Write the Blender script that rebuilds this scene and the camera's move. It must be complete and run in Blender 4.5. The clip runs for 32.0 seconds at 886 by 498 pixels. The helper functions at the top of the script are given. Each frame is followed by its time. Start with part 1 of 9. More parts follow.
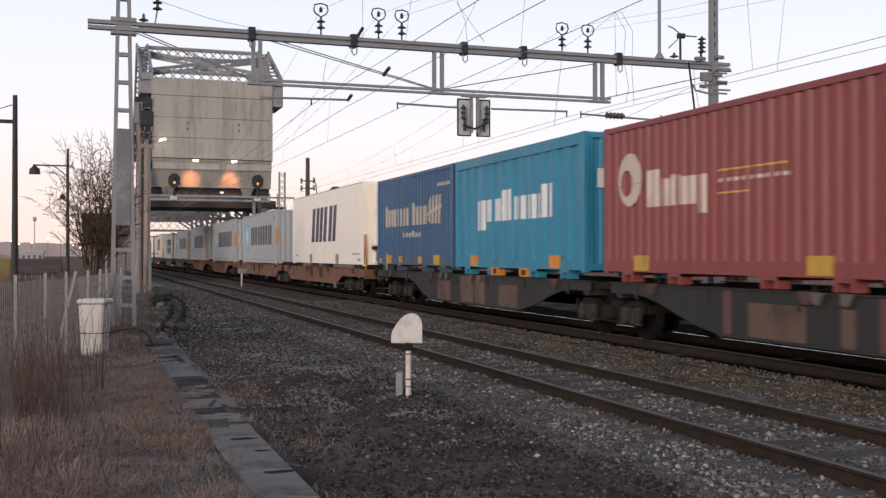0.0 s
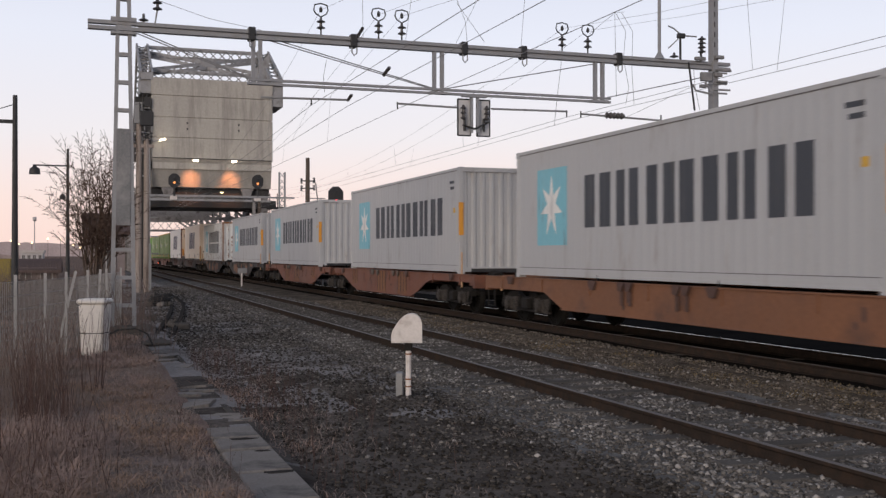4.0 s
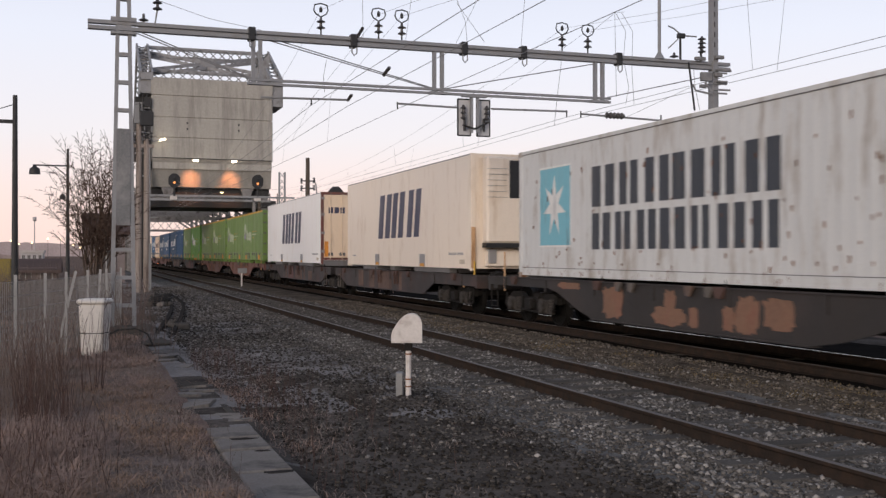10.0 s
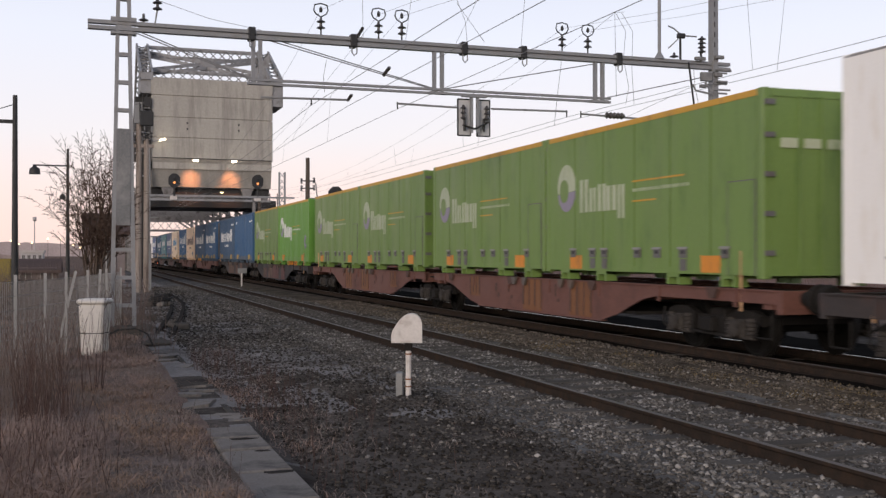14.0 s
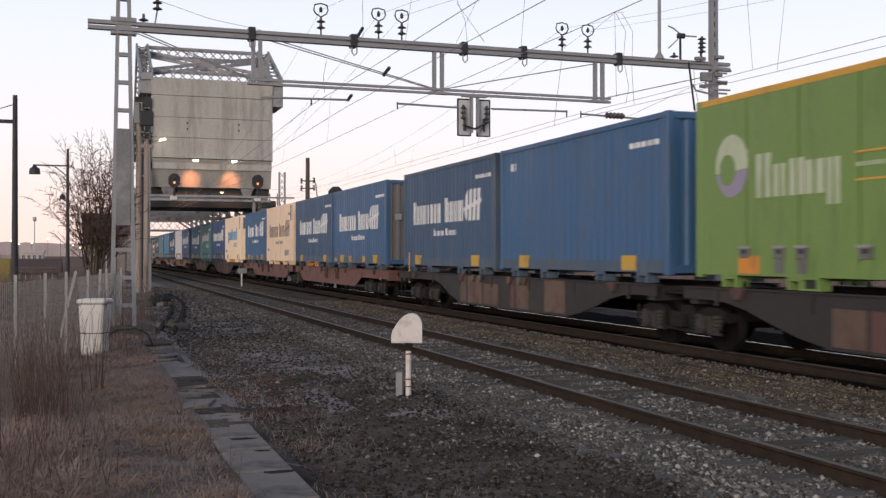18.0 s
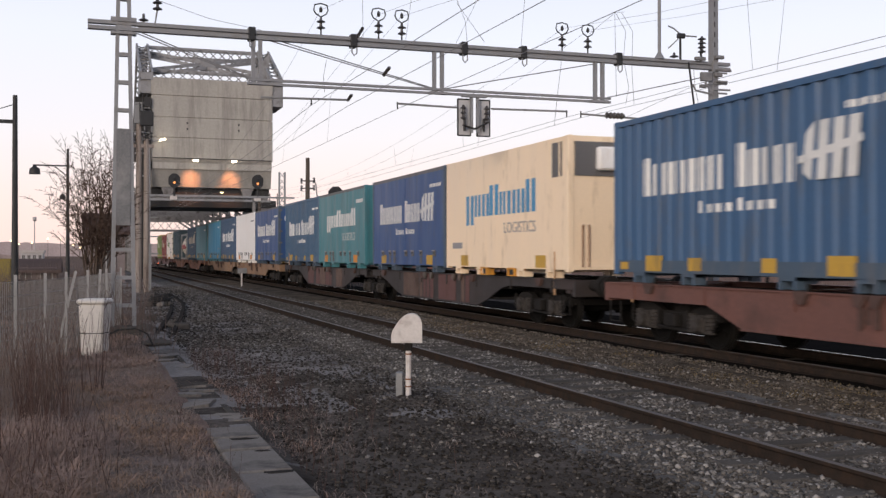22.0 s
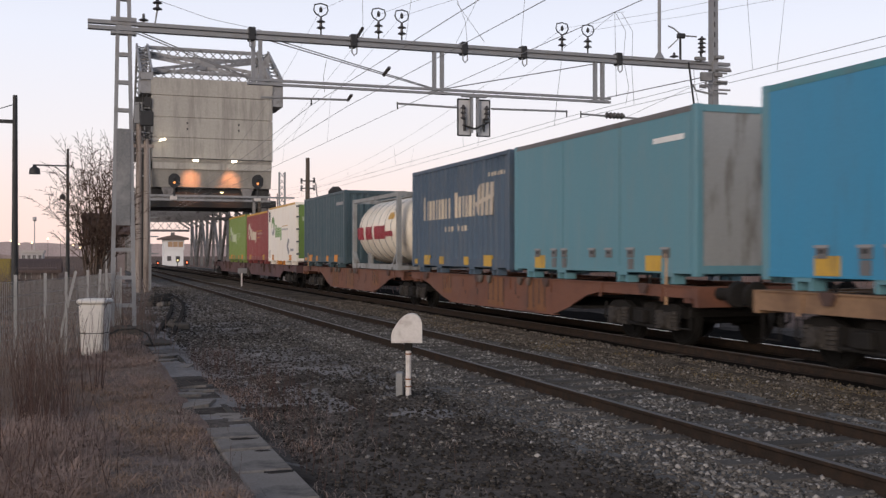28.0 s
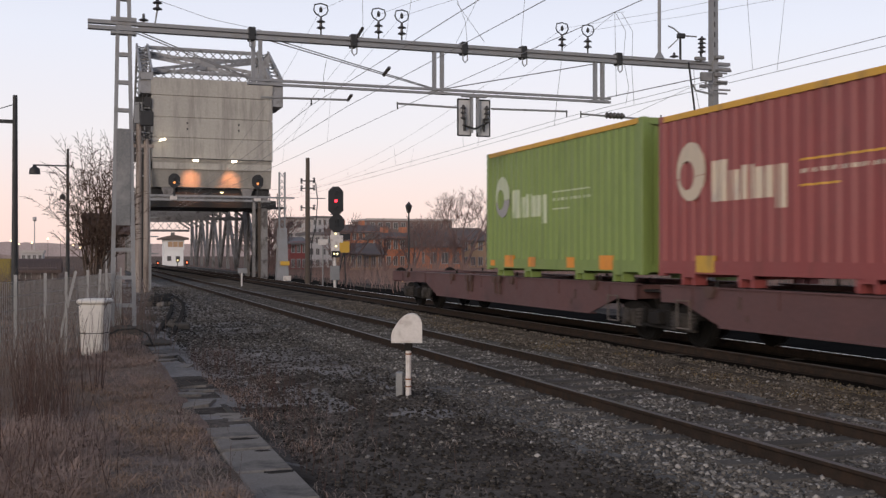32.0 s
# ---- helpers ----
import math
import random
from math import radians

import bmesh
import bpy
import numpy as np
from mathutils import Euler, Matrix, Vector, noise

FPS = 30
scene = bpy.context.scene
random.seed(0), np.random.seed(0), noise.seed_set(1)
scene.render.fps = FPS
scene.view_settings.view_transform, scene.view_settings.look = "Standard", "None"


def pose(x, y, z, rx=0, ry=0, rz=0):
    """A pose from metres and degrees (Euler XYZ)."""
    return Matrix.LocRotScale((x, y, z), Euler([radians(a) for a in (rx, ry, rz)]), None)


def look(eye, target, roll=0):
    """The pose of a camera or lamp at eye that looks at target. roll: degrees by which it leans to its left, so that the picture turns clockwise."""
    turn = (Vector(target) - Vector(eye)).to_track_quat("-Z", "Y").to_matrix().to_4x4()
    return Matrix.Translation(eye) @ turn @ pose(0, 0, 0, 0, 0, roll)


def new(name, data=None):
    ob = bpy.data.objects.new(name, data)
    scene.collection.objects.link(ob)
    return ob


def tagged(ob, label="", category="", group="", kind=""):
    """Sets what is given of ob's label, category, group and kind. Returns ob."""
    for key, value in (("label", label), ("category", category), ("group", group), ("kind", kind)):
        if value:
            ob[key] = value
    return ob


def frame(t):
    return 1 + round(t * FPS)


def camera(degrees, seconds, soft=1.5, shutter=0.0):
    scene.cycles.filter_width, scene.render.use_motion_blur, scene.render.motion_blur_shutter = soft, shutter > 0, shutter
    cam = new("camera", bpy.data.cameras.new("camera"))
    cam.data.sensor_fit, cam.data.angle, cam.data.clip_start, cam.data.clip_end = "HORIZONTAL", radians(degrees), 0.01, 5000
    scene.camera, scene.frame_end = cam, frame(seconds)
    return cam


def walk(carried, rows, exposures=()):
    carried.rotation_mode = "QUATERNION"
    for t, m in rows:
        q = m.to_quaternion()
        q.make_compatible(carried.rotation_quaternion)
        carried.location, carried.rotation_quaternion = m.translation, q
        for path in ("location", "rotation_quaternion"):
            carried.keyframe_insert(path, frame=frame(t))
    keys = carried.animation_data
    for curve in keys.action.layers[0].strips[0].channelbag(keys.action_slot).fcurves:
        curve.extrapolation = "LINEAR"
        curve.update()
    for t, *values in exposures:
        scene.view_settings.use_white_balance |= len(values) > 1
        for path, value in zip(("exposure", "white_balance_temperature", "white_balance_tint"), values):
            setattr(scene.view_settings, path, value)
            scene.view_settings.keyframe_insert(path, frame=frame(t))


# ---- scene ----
# World: y runs along the straight double track away from the camera, x across it, z = 0 at rail top.
SECONDS = 32.0
EYE = Vector((0.0, 0.0, 1.69))
HEADING, RISE = radians(19.015), radians(0.295)
AHEAD = Vector((math.sin(HEADING) * math.cos(RISE), math.cos(HEADING) * math.cos(RISE), math.sin(RISE)))
cam = camera(45.85, SECONDS, soft=1.38, shutter=0.3)
STILL = look(EYE, EYE + AHEAD)
walk(cam, [(0.0, STILL), (SECONDS, STILL)], exposures=[(0.0, 0.07), (1.5, 0.02), (3.0, -0.12), (6.0, -0.06), (12.0, -0.04), (17.0, 0.05), (20.0, 0.1), (22.5, 0.04), (25.0, 0.03), (28.0, -0.03), (30.0, 0.04), (32.0, -0.08)])

NEAR_TRACK, TRAIN_TRACK = 6.523, 11.01      # track centre lines
RAIL_RISE = 0.06      # the train's track lies a little higher than the near one
GANTRY_Y, BRIDGE_Y = 26.7, 82.0
GANTRY_SIZE = 0.85      # the gantry is drawn at y = 26.7 and stands nearer at this share of the size


def sized(x, y, z):
    """Where a place drawn beside the gantry comes to lie."""
    return tuple(EYE + (Vector((x, y, z)) - EYE) * GANTRY_SIZE)



# ---- light: a clear evening sky, the glow of the low sun behind the camera ----
world = bpy.data.worlds.new("evening_sky")
scene.world = world
world.use_nodes = True
wn, wl = world.node_tree.nodes, world.node_tree.links
sky = wn.new("ShaderNodeTexSky")
sky.sky_type = "NISHITA"
sky.sun_disc = False
SUN_TURN, SUN_RISE = 222.0, 9.0
sky.sun_elevation, sky.sun_rotation = radians(SUN_RISE), radians(SUN_TURN)
sky.air_density, sky.dust_density, sky.ozone_density = 1.0, 2.0, 1.5
# the evening sky pales and warms towards the horizon; thin haze veils the clear sky
place = wn.new("ShaderNodeTexCoord")
split = wn.new("ShaderNodeSeparateXYZ")
fade = wn.new("ShaderNodeValToRGB")
wl.new(place.outputs["Generated"], split.inputs[0])
wl.new(split.outputs[2], fade.inputs[0])
ramp = fade.color_ramp
ramp.elements[0].position, ramp.elements[0].color = 0.0, (0.98, 0.73, 0.66, 1)
ramp.elements[1].position, ramp.elements[1].color = 1.0, (0.20, 0.25, 0.36, 1)
for at, colour in ((0.045, (0.97, 0.77, 0.72)), (0.11, (0.87, 0.82, 0.85)), (0.2, (0.80, 0.815, 0.915)), (0.34, (0.62, 0.65, 0.80)), (0.6, (0.34, 0.39, 0.52))):
    e = ramp.elements.new(at)
    e.color = (*colour, 1)
gain = wn.new("ShaderNodeVectorMath")
gain.operation = "SCALE"
gain.inputs[3].default_value = 10.0
wl.new(fade.outputs[0], gain.inputs[0])
veil = wn.new("ShaderNodeMix")
veil.data_type = "RGBA"
veil.inputs[0].default_value = 0.9
wl.new(sky.outputs[0], veil.inputs[6])
wl.new(gain.outputs[0], veil.inputs[7])
wl.new(veil.outputs[2], wn["Background"].inputs[0])
wn["Background"].inputs[1].default_value = 0.119

sun = new("sun", bpy.data.lights.new("sun", "SUN"))
sun.data.energy, sun.data.angle, sun.data.color = 1.82, radians(24), (1.0, 0.86, 0.74)
a, e = radians(SUN_TURN), radians(13.0)
SUN_WAY = Vector((math.sin(a) * math.cos(e), math.cos(a) * math.cos(e), math.sin(e)))
sun.matrix_world = look(SUN_WAY * 50, (0, 0, 0))


# ---- materials ----
def surface(name, base, rough=0.7, metal=0.0, vary=0.2, scale=2.0, grain=40.0, bump=0.1, stain=None, stained=0.0,
            stain_scale=1.5, stretch=(1, 1, 1), random=0.0, spec=0.5, seams=None):
    """A procedural surface: a base colour varied at two scales, stains over it, fine relief."""
    m = bpy.data.materials.new(name)
    m.use_nodes = True
    n, l = m.node_tree.nodes, m.node_tree.links
    b = n["Principled BSDF"]
    b.inputs["Roughness"].default_value, b.inputs["Metallic"].default_value = rough, metal
    b.inputs["Specular IOR Level"].default_value = spec
    tc = n.new("ShaderNodeTexCoord")
    mp = n.new("ShaderNodeMapping")
    mp.inputs["Scale"].default_value = stretch
    l.new(tc.outputs["Object"], mp.inputs["Vector"])
    big, fine = n.new("ShaderNodeTexNoise"), n.new("ShaderNodeTexNoise")
    big.inputs["Scale"].default_value, big.inputs["Detail"].default_value = scale, 5
    fine.inputs["Scale"].default_value, fine.inputs["Detail"].default_value = grain, 4
    l.new(mp.outputs[0], big.inputs["Vector"])
    l.new(tc.outputs["Object"], fine.inputs["Vector"])
    add = n.new("ShaderNodeMath")
    add.operation = "ADD"
    l.new(big.outputs[0], add.inputs[0])
    l.new(fine.outputs[0], add.inputs[1])
    if random:
        oi, ra = n.new("ShaderNodeObjectInfo"), n.new("ShaderNodeMath")
        ra.operation, ra.inputs[1].default_value = "MULTIPLY_ADD", random
        l.new(oi.outputs["Random"], ra.inputs[0])
        l.new(add.outputs[0], ra.inputs[2])
        add = ra
    span = n.new("ShaderNodeMapRange")
    span.inputs[1].default_value, span.inputs[2].default_value = 0.55, 1.45 + random
    l.new(add.outputs[0], span.inputs[0])
    mix = n.new("ShaderNodeMix")
    mix.data_type = "RGBA"
    mix.inputs[6].default_value = (*[c * (1 - vary) for c in base], 1)
    mix.inputs[7].default_value = (*[min(1, c * (1 + vary)) for c in base], 1)
    l.new(span.outputs[0], mix.inputs[0])
    colour = mix.outputs[2]
    if stain:
        sn, sr, sm = n.new("ShaderNodeTexNoise"), n.new("ShaderNodeMapRange"), n.new("ShaderNodeMix")
        sn.inputs["Scale"].default_value, sn.inputs["Detail"].default_value = stain_scale, 8
        sn.inputs["Roughness"].default_value = 0.65
        l.new(mp.outputs[0], sn.inputs["Vector"])
        l.new(sn.outputs[0], sr.inputs[0])
        sr.inputs[1].default_value, sr.inputs[2].default_value = 0.62 - 0.3 * stained, 0.82 - 0.3 * stained
        sm.data_type = "RGBA"
        l.new(sr.outputs[0], sm.inputs[0])
        l.new(colour, sm.inputs[6])
        sm.inputs[7].default_value = (*stain, 1)
        colour = sm.outputs[2]
    l.new(colour, b.inputs["Base Color"])
    rr = n.new("ShaderNodeMapRange")
    rr.inputs[1].default_value, rr.inputs[2].default_value = 0.3, 0.7
    rr.inputs[3].default_value, rr.inputs[4].default_value = max(0, rough - 0.12), min(1, rough + 0.12)
    l.new(big.outputs[0], rr.inputs[0])
    l.new(rr.outputs[0], b.inputs["Roughness"])
    if bump:
        bn = n.new("ShaderNodeBump")
        bn.inputs["Strength"].default_value, bn.inputs["Distance"].default_value = bump, 0.02
        l.new(fine.outputs[0], bn.inputs["Height"])
        l.new(bn.outputs[0], b.inputs["Normal"])
    return m


def glow(name, colour, strength):
    m = bpy.data.materials.new(name)
    m.use_nodes = True
    b = m.node_tree.nodes["Principled BSDF"]
    b.inputs["Base Color"].default_value = (*[c * 0.4 for c in colour], 1)
    b.inputs["Emission Color"].default_value = (*colour, 1)
    b.inputs["Emission Strength"].default_value = strength
    return m


def paint(name, base, dirt=0.35, rough=0.5, dirt_colour=(0.10, 0.085, 0.07), vary=0.12, scale=1.2, spec=0.4):
    """Sheet-metal paint with dirt streaks that run down."""
    return surface(name, base, rough=rough, vary=vary, scale=scale, grain=25, bump=0.04, stain=dirt_colour, stained=dirt,
                   stain_scale=2.2, stretch=(1.6, 1.6, 0.35), spec=spec)


SOIL = surface("soil", (0.1, 0.086, 0.075), 0.95, vary=0.5, scale=0.9, grain=14, bump=0.9, stain=(0.036, 0.03, 0.026), stained=0.55, stain_scale=0.7, spec=0.0)
GRIT = surface("grey_grit", (0.21, 0.193, 0.183), 0.95, vary=0.4, scale=1.1, grain=16, bump=0.9, stain=(0.08, 0.07, 0.062), stained=0.45, stain_scale=0.6, spec=0.0)
GREY_TURF = surface("grey_matted_turf", (0.18, 0.14, 0.121), 0.95, vary=0.4, scale=1.3, grain=22, bump=0.9, stain=(0.06, 0.052, 0.045), stained=0.5, stain_scale=1.1, spec=0.0)
TURF = surface("dry_turf", (0.19, 0.136, 0.112), 0.95, vary=0.4, scale=1.3, grain=22, bump=0.9, stain=(0.08, 0.07, 0.055), stained=0.5, stain_scale=0.7, spec=0.0)
BALLAST = surface("ballast", (0.135, 0.127, 0.119), 0.95, vary=0.45, scale=0.8, grain=18, bump=1.0, stain=(0.05, 0.042, 0.034), stained=0.5, spec=0.0)
BROWN_BALLAST = surface("brown_ballast", (0.105, 0.086, 0.068), 0.95, vary=0.4, scale=0.8, grain=18, bump=1.0, stain=(0.04, 0.034, 0.028), stained=0.5, spec=0.0)
# oily ballast, blackened further: the train's shade is put into the colour
OILY_SHADED = surface("oil_and_shade_black_ballast", (0.0175, 0.016, 0.0145), 0.9, vary=0.4, scale=1.0, grain=18, bump=1.0, spec=0.0)
RAIL_SIDE = surface("rusty_rail_side", (0.03, 0.023, 0.019), 0.92, vary=0.35, scale=3, grain=50, bump=0.2, spec=0.05, stain=(0.045, 0.03, 0.022), stained=0.5, stain_scale=6)
POLISHED = surface("polished_rail_head", (0.42, 0.4, 0.38), 0.25, metal=0.95, vary=0.1, scale=2, grain=60, bump=0.01)
RAIL_TOP = surface("worn_rail_head", (0.125, 0.11, 0.1), 0.6, metal=0.4, vary=0.15, scale=2, grain=60, bump=0.02)
CONCRETE = surface("concrete", (0.205, 0.184, 0.166), 0.9, vary=0.25, scale=2.2, grain=45, bump=0.3, stain=(0.075, 0.07, 0.065), stained=0.4, spec=0.0)
CONCRETE_DARK = surface("dark_concrete", (0.10, 0.09, 0.08), 0.92, vary=0.3, scale=2.2, grain=30, bump=0.5, stain=(0.06, 0.055, 0.05), stained=0.5, random=0.5, spec=0.0)
CW_CONCRETE = surface("counterweight_concrete", (0.36, 0.34, 0.305), 0.9, vary=0.16, scale=0.6, grain=6, bump=0.08, stain=(0.235, 0.22, 0.198), stained=0.5, stain_scale=1.1, stretch=(1.5, 1.5, 0.2))
CW_LOW = surface("weathered_counterweight_foot", (0.285, 0.268, 0.24), 0.9, vary=0.18, scale=0.5, grain=6, bump=0.08, stain=(0.19, 0.178, 0.158), stained=0.5, stain_scale=0.9, stretch=(1.2, 1.2, 0.2))
DULL_ZINC = surface("dull_zinc_plate", (0.15, 0.15, 0.152), 0.75, vary=0.3, scale=2.5, grain=20, bump=0.05, stain=(0.24, 0.235, 0.23), stained=0.45, stain_scale=2.0)
GALVANISED = surface("galvanised_steel", (0.235, 0.237, 0.245), 0.6, metal=0.25, vary=0.2, scale=3, grain=40, bump=0.05, stain=(0.2, 0.19, 0.18), stained=0.35)
BRIDGE_STEEL = surface("grey_painted_bridge_steel", (0.24, 0.24, 0.245), 0.75, vary=0.2, scale=1.2, grain=15, bump=0.08, stain=(0.13, 0.12, 0.11), stained=0.4)
TRUSS_STEEL = surface("weathered_truss_steel", (0.215, 0.205, 0.2), 0.8, vary=0.3, scale=1.2, grain=15, bump=0.08, stain=(0.06, 0.05, 0.045), stained=0.4, spec=0.2)
BRIDGE_DARK = surface("dark_bridge_steel", (0.03, 0.029, 0.029), 0.85, vary=0.3, scale=1.5, grain=15, bump=0.1)
BLACK = surface("black_painted_steel", (0.016, 0.016, 0.017), 0.6, vary=0.25, scale=4, grain=40, bump=0.05)
TAR = surface("dark_wet_concrete", (0.04, 0.036, 0.033), 0.95, vary=0.4, scale=2, grain=30, bump=0.4, spec=0.0)
TIMBER = surface("weathered_timber", (0.3, 0.255, 0.225), 0.95, vary=0.35, scale=3, grain=30, bump=0.5, stretch=(4, 4, 0.3), stain=(0.09, 0.07, 0.06), stained=0.45, spec=0.0)
INSULATOR = surface("brown_porcelain", (0.04, 0.035, 0.034), 0.35, vary=0.2, scale=8, grain=40, bump=0.0)
WIRE = surface("weathered_wire", (0.2, 0.2, 0.205), 0.6, metal=0.3, vary=0.1, bump=0.0)
WOODPOLE = surface("tarred_wood", (0.075, 0.058, 0.046), 0.9, vary=0.35, scale=2, grain=40, bump=0.4, stretch=(4, 4, 0.4))
BARK = surface("bark", (0.075, 0.058, 0.046), 0.95, vary=0.35, scale=6, grain=40, bump=0.5, spec=0.0)
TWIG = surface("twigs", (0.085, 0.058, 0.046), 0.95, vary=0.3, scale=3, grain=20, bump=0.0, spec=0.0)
# reddish and paler than TWIG: distance haze is mixed into the colour
HAZE_TWIG = surface("haze_paled_reddish_twigs", (0.2, 0.135, 0.12), 0.95, vary=0.3, scale=3, grain=20, bump=0.0, spec=0.0)
STEM = surface("dead_stems", (0.068, 0.045, 0.04), 0.95, vary=0.4, scale=1.5, grain=20, bump=0.0, spec=0.0)
STRAW_GREY = surface("grey_dry_grass", (0.225, 0.181, 0.156), 0.95, vary=0.4, scale=1.2, grain=9, bump=0.0, spec=0.0)
STRAW_TAN = surface("tan_dry_grass", (0.33, 0.22, 0.15), 0.95, vary=0.4, scale=1.2, grain=9, bump=0.0, spec=0.0)
MOSS = surface("yellow_brown_moss", (0.20, 0.145, 0.07), 0.95, vary=0.4, scale=1.2, grain=9, bump=0.0, spec=0.0)
GREY_STEM = surface("grey_dead_stems", (0.115, 0.09, 0.08), 0.95, vary=0.4, scale=1.5, grain=20, bump=0.0, spec=0.0)
STRAW = surface("dry_grass_blades", (0.29, 0.208, 0.17), 0.95, vary=0.45, scale=1.0, grain=9, bump=0.0, spec=0.0)
WHITE_PLASTIC = surface("dirty_white_plastic", (0.64, 0.6, 0.55), 0.55, vary=0.1, scale=3, grain=30, bump=0.05, stain=(0.36, 0.32, 0.28), stained=0.35, stain_scale=3)
MARKER_WHITE = surface("weathered_white_paint", (0.56, 0.52, 0.49), 0.7, vary=0.15, scale=6, grain=40, bump=0.1, stain=(0.3, 0.25, 0.22), stained=0.4, stain_scale=5)
BOGIE_IRON = surface("grimy_cast_iron", (0.017, 0.0155, 0.0145), 0.9, spec=0.15, vary=0.5, scale=4, grain=40, bump=0.2)
WHEEL_STEEL = surface("wheel_steel", (0.008, 0.0075, 0.007), 0.9, spec=0.1, metal=0.0, vary=0.3, scale=5, grain=40, bump=0.1)
AXLE_GREY = surface("dusty_axle_box_iron", (0.052, 0.046, 0.042), 0.85, spec=0.15, vary=0.5, scale=6, grain=40, bump=0.2, stain=(0.02, 0.018, 0.016), stained=0.5, stain_scale=5)
TYRE_STEEL = surface("worn_wheel_tread", (0.03, 0.028, 0.026), 0.5, metal=0.6, vary=0.1, bump=0.0)
GREY_STEEL = surface("grey_steel", (0.22, 0.22, 0.22), 0.6, metal=0.2, vary=0.2, bump=0.05)
RUBBER = surface("black_rubber", (0.015, 0.015, 0.015), 0.8, vary=0.2, bump=0.1)


# ---- mesh helpers ----
def part(name, bm, material, parent=None, label="", at=None):
    """One mesh object from a bmesh (or from mesh data already made) under a thing or a part."""
    if isinstance(bm, bpy.types.Mesh):
        me = bm
    else:
        me = bpy.data.meshes.new(name)
        bmesh.ops.recalc_face_normals(bm, faces=bm.faces)
        bm.to_mesh(me)
        bm.free()
        me.materials.append(material)
    ob = new(name, me)
    if parent:
        ob.parent = parent
    if at is not None:
        ob.matrix_basis = at
    if label:
        tagged(ob, label)
    return ob


def thing(name, label, category, group="", at=None, kind=""):
    ob = new(name)
    ob.empty_display_size = 0.3
    tagged(ob, label, category, group, kind)
    if at is not None:
        ob.matrix_basis = at
    return ob


def box(bm, x0, x1, y0, y1, z0, z1, bevel=0.0):
    v = [bm.verts.new(p) for p in ((x0, y0, z0), (x1, y0, z0), (x1, y1, z0), (x0, y1, z0), (x0, y0, z1), (x1, y0, z1), (x1, y1, z1), (x0, y1, z1))]
    fs = [bm.faces.new([v[i] for i in q]) for q in ((0, 3, 2, 1), (4, 5, 6, 7), (0, 1, 5, 4), (1, 2, 6, 5), (2, 3, 7, 6), (3, 0, 4, 7))]
    if bevel:
        bmesh.ops.bevel(bm, geom=list({e for f in fs for e in f.edges}), offset=bevel, segments=1, affect="EDGES")
    return bm


def beam(bm, p, q, w, h=None, up=(0, 0, 1)):
    """A rectangular bar from p to q, w across and h high."""
    p, q, h = Vector(p), Vector(q), h or w
    d = (q - p).normalized()
    up = Vector(up)
    if abs(d.dot(up)) > 0.98:
        up = Vector((0, 1, 0))
    s = d.cross(up).normalized()
    u = s.cross(d)
    c = [s * (w / 2 * i) + u * (h / 2 * j) for i, j in ((-1, -1), (1, -1), (1, 1), (-1, 1))]
    a, b = [bm.verts.new(p + k) for k in c], [bm.verts.new(q + k) for k in c]
    bm.faces.new(a[::-1])
    bm.faces.new(b)
    for i in range(4):
        bm.faces.new((a[i], a[(i + 1) % 4], b[(i + 1) % 4], b[i]))
    return bm


def rod(bm, p, q, r, r2=None, seg=8, caps=True):
    """A round bar from p to q, tapering from r to r2."""
    p, q, r2 = Vector(p), Vector(q), r if r2 is None else r2
    d = (q - p).normalized()
    s = d.orthogonal().normalized()
    u = d.cross(s)
    ring = [(math.cos(2 * math.pi * i / seg), math.sin(2 * math.pi * i / seg)) for i in range(seg)]
    a = [bm.verts.new(p + (s * c + u * t) * r) for c, t in ring]
    b = [bm.verts.new(q + (s * c + u * t) * r2) for c, t in ring]
    for i in range(seg):
        bm.faces.new((a[i], a[(i + 1) % seg], b[(i + 1) % seg], b[i]))
    if caps:
        bm.faces.new(a[::-1])
        bm.faces.new(b)
    return bm


def lathe(bm, profile, at=(0, 0, 0), axis="z", seg=16, caps=True):
    """A body turned from (radius, height) pairs."""
    rows = []
    for r, h in profile:
        row = []
        for i in range(seg):
            c, s = r * math.cos(2 * math.pi * i / seg), r * math.sin(2 * math.pi * i / seg)
            p = (c, s, h) if axis == "z" else (h, c, s) if axis == "x" else (c, h, s)
            row.append(bm.verts.new(Vector(at) + Vector(p)))
        rows.append(row)
    for a, b in zip(rows, rows[1:]):
        for i in range(seg):
            bm.faces.new((a[i], a[(i + 1) % seg], b[(i + 1) % seg], b[i]))
    if caps:
        bm.faces.new(rows[0][::-1])
        bm.faces.new(rows[-1])
    return bm


def prism(bm, outline, lo, hi, axis="x"):
    """A flat outline (pairs) pushed through from lo to hi along an axis."""
    def at(p, k):
        return (k, p[0], p[1]) if axis == "x" else (p[0], k, p[1]) if axis == "y" else (p[0], p[1], k)
    a, b = [bm.verts.new(at(p, lo)) for p in outline], [bm.verts.new(at(p, hi)) for p in outline]
    bm.faces.new(a[::-1])
    bm.faces.new(b)
    n = len(outline)
    for i in range(n):
        bm.faces.new((a[i], a[(i + 1) % n], b[(i + 1) % n], b[i]))
    return bm


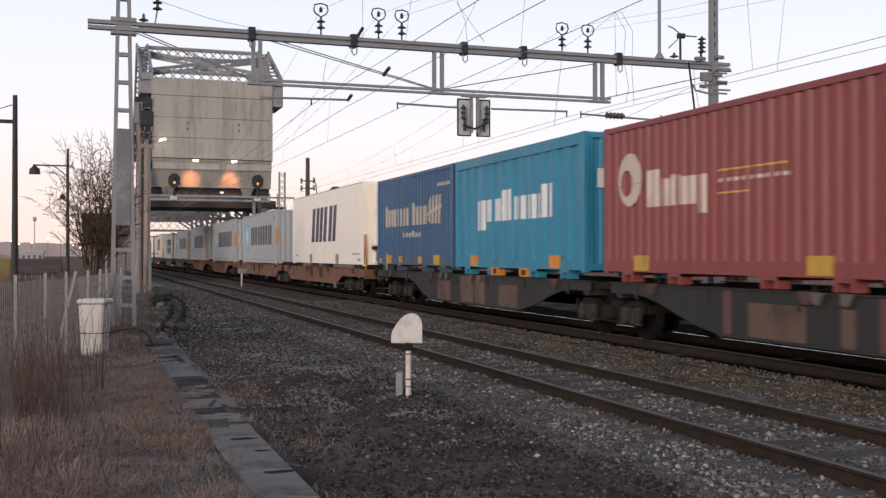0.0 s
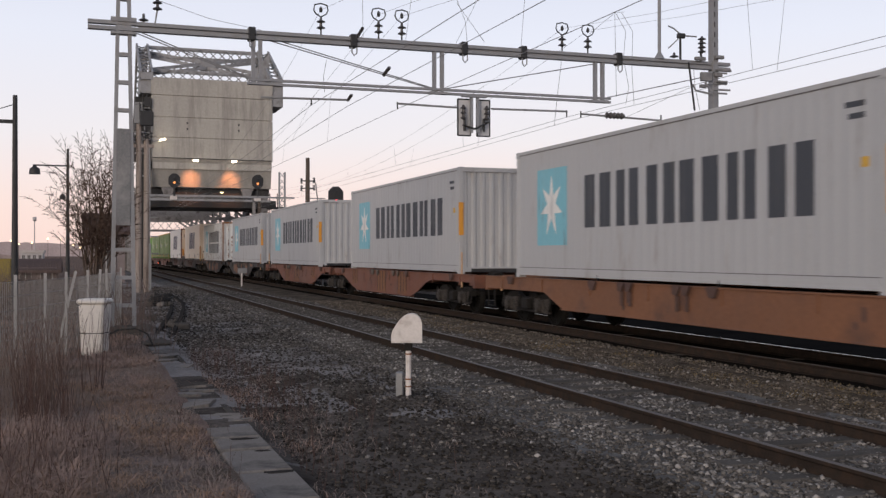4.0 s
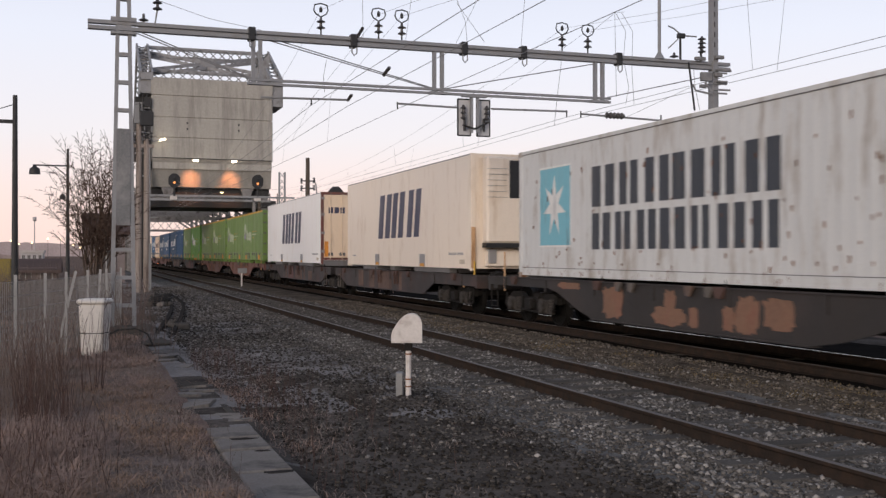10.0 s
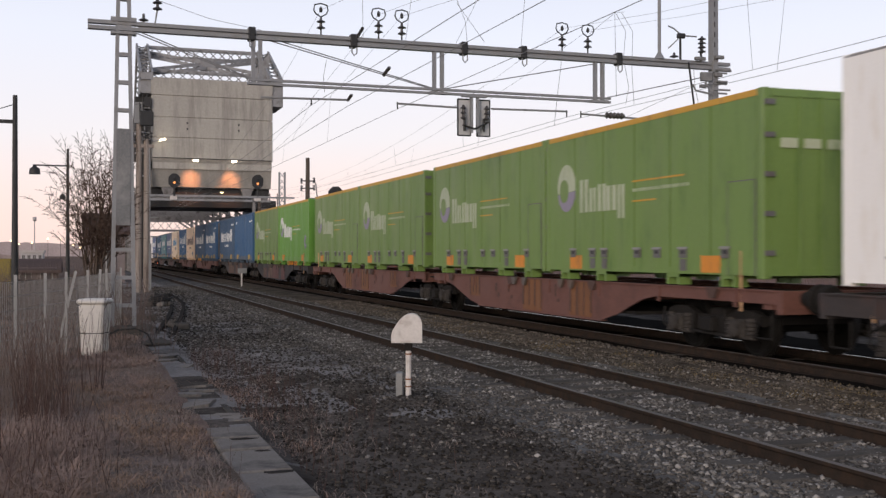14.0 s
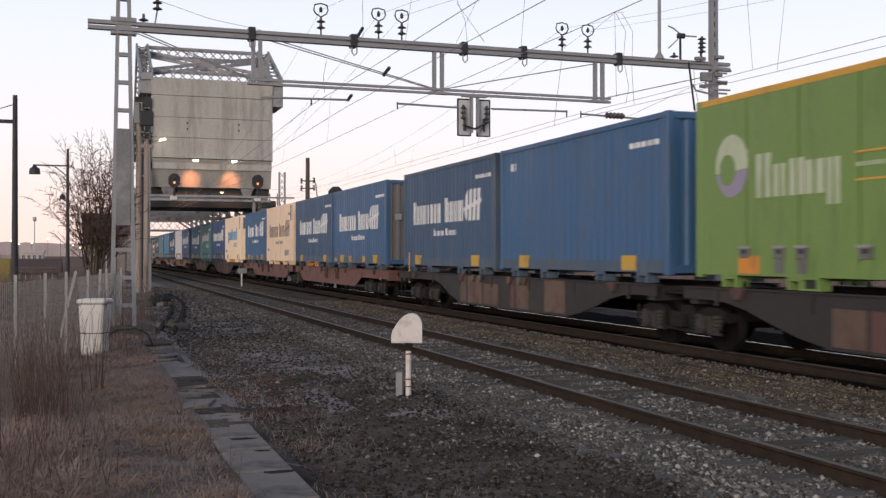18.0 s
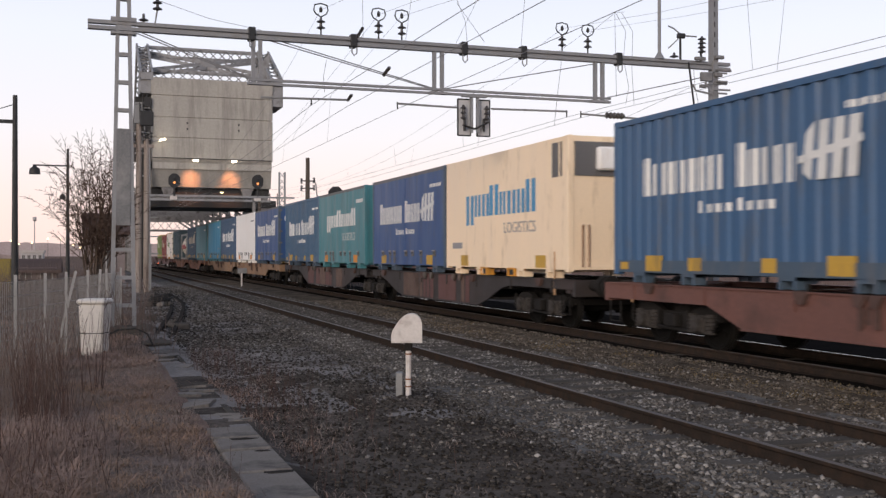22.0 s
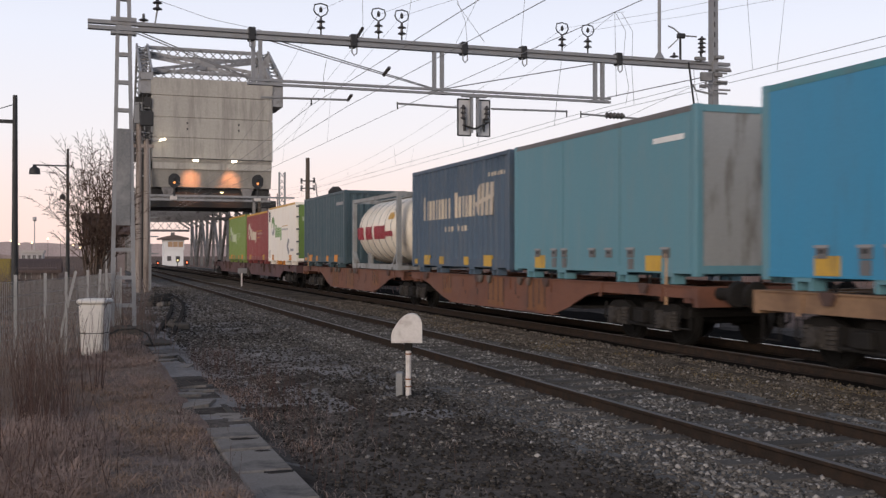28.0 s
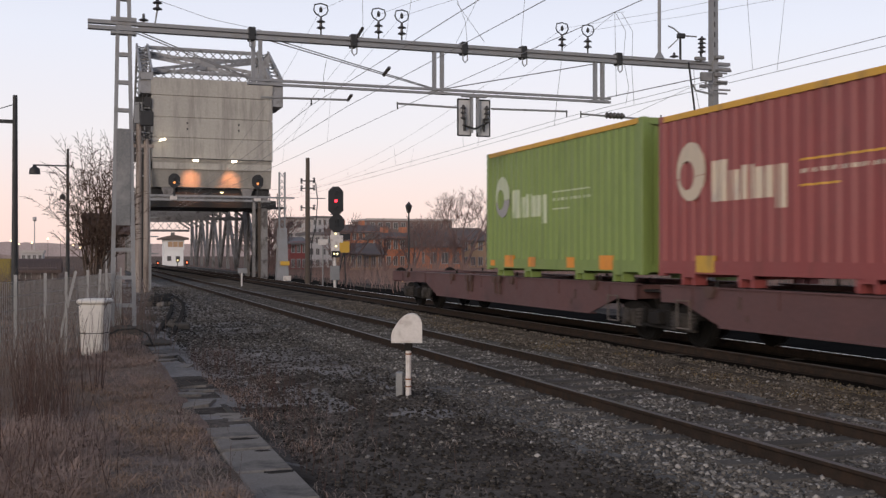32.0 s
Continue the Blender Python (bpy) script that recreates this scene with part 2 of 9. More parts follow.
def tube(bm, points, r, seg=6):
    """One bent round bar through the points."""
    pts = [Vector(p) for p in points]
    rows, side = [], None
    for i, p in enumerate(pts):
        d = (pts[min(i + 1, len(pts) - 1)] - pts[max(i - 1, 0)]).normalized()
        side = d.orthogonal().normalized() if side is None or abs(side.dot(d)) > 0.95 else (side - d * side.dot(d)).normalized()
        u = d.cross(side)
        rows.append([bm.verts.new(p + (side * math.cos(2 * math.pi * k / seg) + u * math.sin(2 * math.pi * k / seg)) * r) for k in range(seg)])
    for a, b in zip(rows, rows[1:]):
        for k in range(seg):
            bm.faces.new((a[k], a[(k + 1) % seg], b[(k + 1) % seg], b[k]))
    bm.faces.new(rows[0][::-1])
    bm.faces.new(rows[-1])
    return bm


def mesh_from(name, verts, faces, material):
    me = bpy.data.meshes.new(name)
    me.from_pydata([tuple(v) for v in verts], [], faces)
    me.materials.append(material)
    return me


def smooth(ob):
    for p in ob.data.polygons:
        p.use_smooth = True
    return ob


def BM():
    return bmesh.new()
# ---- ground ----
def spread(fine, coarse_lo, coarse_hi):
    lo, hi, out = fine[0], fine[-1], list(fine)
    s = fine[1] - fine[0]
    step, v = s, lo
    while v > coarse_lo:
        step *= 1.35
        v -= step
        out.insert(0, v)
    step, v = s, hi
    while v < coarse_hi:
        step *= 1.35
        v += step
        out.append(v)
    return out


def lie(x, y):
    """Height of the ground."""
    n = noise.noise((x * 0.7, y * 0.7, 0)) * 0.05 + noise.noise((x * 2.3, y * 2.3, 4)) * 0.02
    for a, b, h in ((-9e9, 1.05, 0.0), (1.05, 1.7, -0.05), (1.7, 4.1, -0.10), (4.1, 4.9, -0.15), (4.9, 8.2, -0.155), (8.2, 9.4, -0.13), (9.4, 12.7, -0.10), (12.7, 14.5, -0.2), (14.5, 9e9, -0.12)):
        if a <= x < b:
            far = max(0.0, min(1.0, (math.hypot(x - 6, y) - 90) / 60))
            calm = 0.35 if 4.9 <= x < 12.7 else 1.0
            if x < 1.05:
                h += 0.03 * math.sin(y * 0.9 + x)
            return h * (1 - far) - 0.35 * far + n * calm * (1 - far)
    return -0.2


def ground():
    xs = spread([-7 + 0.2 * i for i in range(105)], -2500, 2500)
    ys = spread([3 + 0.22 * i for i in range(170)], -1500, 3500)
    verts = [(x, y, lie(x, y)) for y in ys for x in xs]
    nx = len(xs)
    faces = [(j * nx + i, j * nx + i + 1, (j + 1) * nx + i + 1, (j + 1) * nx + i) for j in range(len(ys) - 1) for i in range(nx - 1)]
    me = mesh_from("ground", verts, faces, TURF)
    for m in (SOIL, BALLAST, BROWN_BALLAST, OILY_SHADED, GRIT, GREY_TURF):
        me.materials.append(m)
    for p in me.polygons:
        x, y, _ = p.center
        w = noise.noise((x * 0.5, y * 0.5, 9)) * 0.5
        if y > 170 or y < -120:
            k = 0
        elif x < 1.2 + 0.3 * w:
            k = 6 if noise.noise((x * 0.8, y * 0.45, 21)) > 0.12 or x < -0.9 else 0
        elif x < 4.4 + w:
            k = 5 if y + 5 * noise.noise((x * 0.6, y * 0.3, 33)) + 6 * noise.noise((x * 1.7, y * 1.3, 35)) > 13.5 else 1
        elif x < 8.1 + 0.4 * w:
            k = 2
        elif x < 9.75 + 0.2 * w:
            k = 3
        # black under the train and past its far rail, painted in for its shade
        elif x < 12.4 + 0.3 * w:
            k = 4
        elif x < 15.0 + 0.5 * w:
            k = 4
        elif x < 17.0 + w:
            k = 1
        else:
            k = 0
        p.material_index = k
    smooth(tagged(new("ground", me), "dark gravelly trackside ground with dry turf", "ground", kind="structure"))


ground()


def stones(name, label, n, xr, yr, size, material, seed, power=1.0, lift=0.4, patch=None):
    """Loose stones, each a lump of its own, joined as one stuff."""
    rng = np.random.default_rng(seed)
    base = np.array([(1, 0, 0), (-1, 0, 0), (0, 1, 0), (0, -1, 0), (0, 0, 1), (0, 0, -1)], float)
    tri = np.array([(0, 2, 4), (2, 1, 4), (1, 3, 4), (3, 0, 4), (2, 0, 5), (1, 2, 5), (3, 1, 5), (0, 3, 5)])
    cut = np.array([base[list(t)].mean(0) * 1.45 for t in tri])
    pts = np.vstack([base, cut])          # 6 tips and 8 blunt corners
    faces = [(t[i], t[(i + 1) % 3], 6 + k) for k, t in enumerate(tri) for i in range(3)]
    faces = np.array(faces)
    x = rng.uniform(*xr, n)
    u = rng.uniform(0, 1, n) ** power
    y = yr[0] + (yr[1] - yr[0]) * u
    if patch is not None:
        thick = np.array([noise.noise((a * 1.3, b * 0.9, seed)) + 0.5 * noise.noise((a * 3.1, b * 2.4, seed)) for a, b in zip(x, y)])
        keep = thick + rng.uniform(-0.25, 0.25, n) > patch
        x, y = x[keep], y[keep]
        n = len(x)
    s = size[0] + (size[1] - size[0]) * rng.uniform(0, 1, n) ** 2
    allv = np.empty((n, len(pts), 3))
    ang = rng.uniform(0, 6.28, n)
    for i in range(n):
        p = pts * rng.uniform(0.5, 1.2, (len(pts), 1)) * np.array([1.1, rng.uniform(0.5, 0.95), rng.uniform(0.45, 0.85)]) * s[i]
        c, d = math.cos(ang[i]), math.sin(ang[i])
        allv[i, :, 0] = x[i] + p[:, 0] * c - p[:, 1] * d
        allv[i, :, 1] = y[i] + p[:, 0] * d + p[:, 1] * c
        allv[i, :, 2] = lie(x[i], y[i]) + p[:, 2] + lift * s[i] * 0.4
    f = (faces[None] + np.arange(n)[:, None, None] * len(pts)).reshape(-1, 3)
    me = bpy.data.meshes.new(name)
    v = allv.reshape(-1, 3)
    me.vertices.add(len(v))
    me.vertices.foreach_set("co", v.ravel())
    me.loops.add(len(f) * 3)
    me.loops.foreach_set("vertex_index", f.ravel())
    me.polygons.add(len(f))
    me.polygons.foreach_set("loop_start", np.arange(len(f)) * 3)
    me.update()
    me.validate()
    me.materials.append(material)
    tagged(new(name, me), label, "stones", kind="stuff")


def island_stone(name, dark, light):
    """Stone colours that differ from lump to lump."""
    m = bpy.data.materials.new(name)
    m.use_nodes = True
    n, l = m.node_tree.nodes, m.node_tree.links
    b = n["Principled BSDF"]
    b.inputs["Roughness"].default_value = 0.95
    b.inputs["Specular IOR Level"].default_value = 0.0
    g, r, t, f, x = n.new("ShaderNodeNewGeometry"), n.new("ShaderNodeValToRGB"), n.new("ShaderNodeTexCoord"), n.new("ShaderNodeTexNoise"), n.new("ShaderNodeMix")
    r.color_ramp.elements[0].color, r.color_ramp.elements[1].color = (*dark, 1), (*light, 1)
    e = r.color_ramp.elements.new(0.7)
    e.color = (*[d * 0.7 + k * 0.36 for d, k in zip(dark, light)], 1)
    l.new(g.outputs["Random Per Island"], r.inputs[0])
    f.inputs["Scale"].default_value = 30
    l.new(t.outputs["Object"], f.inputs["Vector"])
    x.data_type, x.blend_type = "RGBA", "MULTIPLY"
    x.inputs[0].default_value = 0.5
    l.new(r.outputs[0], x.inputs[6])
    l.new(f.outputs[0], x.inputs[7])
    l.new(x.outputs[2], b.inputs["Base Color"])
    return m


STONE = island_stone("ballast_stone", (0.08, 0.073, 0.066), (0.46, 0.425, 0.39))
DULL_STONE = island_stone("weathered_ballast_stone", (0.07, 0.062, 0.055), (0.28, 0.255, 0.23))
BROWN_STONE = island_stone("rusty_ballast_stone", (0.075, 0.064, 0.053), (0.27, 0.228, 0.185))
CLOD = island_stone("clods", (0.032, 0.028, 0.024), (0.15, 0.134, 0.12))
stones("ballast_stones", "dull grey crushed ballast stones beside and between the rails", 30000, (4.1, 8.2), (5, 24), (0.012, 0.036), DULL_STONE, 1, 1.3)
stones("ballast_stones", "pale grey crushed ballast stones in patches", 20000, (4.7, 8.2), (5, 24), (0.02, 0.046), STONE, 6, 1.3, 0.5, -0.1)
stones("ballast_stones", "grey crushed ballast stones along the track", 8000, (4.3, 8.3), (24, 62), (0.03, 0.06), DULL_STONE, 2, 1.5)
stones("ballast_stones", "rust-brown ballast stones between the two tracks", 15000, (8.2, 9.9), (7, 40), (0.014, 0.042), BROWN_STONE, 3, 1.4)
stones("ballast_stones", "pale ballast stones scattered between the two tracks", 4000, (8.0, 9.6), (7, 30), (0.014, 0.04), STONE, 7, 1.3, 0.4, 0.1)
stones("gravel", "dark gravel and clods on bare soil", 20000, (1.7, 4.5), (5.2, 24), (0.008, 0.034), CLOD, 4, 1.5)
stones("gravel", "grey grit on the bare soil", 6500, (1.7, 4.2), (9.0, 40), (0.012, 0.036), DULL_STONE, 9, 1.3, 0.3, 0.0)
stones("gravel", "grey grit on the far trackside", 9000, (1.9, 4.6), (20.0, 60), (0.02, 0.05), DULL_STONE, 10, 1.4, 0.3)
stones("gravel", "dark clods on the far trackside", 4000, (1.7, 4.6), (22.0, 60), (0.02, 0.06), CLOD, 11, 1.4, 0.3)
stones("gravel", "pale scattered stones on bare soil", 420, (1.9, 4.6), (5.2, 26), (0.012, 0.04), STONE, 5, 1.5)


# ---- tracks ----
def rail(x, lift, y0=-60.0, y1=420.0):
    bm = BM()
    prism(bm, [(x - 0.075, -0.172), (x + 0.075, -0.172), (x + 0.075, -0.158), (x + 0.012, -0.135), (x + 0.010, -0.045), (x + 0.035, -0.032), (x + 0.036, -0.004), (x - 0.036, -0.004), (x - 0.035, -0.032), (x - 0.010, -0.045), (x - 0.012, -0.135), (x - 0.075, -0.158)], y0, y1, "y")
    ob = part("rail", bm, RAIL_SIDE, at=pose(0, 0, lift))
    tagged(ob, "rust-dark steel rail with a worn bright head", "rail", "rails of the double track", "structure")
    part("running_surface", box(BM(), x - 0.031, x + 0.031, y0, y1, -0.0045, 0.0), RAIL_TOP if x < 11 else POLISHED, ob, "worn bright rail head")


for c in (NEAR_TRACK, TRAIN_TRACK):
    for s in (-0.7525, 0.7525):
        rail(c + s, RAIL_RISE if c == TRAIN_TRACK else 0.0)


def sleepers():
    me = None
    for c in (NEAR_TRACK, TRAIN_TRACK):
        for k in range(70):
            if me is None:
                ob = part("sleeper", box(BM(), -1.25, 1.25, -0.13, 0.13, -0.2, 0.0, 0.02), CONCRETE_DARK)
                me = ob.data
            else:
                ob = new("sleeper", me)
            ob.matrix_basis = pose(c, 4.0 + 0.65 * k, -0.165 + (RAIL_RISE if c == TRAIN_TRACK else 0.028))
            tagged(ob, "dirty concrete sleeper sunk in ballast", "sleeper", "sleepers of the double track", "structure")


sleepers()


# ---- cable trough ----
def trough():
    rng = random.Random(3)
    t = thing("cable_trough", "grey concrete cable trough with cracked and shifted lids", "cable trough", kind="structure")
    for x in (1.16, 1.56):
        part("trough_wall", box(BM(), x - 0.035, x + 0.035, 3.0, 23.5, -0.35, -0.055), CONCRETE_DARK, t)
    part("trough_bed", box(BM(), 1.19, 1.53, 3.0, 23.5, -0.35, -0.22), SOIL, t)
    # raised bed below the missing lids, in the same black
    part("trough_bed", box(BM(), 1.19, 1.53, 10.45, 23.5, -0.2, -0.075), OILY_SHADED, t, "black trough bed")
    y = 3.2
    while y < 23:
        l = 0.62 if y > 9 else 1.0
        whole = y < 10.4
        d = 0.12 * rng.uniform(-1, 1) if whole else rng.uniform(-1.5, 1.5)
        if whole:
            bm = box(BM(), -0.225, 0.225, -l / 2 + rng.uniform(0.012, 0.04), l / 2 - 0.012, -0.05, 0.0, 0.014)
            ob = part("trough_lid", bm, CONCRETE, t)
            ob.matrix_basis = pose(1.365 + 0.02 * d, y + l / 2, -0.004 - 0.03 * abs(d), 6 * d, 5 * d, 5 * d)
            for k in range(rng.choice((0, 1, 1, 2))):
                c, e, r = rng.uniform(-0.15, 0.17), l / 2 - rng.uniform(0.03, 0.12), rng.uniform(0.04, 0.11)
                pts = [(c + r * 1.5 * math.cos(f) * rng.uniform(0.6, 1.1), min(l / 2 - 0.014, e + r * 0.7 * math.sin(f) * rng.uniform(0.6, 1.1))) for f in [6.28 * i / 11 for i in range(11)]]
                pts = [(max(-0.21, min(0.21, p)), q) for p, q in pts]
                part("moss_patch", prism(BM(), pts, -0.001, 0.005, "z"), TAR, ob, "dark moss patch")
        else:
            # broken lids: ragged slabs that lean into the trough
            for k in range(rng.choice((0, 1, 1, 2))):
                a = rng.uniform(0.08, 0.2)
                c = rng.uniform(-0.16, 0.16)
                bm = prism(BM(), [(c - 0.2, -a), (c + 0.12 * rng.uniform(0.5, 1.6), -a * 0.7), (c + 0.2, a * rng.uniform(0.2, 1)), (c - 0.05, a), (c - 0.22, a * 0.4)], -0.045, 0.0, "z")
                ob = part("broken_lid", bm, CONCRETE if rng.random() < 0.8 else CONCRETE_DARK, t)
                ob.matrix_basis = pose(1.365, y + rng.uniform(0, l), -0.03 - 0.015 * abs(d), 5 * d, 7 * rng.uniform(-1, 1), 12 * d)
        y += l
    # the far end winds away, its lids gone
    for way in ([(1.55, 23.5), (1.62, 24.5), (2.1, 28.5), (2.58, 33.1), (3.0, 38.0), (3.2, 42.8), (3.08, 48.0)], [(1.95, 24.3), (2.5, 29.0), (3.11, 34.8), (3.45, 39.0), (3.56, 42.7), (3.67, 47.9)]):
        for (xa, ya), (xb, yb) in zip(way, way[1:]):
            part("trough_edge", beam(BM(), (xa, ya, -0.08), (xb, yb, -0.08), 0.1, 0.1), TAR, t, "dark open trough edge")


trough()


# ---- catenary gantry over both tracks ----
def lattice_mast(t, x, y, z0, z1, w0, w1, step=0.62):
    """A two-legged steel mast with flat rungs."""
    def half(z):
        return (w0 + (w1 - w0) * (z - z0) / (z1 - z0)) / 2
    for s in (-1, 1):
        part("mast_leg", beam(BM(), (x + s * half(z0), y, z0), (x + s * half(z1), y, z1), 0.09, 0.16), GALVANISED, t)
    z = z0 + 0.5
    while z < z1 - 0.2:
        part("mast_rung", box(BM(), x - half(z) + 0.03, x + half(z) - 0.03, y - 0.07, y + 0.07, z, z + 0.09), GALVANISED, t)
        z += step


def insulator(name, t, x, y, z, r=0.1, discs=3, h=0.36):
    bm = BM()
    prof = [(0.03, 0)]
    for k in range(discs):
        z_ = h * k / discs
        prof += [(0.035, z_ + 0.02), (r, z_ + 0.035), (r * 0.9, z_ + 0.06), (0.04, z_ + 0.09)]
    prof.append((0.03, h))
    return part(name, lathe(bm, prof, (x, y, z), "z", 14), INSULATOR, t, "brown porcelain insulator")


def gantry():
    y = GANTRY_Y
    t = thing("catenary_gantry", "galvanised steel catenary gantry spanning both tracks", "gantry")
    t.matrix_basis = Matrix.Translation(EYE * (1 - GANTRY_SIZE)) @ Matrix.Scale(GANTRY_SIZE, 4)
    # left mast: lattice with a plated middle
    x = 0.95
    z0, z1 = -0.1, 9.4
    lattice_mast(t, x, y, z0, z1, 0.53, 0.20, 0.68)
    part("mast_plate", box(BM(), x - 0.165, x + 0.165, y - 0.10, y - 0.08, 2.4, 4.75), DULL_ZINC, t)
    part("mast_plate", box(BM(), x - 0.165, x + 0.165, y + 0.08, y + 0.10, 2.4, 4.75), DULL_ZINC, t)
    part("mast_foot", box(BM(), x - 0.42, x + 0.42, y - 0.35, y + 0.35, -0.4, -0.06, 0.03), CONCRETE_DARK, t)
    part("mast_head", box(BM(), x - 0.3, x + 0.3, y - 0.12, y + 0.12, 7.05, 7.12), GALVANISED, t)
    part("mast_head", box(BM(), x - 0.3, x + 0.3, y - 0.12, y + 0.12, 7.36, 7.46), GALVANISED, t)
    # the beam: two channels with a gap
    for zc in (7.19, 7.33):
        part("main_beam", box(BM(), 0.12, 18.2, y - 0.09, y + 0.09, zc - 0.045, zc + 0.045), GALVANISED, t)
    part("beam_web", box(BM(), 1.3, 17.6, y - 0.03, y + 0.03, 7.235, 7.285), GALVANISED, t)
    # right mast
    bm = BM()
    prism(bm, [(17.54, y - 0.11), (17.80, y - 0.11), (17.80, y + 0.11), (17.54, y + 0.11)], -0.6, 9.6, "z")
    for v in bm.verts:
        if v.co.z > 5:
            v.co.x = 17.67 + (v.co.x - 17.67) * 0.72
    part("right_mast", bm, GALVANISED, t)
    part("mast_flange", prism(BM(), [(17.56, y - 0.15), (17.60, y - 0.15), (17.60, y - 0.1), (17.56, y - 0.1)], -0.2, 9.6, "z"), BRIDGE_STEEL, t)
    for k in range(6):
        part("mast_slot", box(BM(), 17.615, 17.655, y - 0.125, y - 0.108, 7.8 + 0.3 * k, 7.95 + 0.3 * k), BLACK, t)
    for z in (7.02, 6.7, 6.42):
        part("mast_bracket", box(BM(), 17.42, 18.05, y - 0.15, y - 0.12, z, z + 0.05), GALVANISED, t)
    part("mast_bracket", beam(BM(), (17.3, y - 0.14, 6.75), (17.6, y - 0.14, 6.35), 0.05), GALVANISED, t)
    part("mast_bracket", beam(BM(), (17.6, y - 0.14, 6.55), (18.15, y - 0.14, 6.55), 0.05), GALVANISED, t)
    # switch gear, brackets and cables round the head of the right mast
    for x, z, w, h in ((17.1, 7.42, 0.34, 0.1), (17.75, 7.5, 0.3, 0.1), (17.9, 7.12, 0.5, 0.07), (17.3, 6.9, 0.36, 0.26), (17.2, 6.62, 0.2, 0.1), (17.72, 6.98, 0.24, 0.12), (17.85, 6.78, 0.34, 0.06)):
        part("mast_fitting", box(BM(), x - w / 2, x + w / 2, y - 0.24, y - 0.12, z - h / 2, z + h / 2, 0.015), DULL_ZINC, t)
    part("fitting_arm", tube(BM(), [(16.9, y - 0.1, 6.68), (17.0, y - 0.1, 6.5), (17.5, y - 0.1, 6.42)], 0.03), GALVANISED, t)
    part("switch_arm", tube(BM(), [(16.15, y, 8.35), (16.35, y, 8.28), (16.6, y, 8.1), (17.1, y, 8.1)], 0.022), GREY_STEEL, t)
    part("switch_arm", tube(BM(), [(16.15, y, 7.7), (16.6, y, 8.1)], 0.018), GREY_STEEL, t)
    part("switch_block", box(BM(), 16.45, 16.7, y - 0.06, y + 0.06, 8.02, 8.16, 0.02), BLACK, t)
    part("mast_cable", tube(BM(), [(16.75, y - 0.13, 7.3), (16.85, y - 0.13, 6.6), (16.95, y - 0.13, 5.9)], 0.03), BLACK, t)
    # drop frames and the lower beam
    for xs in ((4.10, 4.28), (8.95, 9.17), (13.77, 14.0)):
        for xa in xs:
            part("drop_post", box(BM(), xa - 0.045, xa + 0.045, y - 0.06, y + 0.06, 6.08, 7.15), GALVANISED, t)
        part("drop_foot", box(BM(), xs[0] - 0.14, xs[1] + 0.14, y - 0.08, y + 0.08, 6.0, 6.07), GALVANISED, t)
    for za in (6.03, 6.13):
        part("lower_beam", box(BM(), 4.0, 14.25, y - 0.05, y + 0.05, za - 0.03, za + 0.03), GALVANISED, t)
    # clamps round the beam with hanging hooks
    for xc in (4.06, 6.71, 9.79, 11.54, 14.50):
        c = part("clamp", box(BM(), xc - 0.09, xc + 0.09, y - 0.13, y + 0.13, 7.1, 7.45, 0.02), BLACK, t)
        part("hook", tube(BM(), [(xc - 0.06, y - 0.12, 7.1), (xc - 0.06, y - 0.12, 6.95), (xc, y - 0.12, 6.88), (xc + 0.07, y - 0.12, 6.95), (xc + 0.07, y - 0.12, 7.1)], 0.018), GALVANISED, c)
    # standing insulators with horned loops
    for xc in (5.85, 7.40, 8.04, 12.74, 13.54):
        stem = part("insulator_stem", rod(BM(), (xc, y, 7.37), (xc, y, 7.58), 0.022), BLACK, t)
        insulator("insulator", t, xc, y, 7.52, 0.115, 2, 0.32)
        loop = [(xc + 0.02, 7.84), (xc - 0.14, 7.93), (xc - 0.19, 8.03), (xc - 0.16, 8.16), (xc, 8.2), (xc + 0.16, 8.16), (xc + 0.19, 8.03), (xc + 0.14, 7.93), (xc - 0.02, 7.84)]
        part("horn_loop", tube(BM(), [(a, y, b) for a, b in loop], 0.018), BLACK, t)
        part("wire_clamp", lathe(BM(), [(0.02, 7.97), (0.045, 8.0), (0.045, 8.06), (0.015, 8.12)], (xc, y, 0), "z", 10), BLACK, t)
    # small insulators at the left end
    insulator("insulator", t, 1.42, y, 7.4, 0.12, 1, 0.2)
    part("insulator_stem", rod(BM(), (1.68, y, 7.3), (1.75, y, 7.75), 0.02), GALVANISED, t)
    insulator("insulator", t, 1.75, y, 7.7, 0.12, 2, 0.3)
    insulator("insulator", t, 16.0 + 0.28, y - 0.1, 7.4, 0.13, 1, 0.16)
    for xc in (16.55, 17.25):
        part("insulator_stem", rod(BM(), (xc, y, 7.38), (xc, y, 8.05), 0.035), BLACK, t)
    insulator("insulator", t, 17.28, y, 7.62, 0.12, 4, 0.5)
    part("roof_pipe", rod(BM(), (15.85, y, 7.38), (15.85, y, 9.3), 0.05), GALVANISED, t)
    part("pipe_foot", lathe(BM(), [(0.16, 7.36), (0.13, 7.42), (0.055, 7.55)], (15.85, y, 0), "z", 12), GALVANISED, t)
    # registration rods, insulators and the two framed plates
    for p, q in (((4.3, 5.69), (6.53, 5.73)), ((7.9, 5.70), (9.6, 5.67)), ((10.6, 5.68), (12.9, 5.71)), ((13.3, 5.66), (16.9, 5.55))):
        part("registration_rod", tube(BM(), [(p[0], y, p[1]), (q[0], y, q[1])], 0.028), GREY_STEEL, t)
    for xe in (5.6, 7.92, 12.88, 13.32, 15.9):
        part("rod_clip", rod(BM(), (xe, y, 5.74), (xe, y, 5.55), 0.02), BLACK, t)
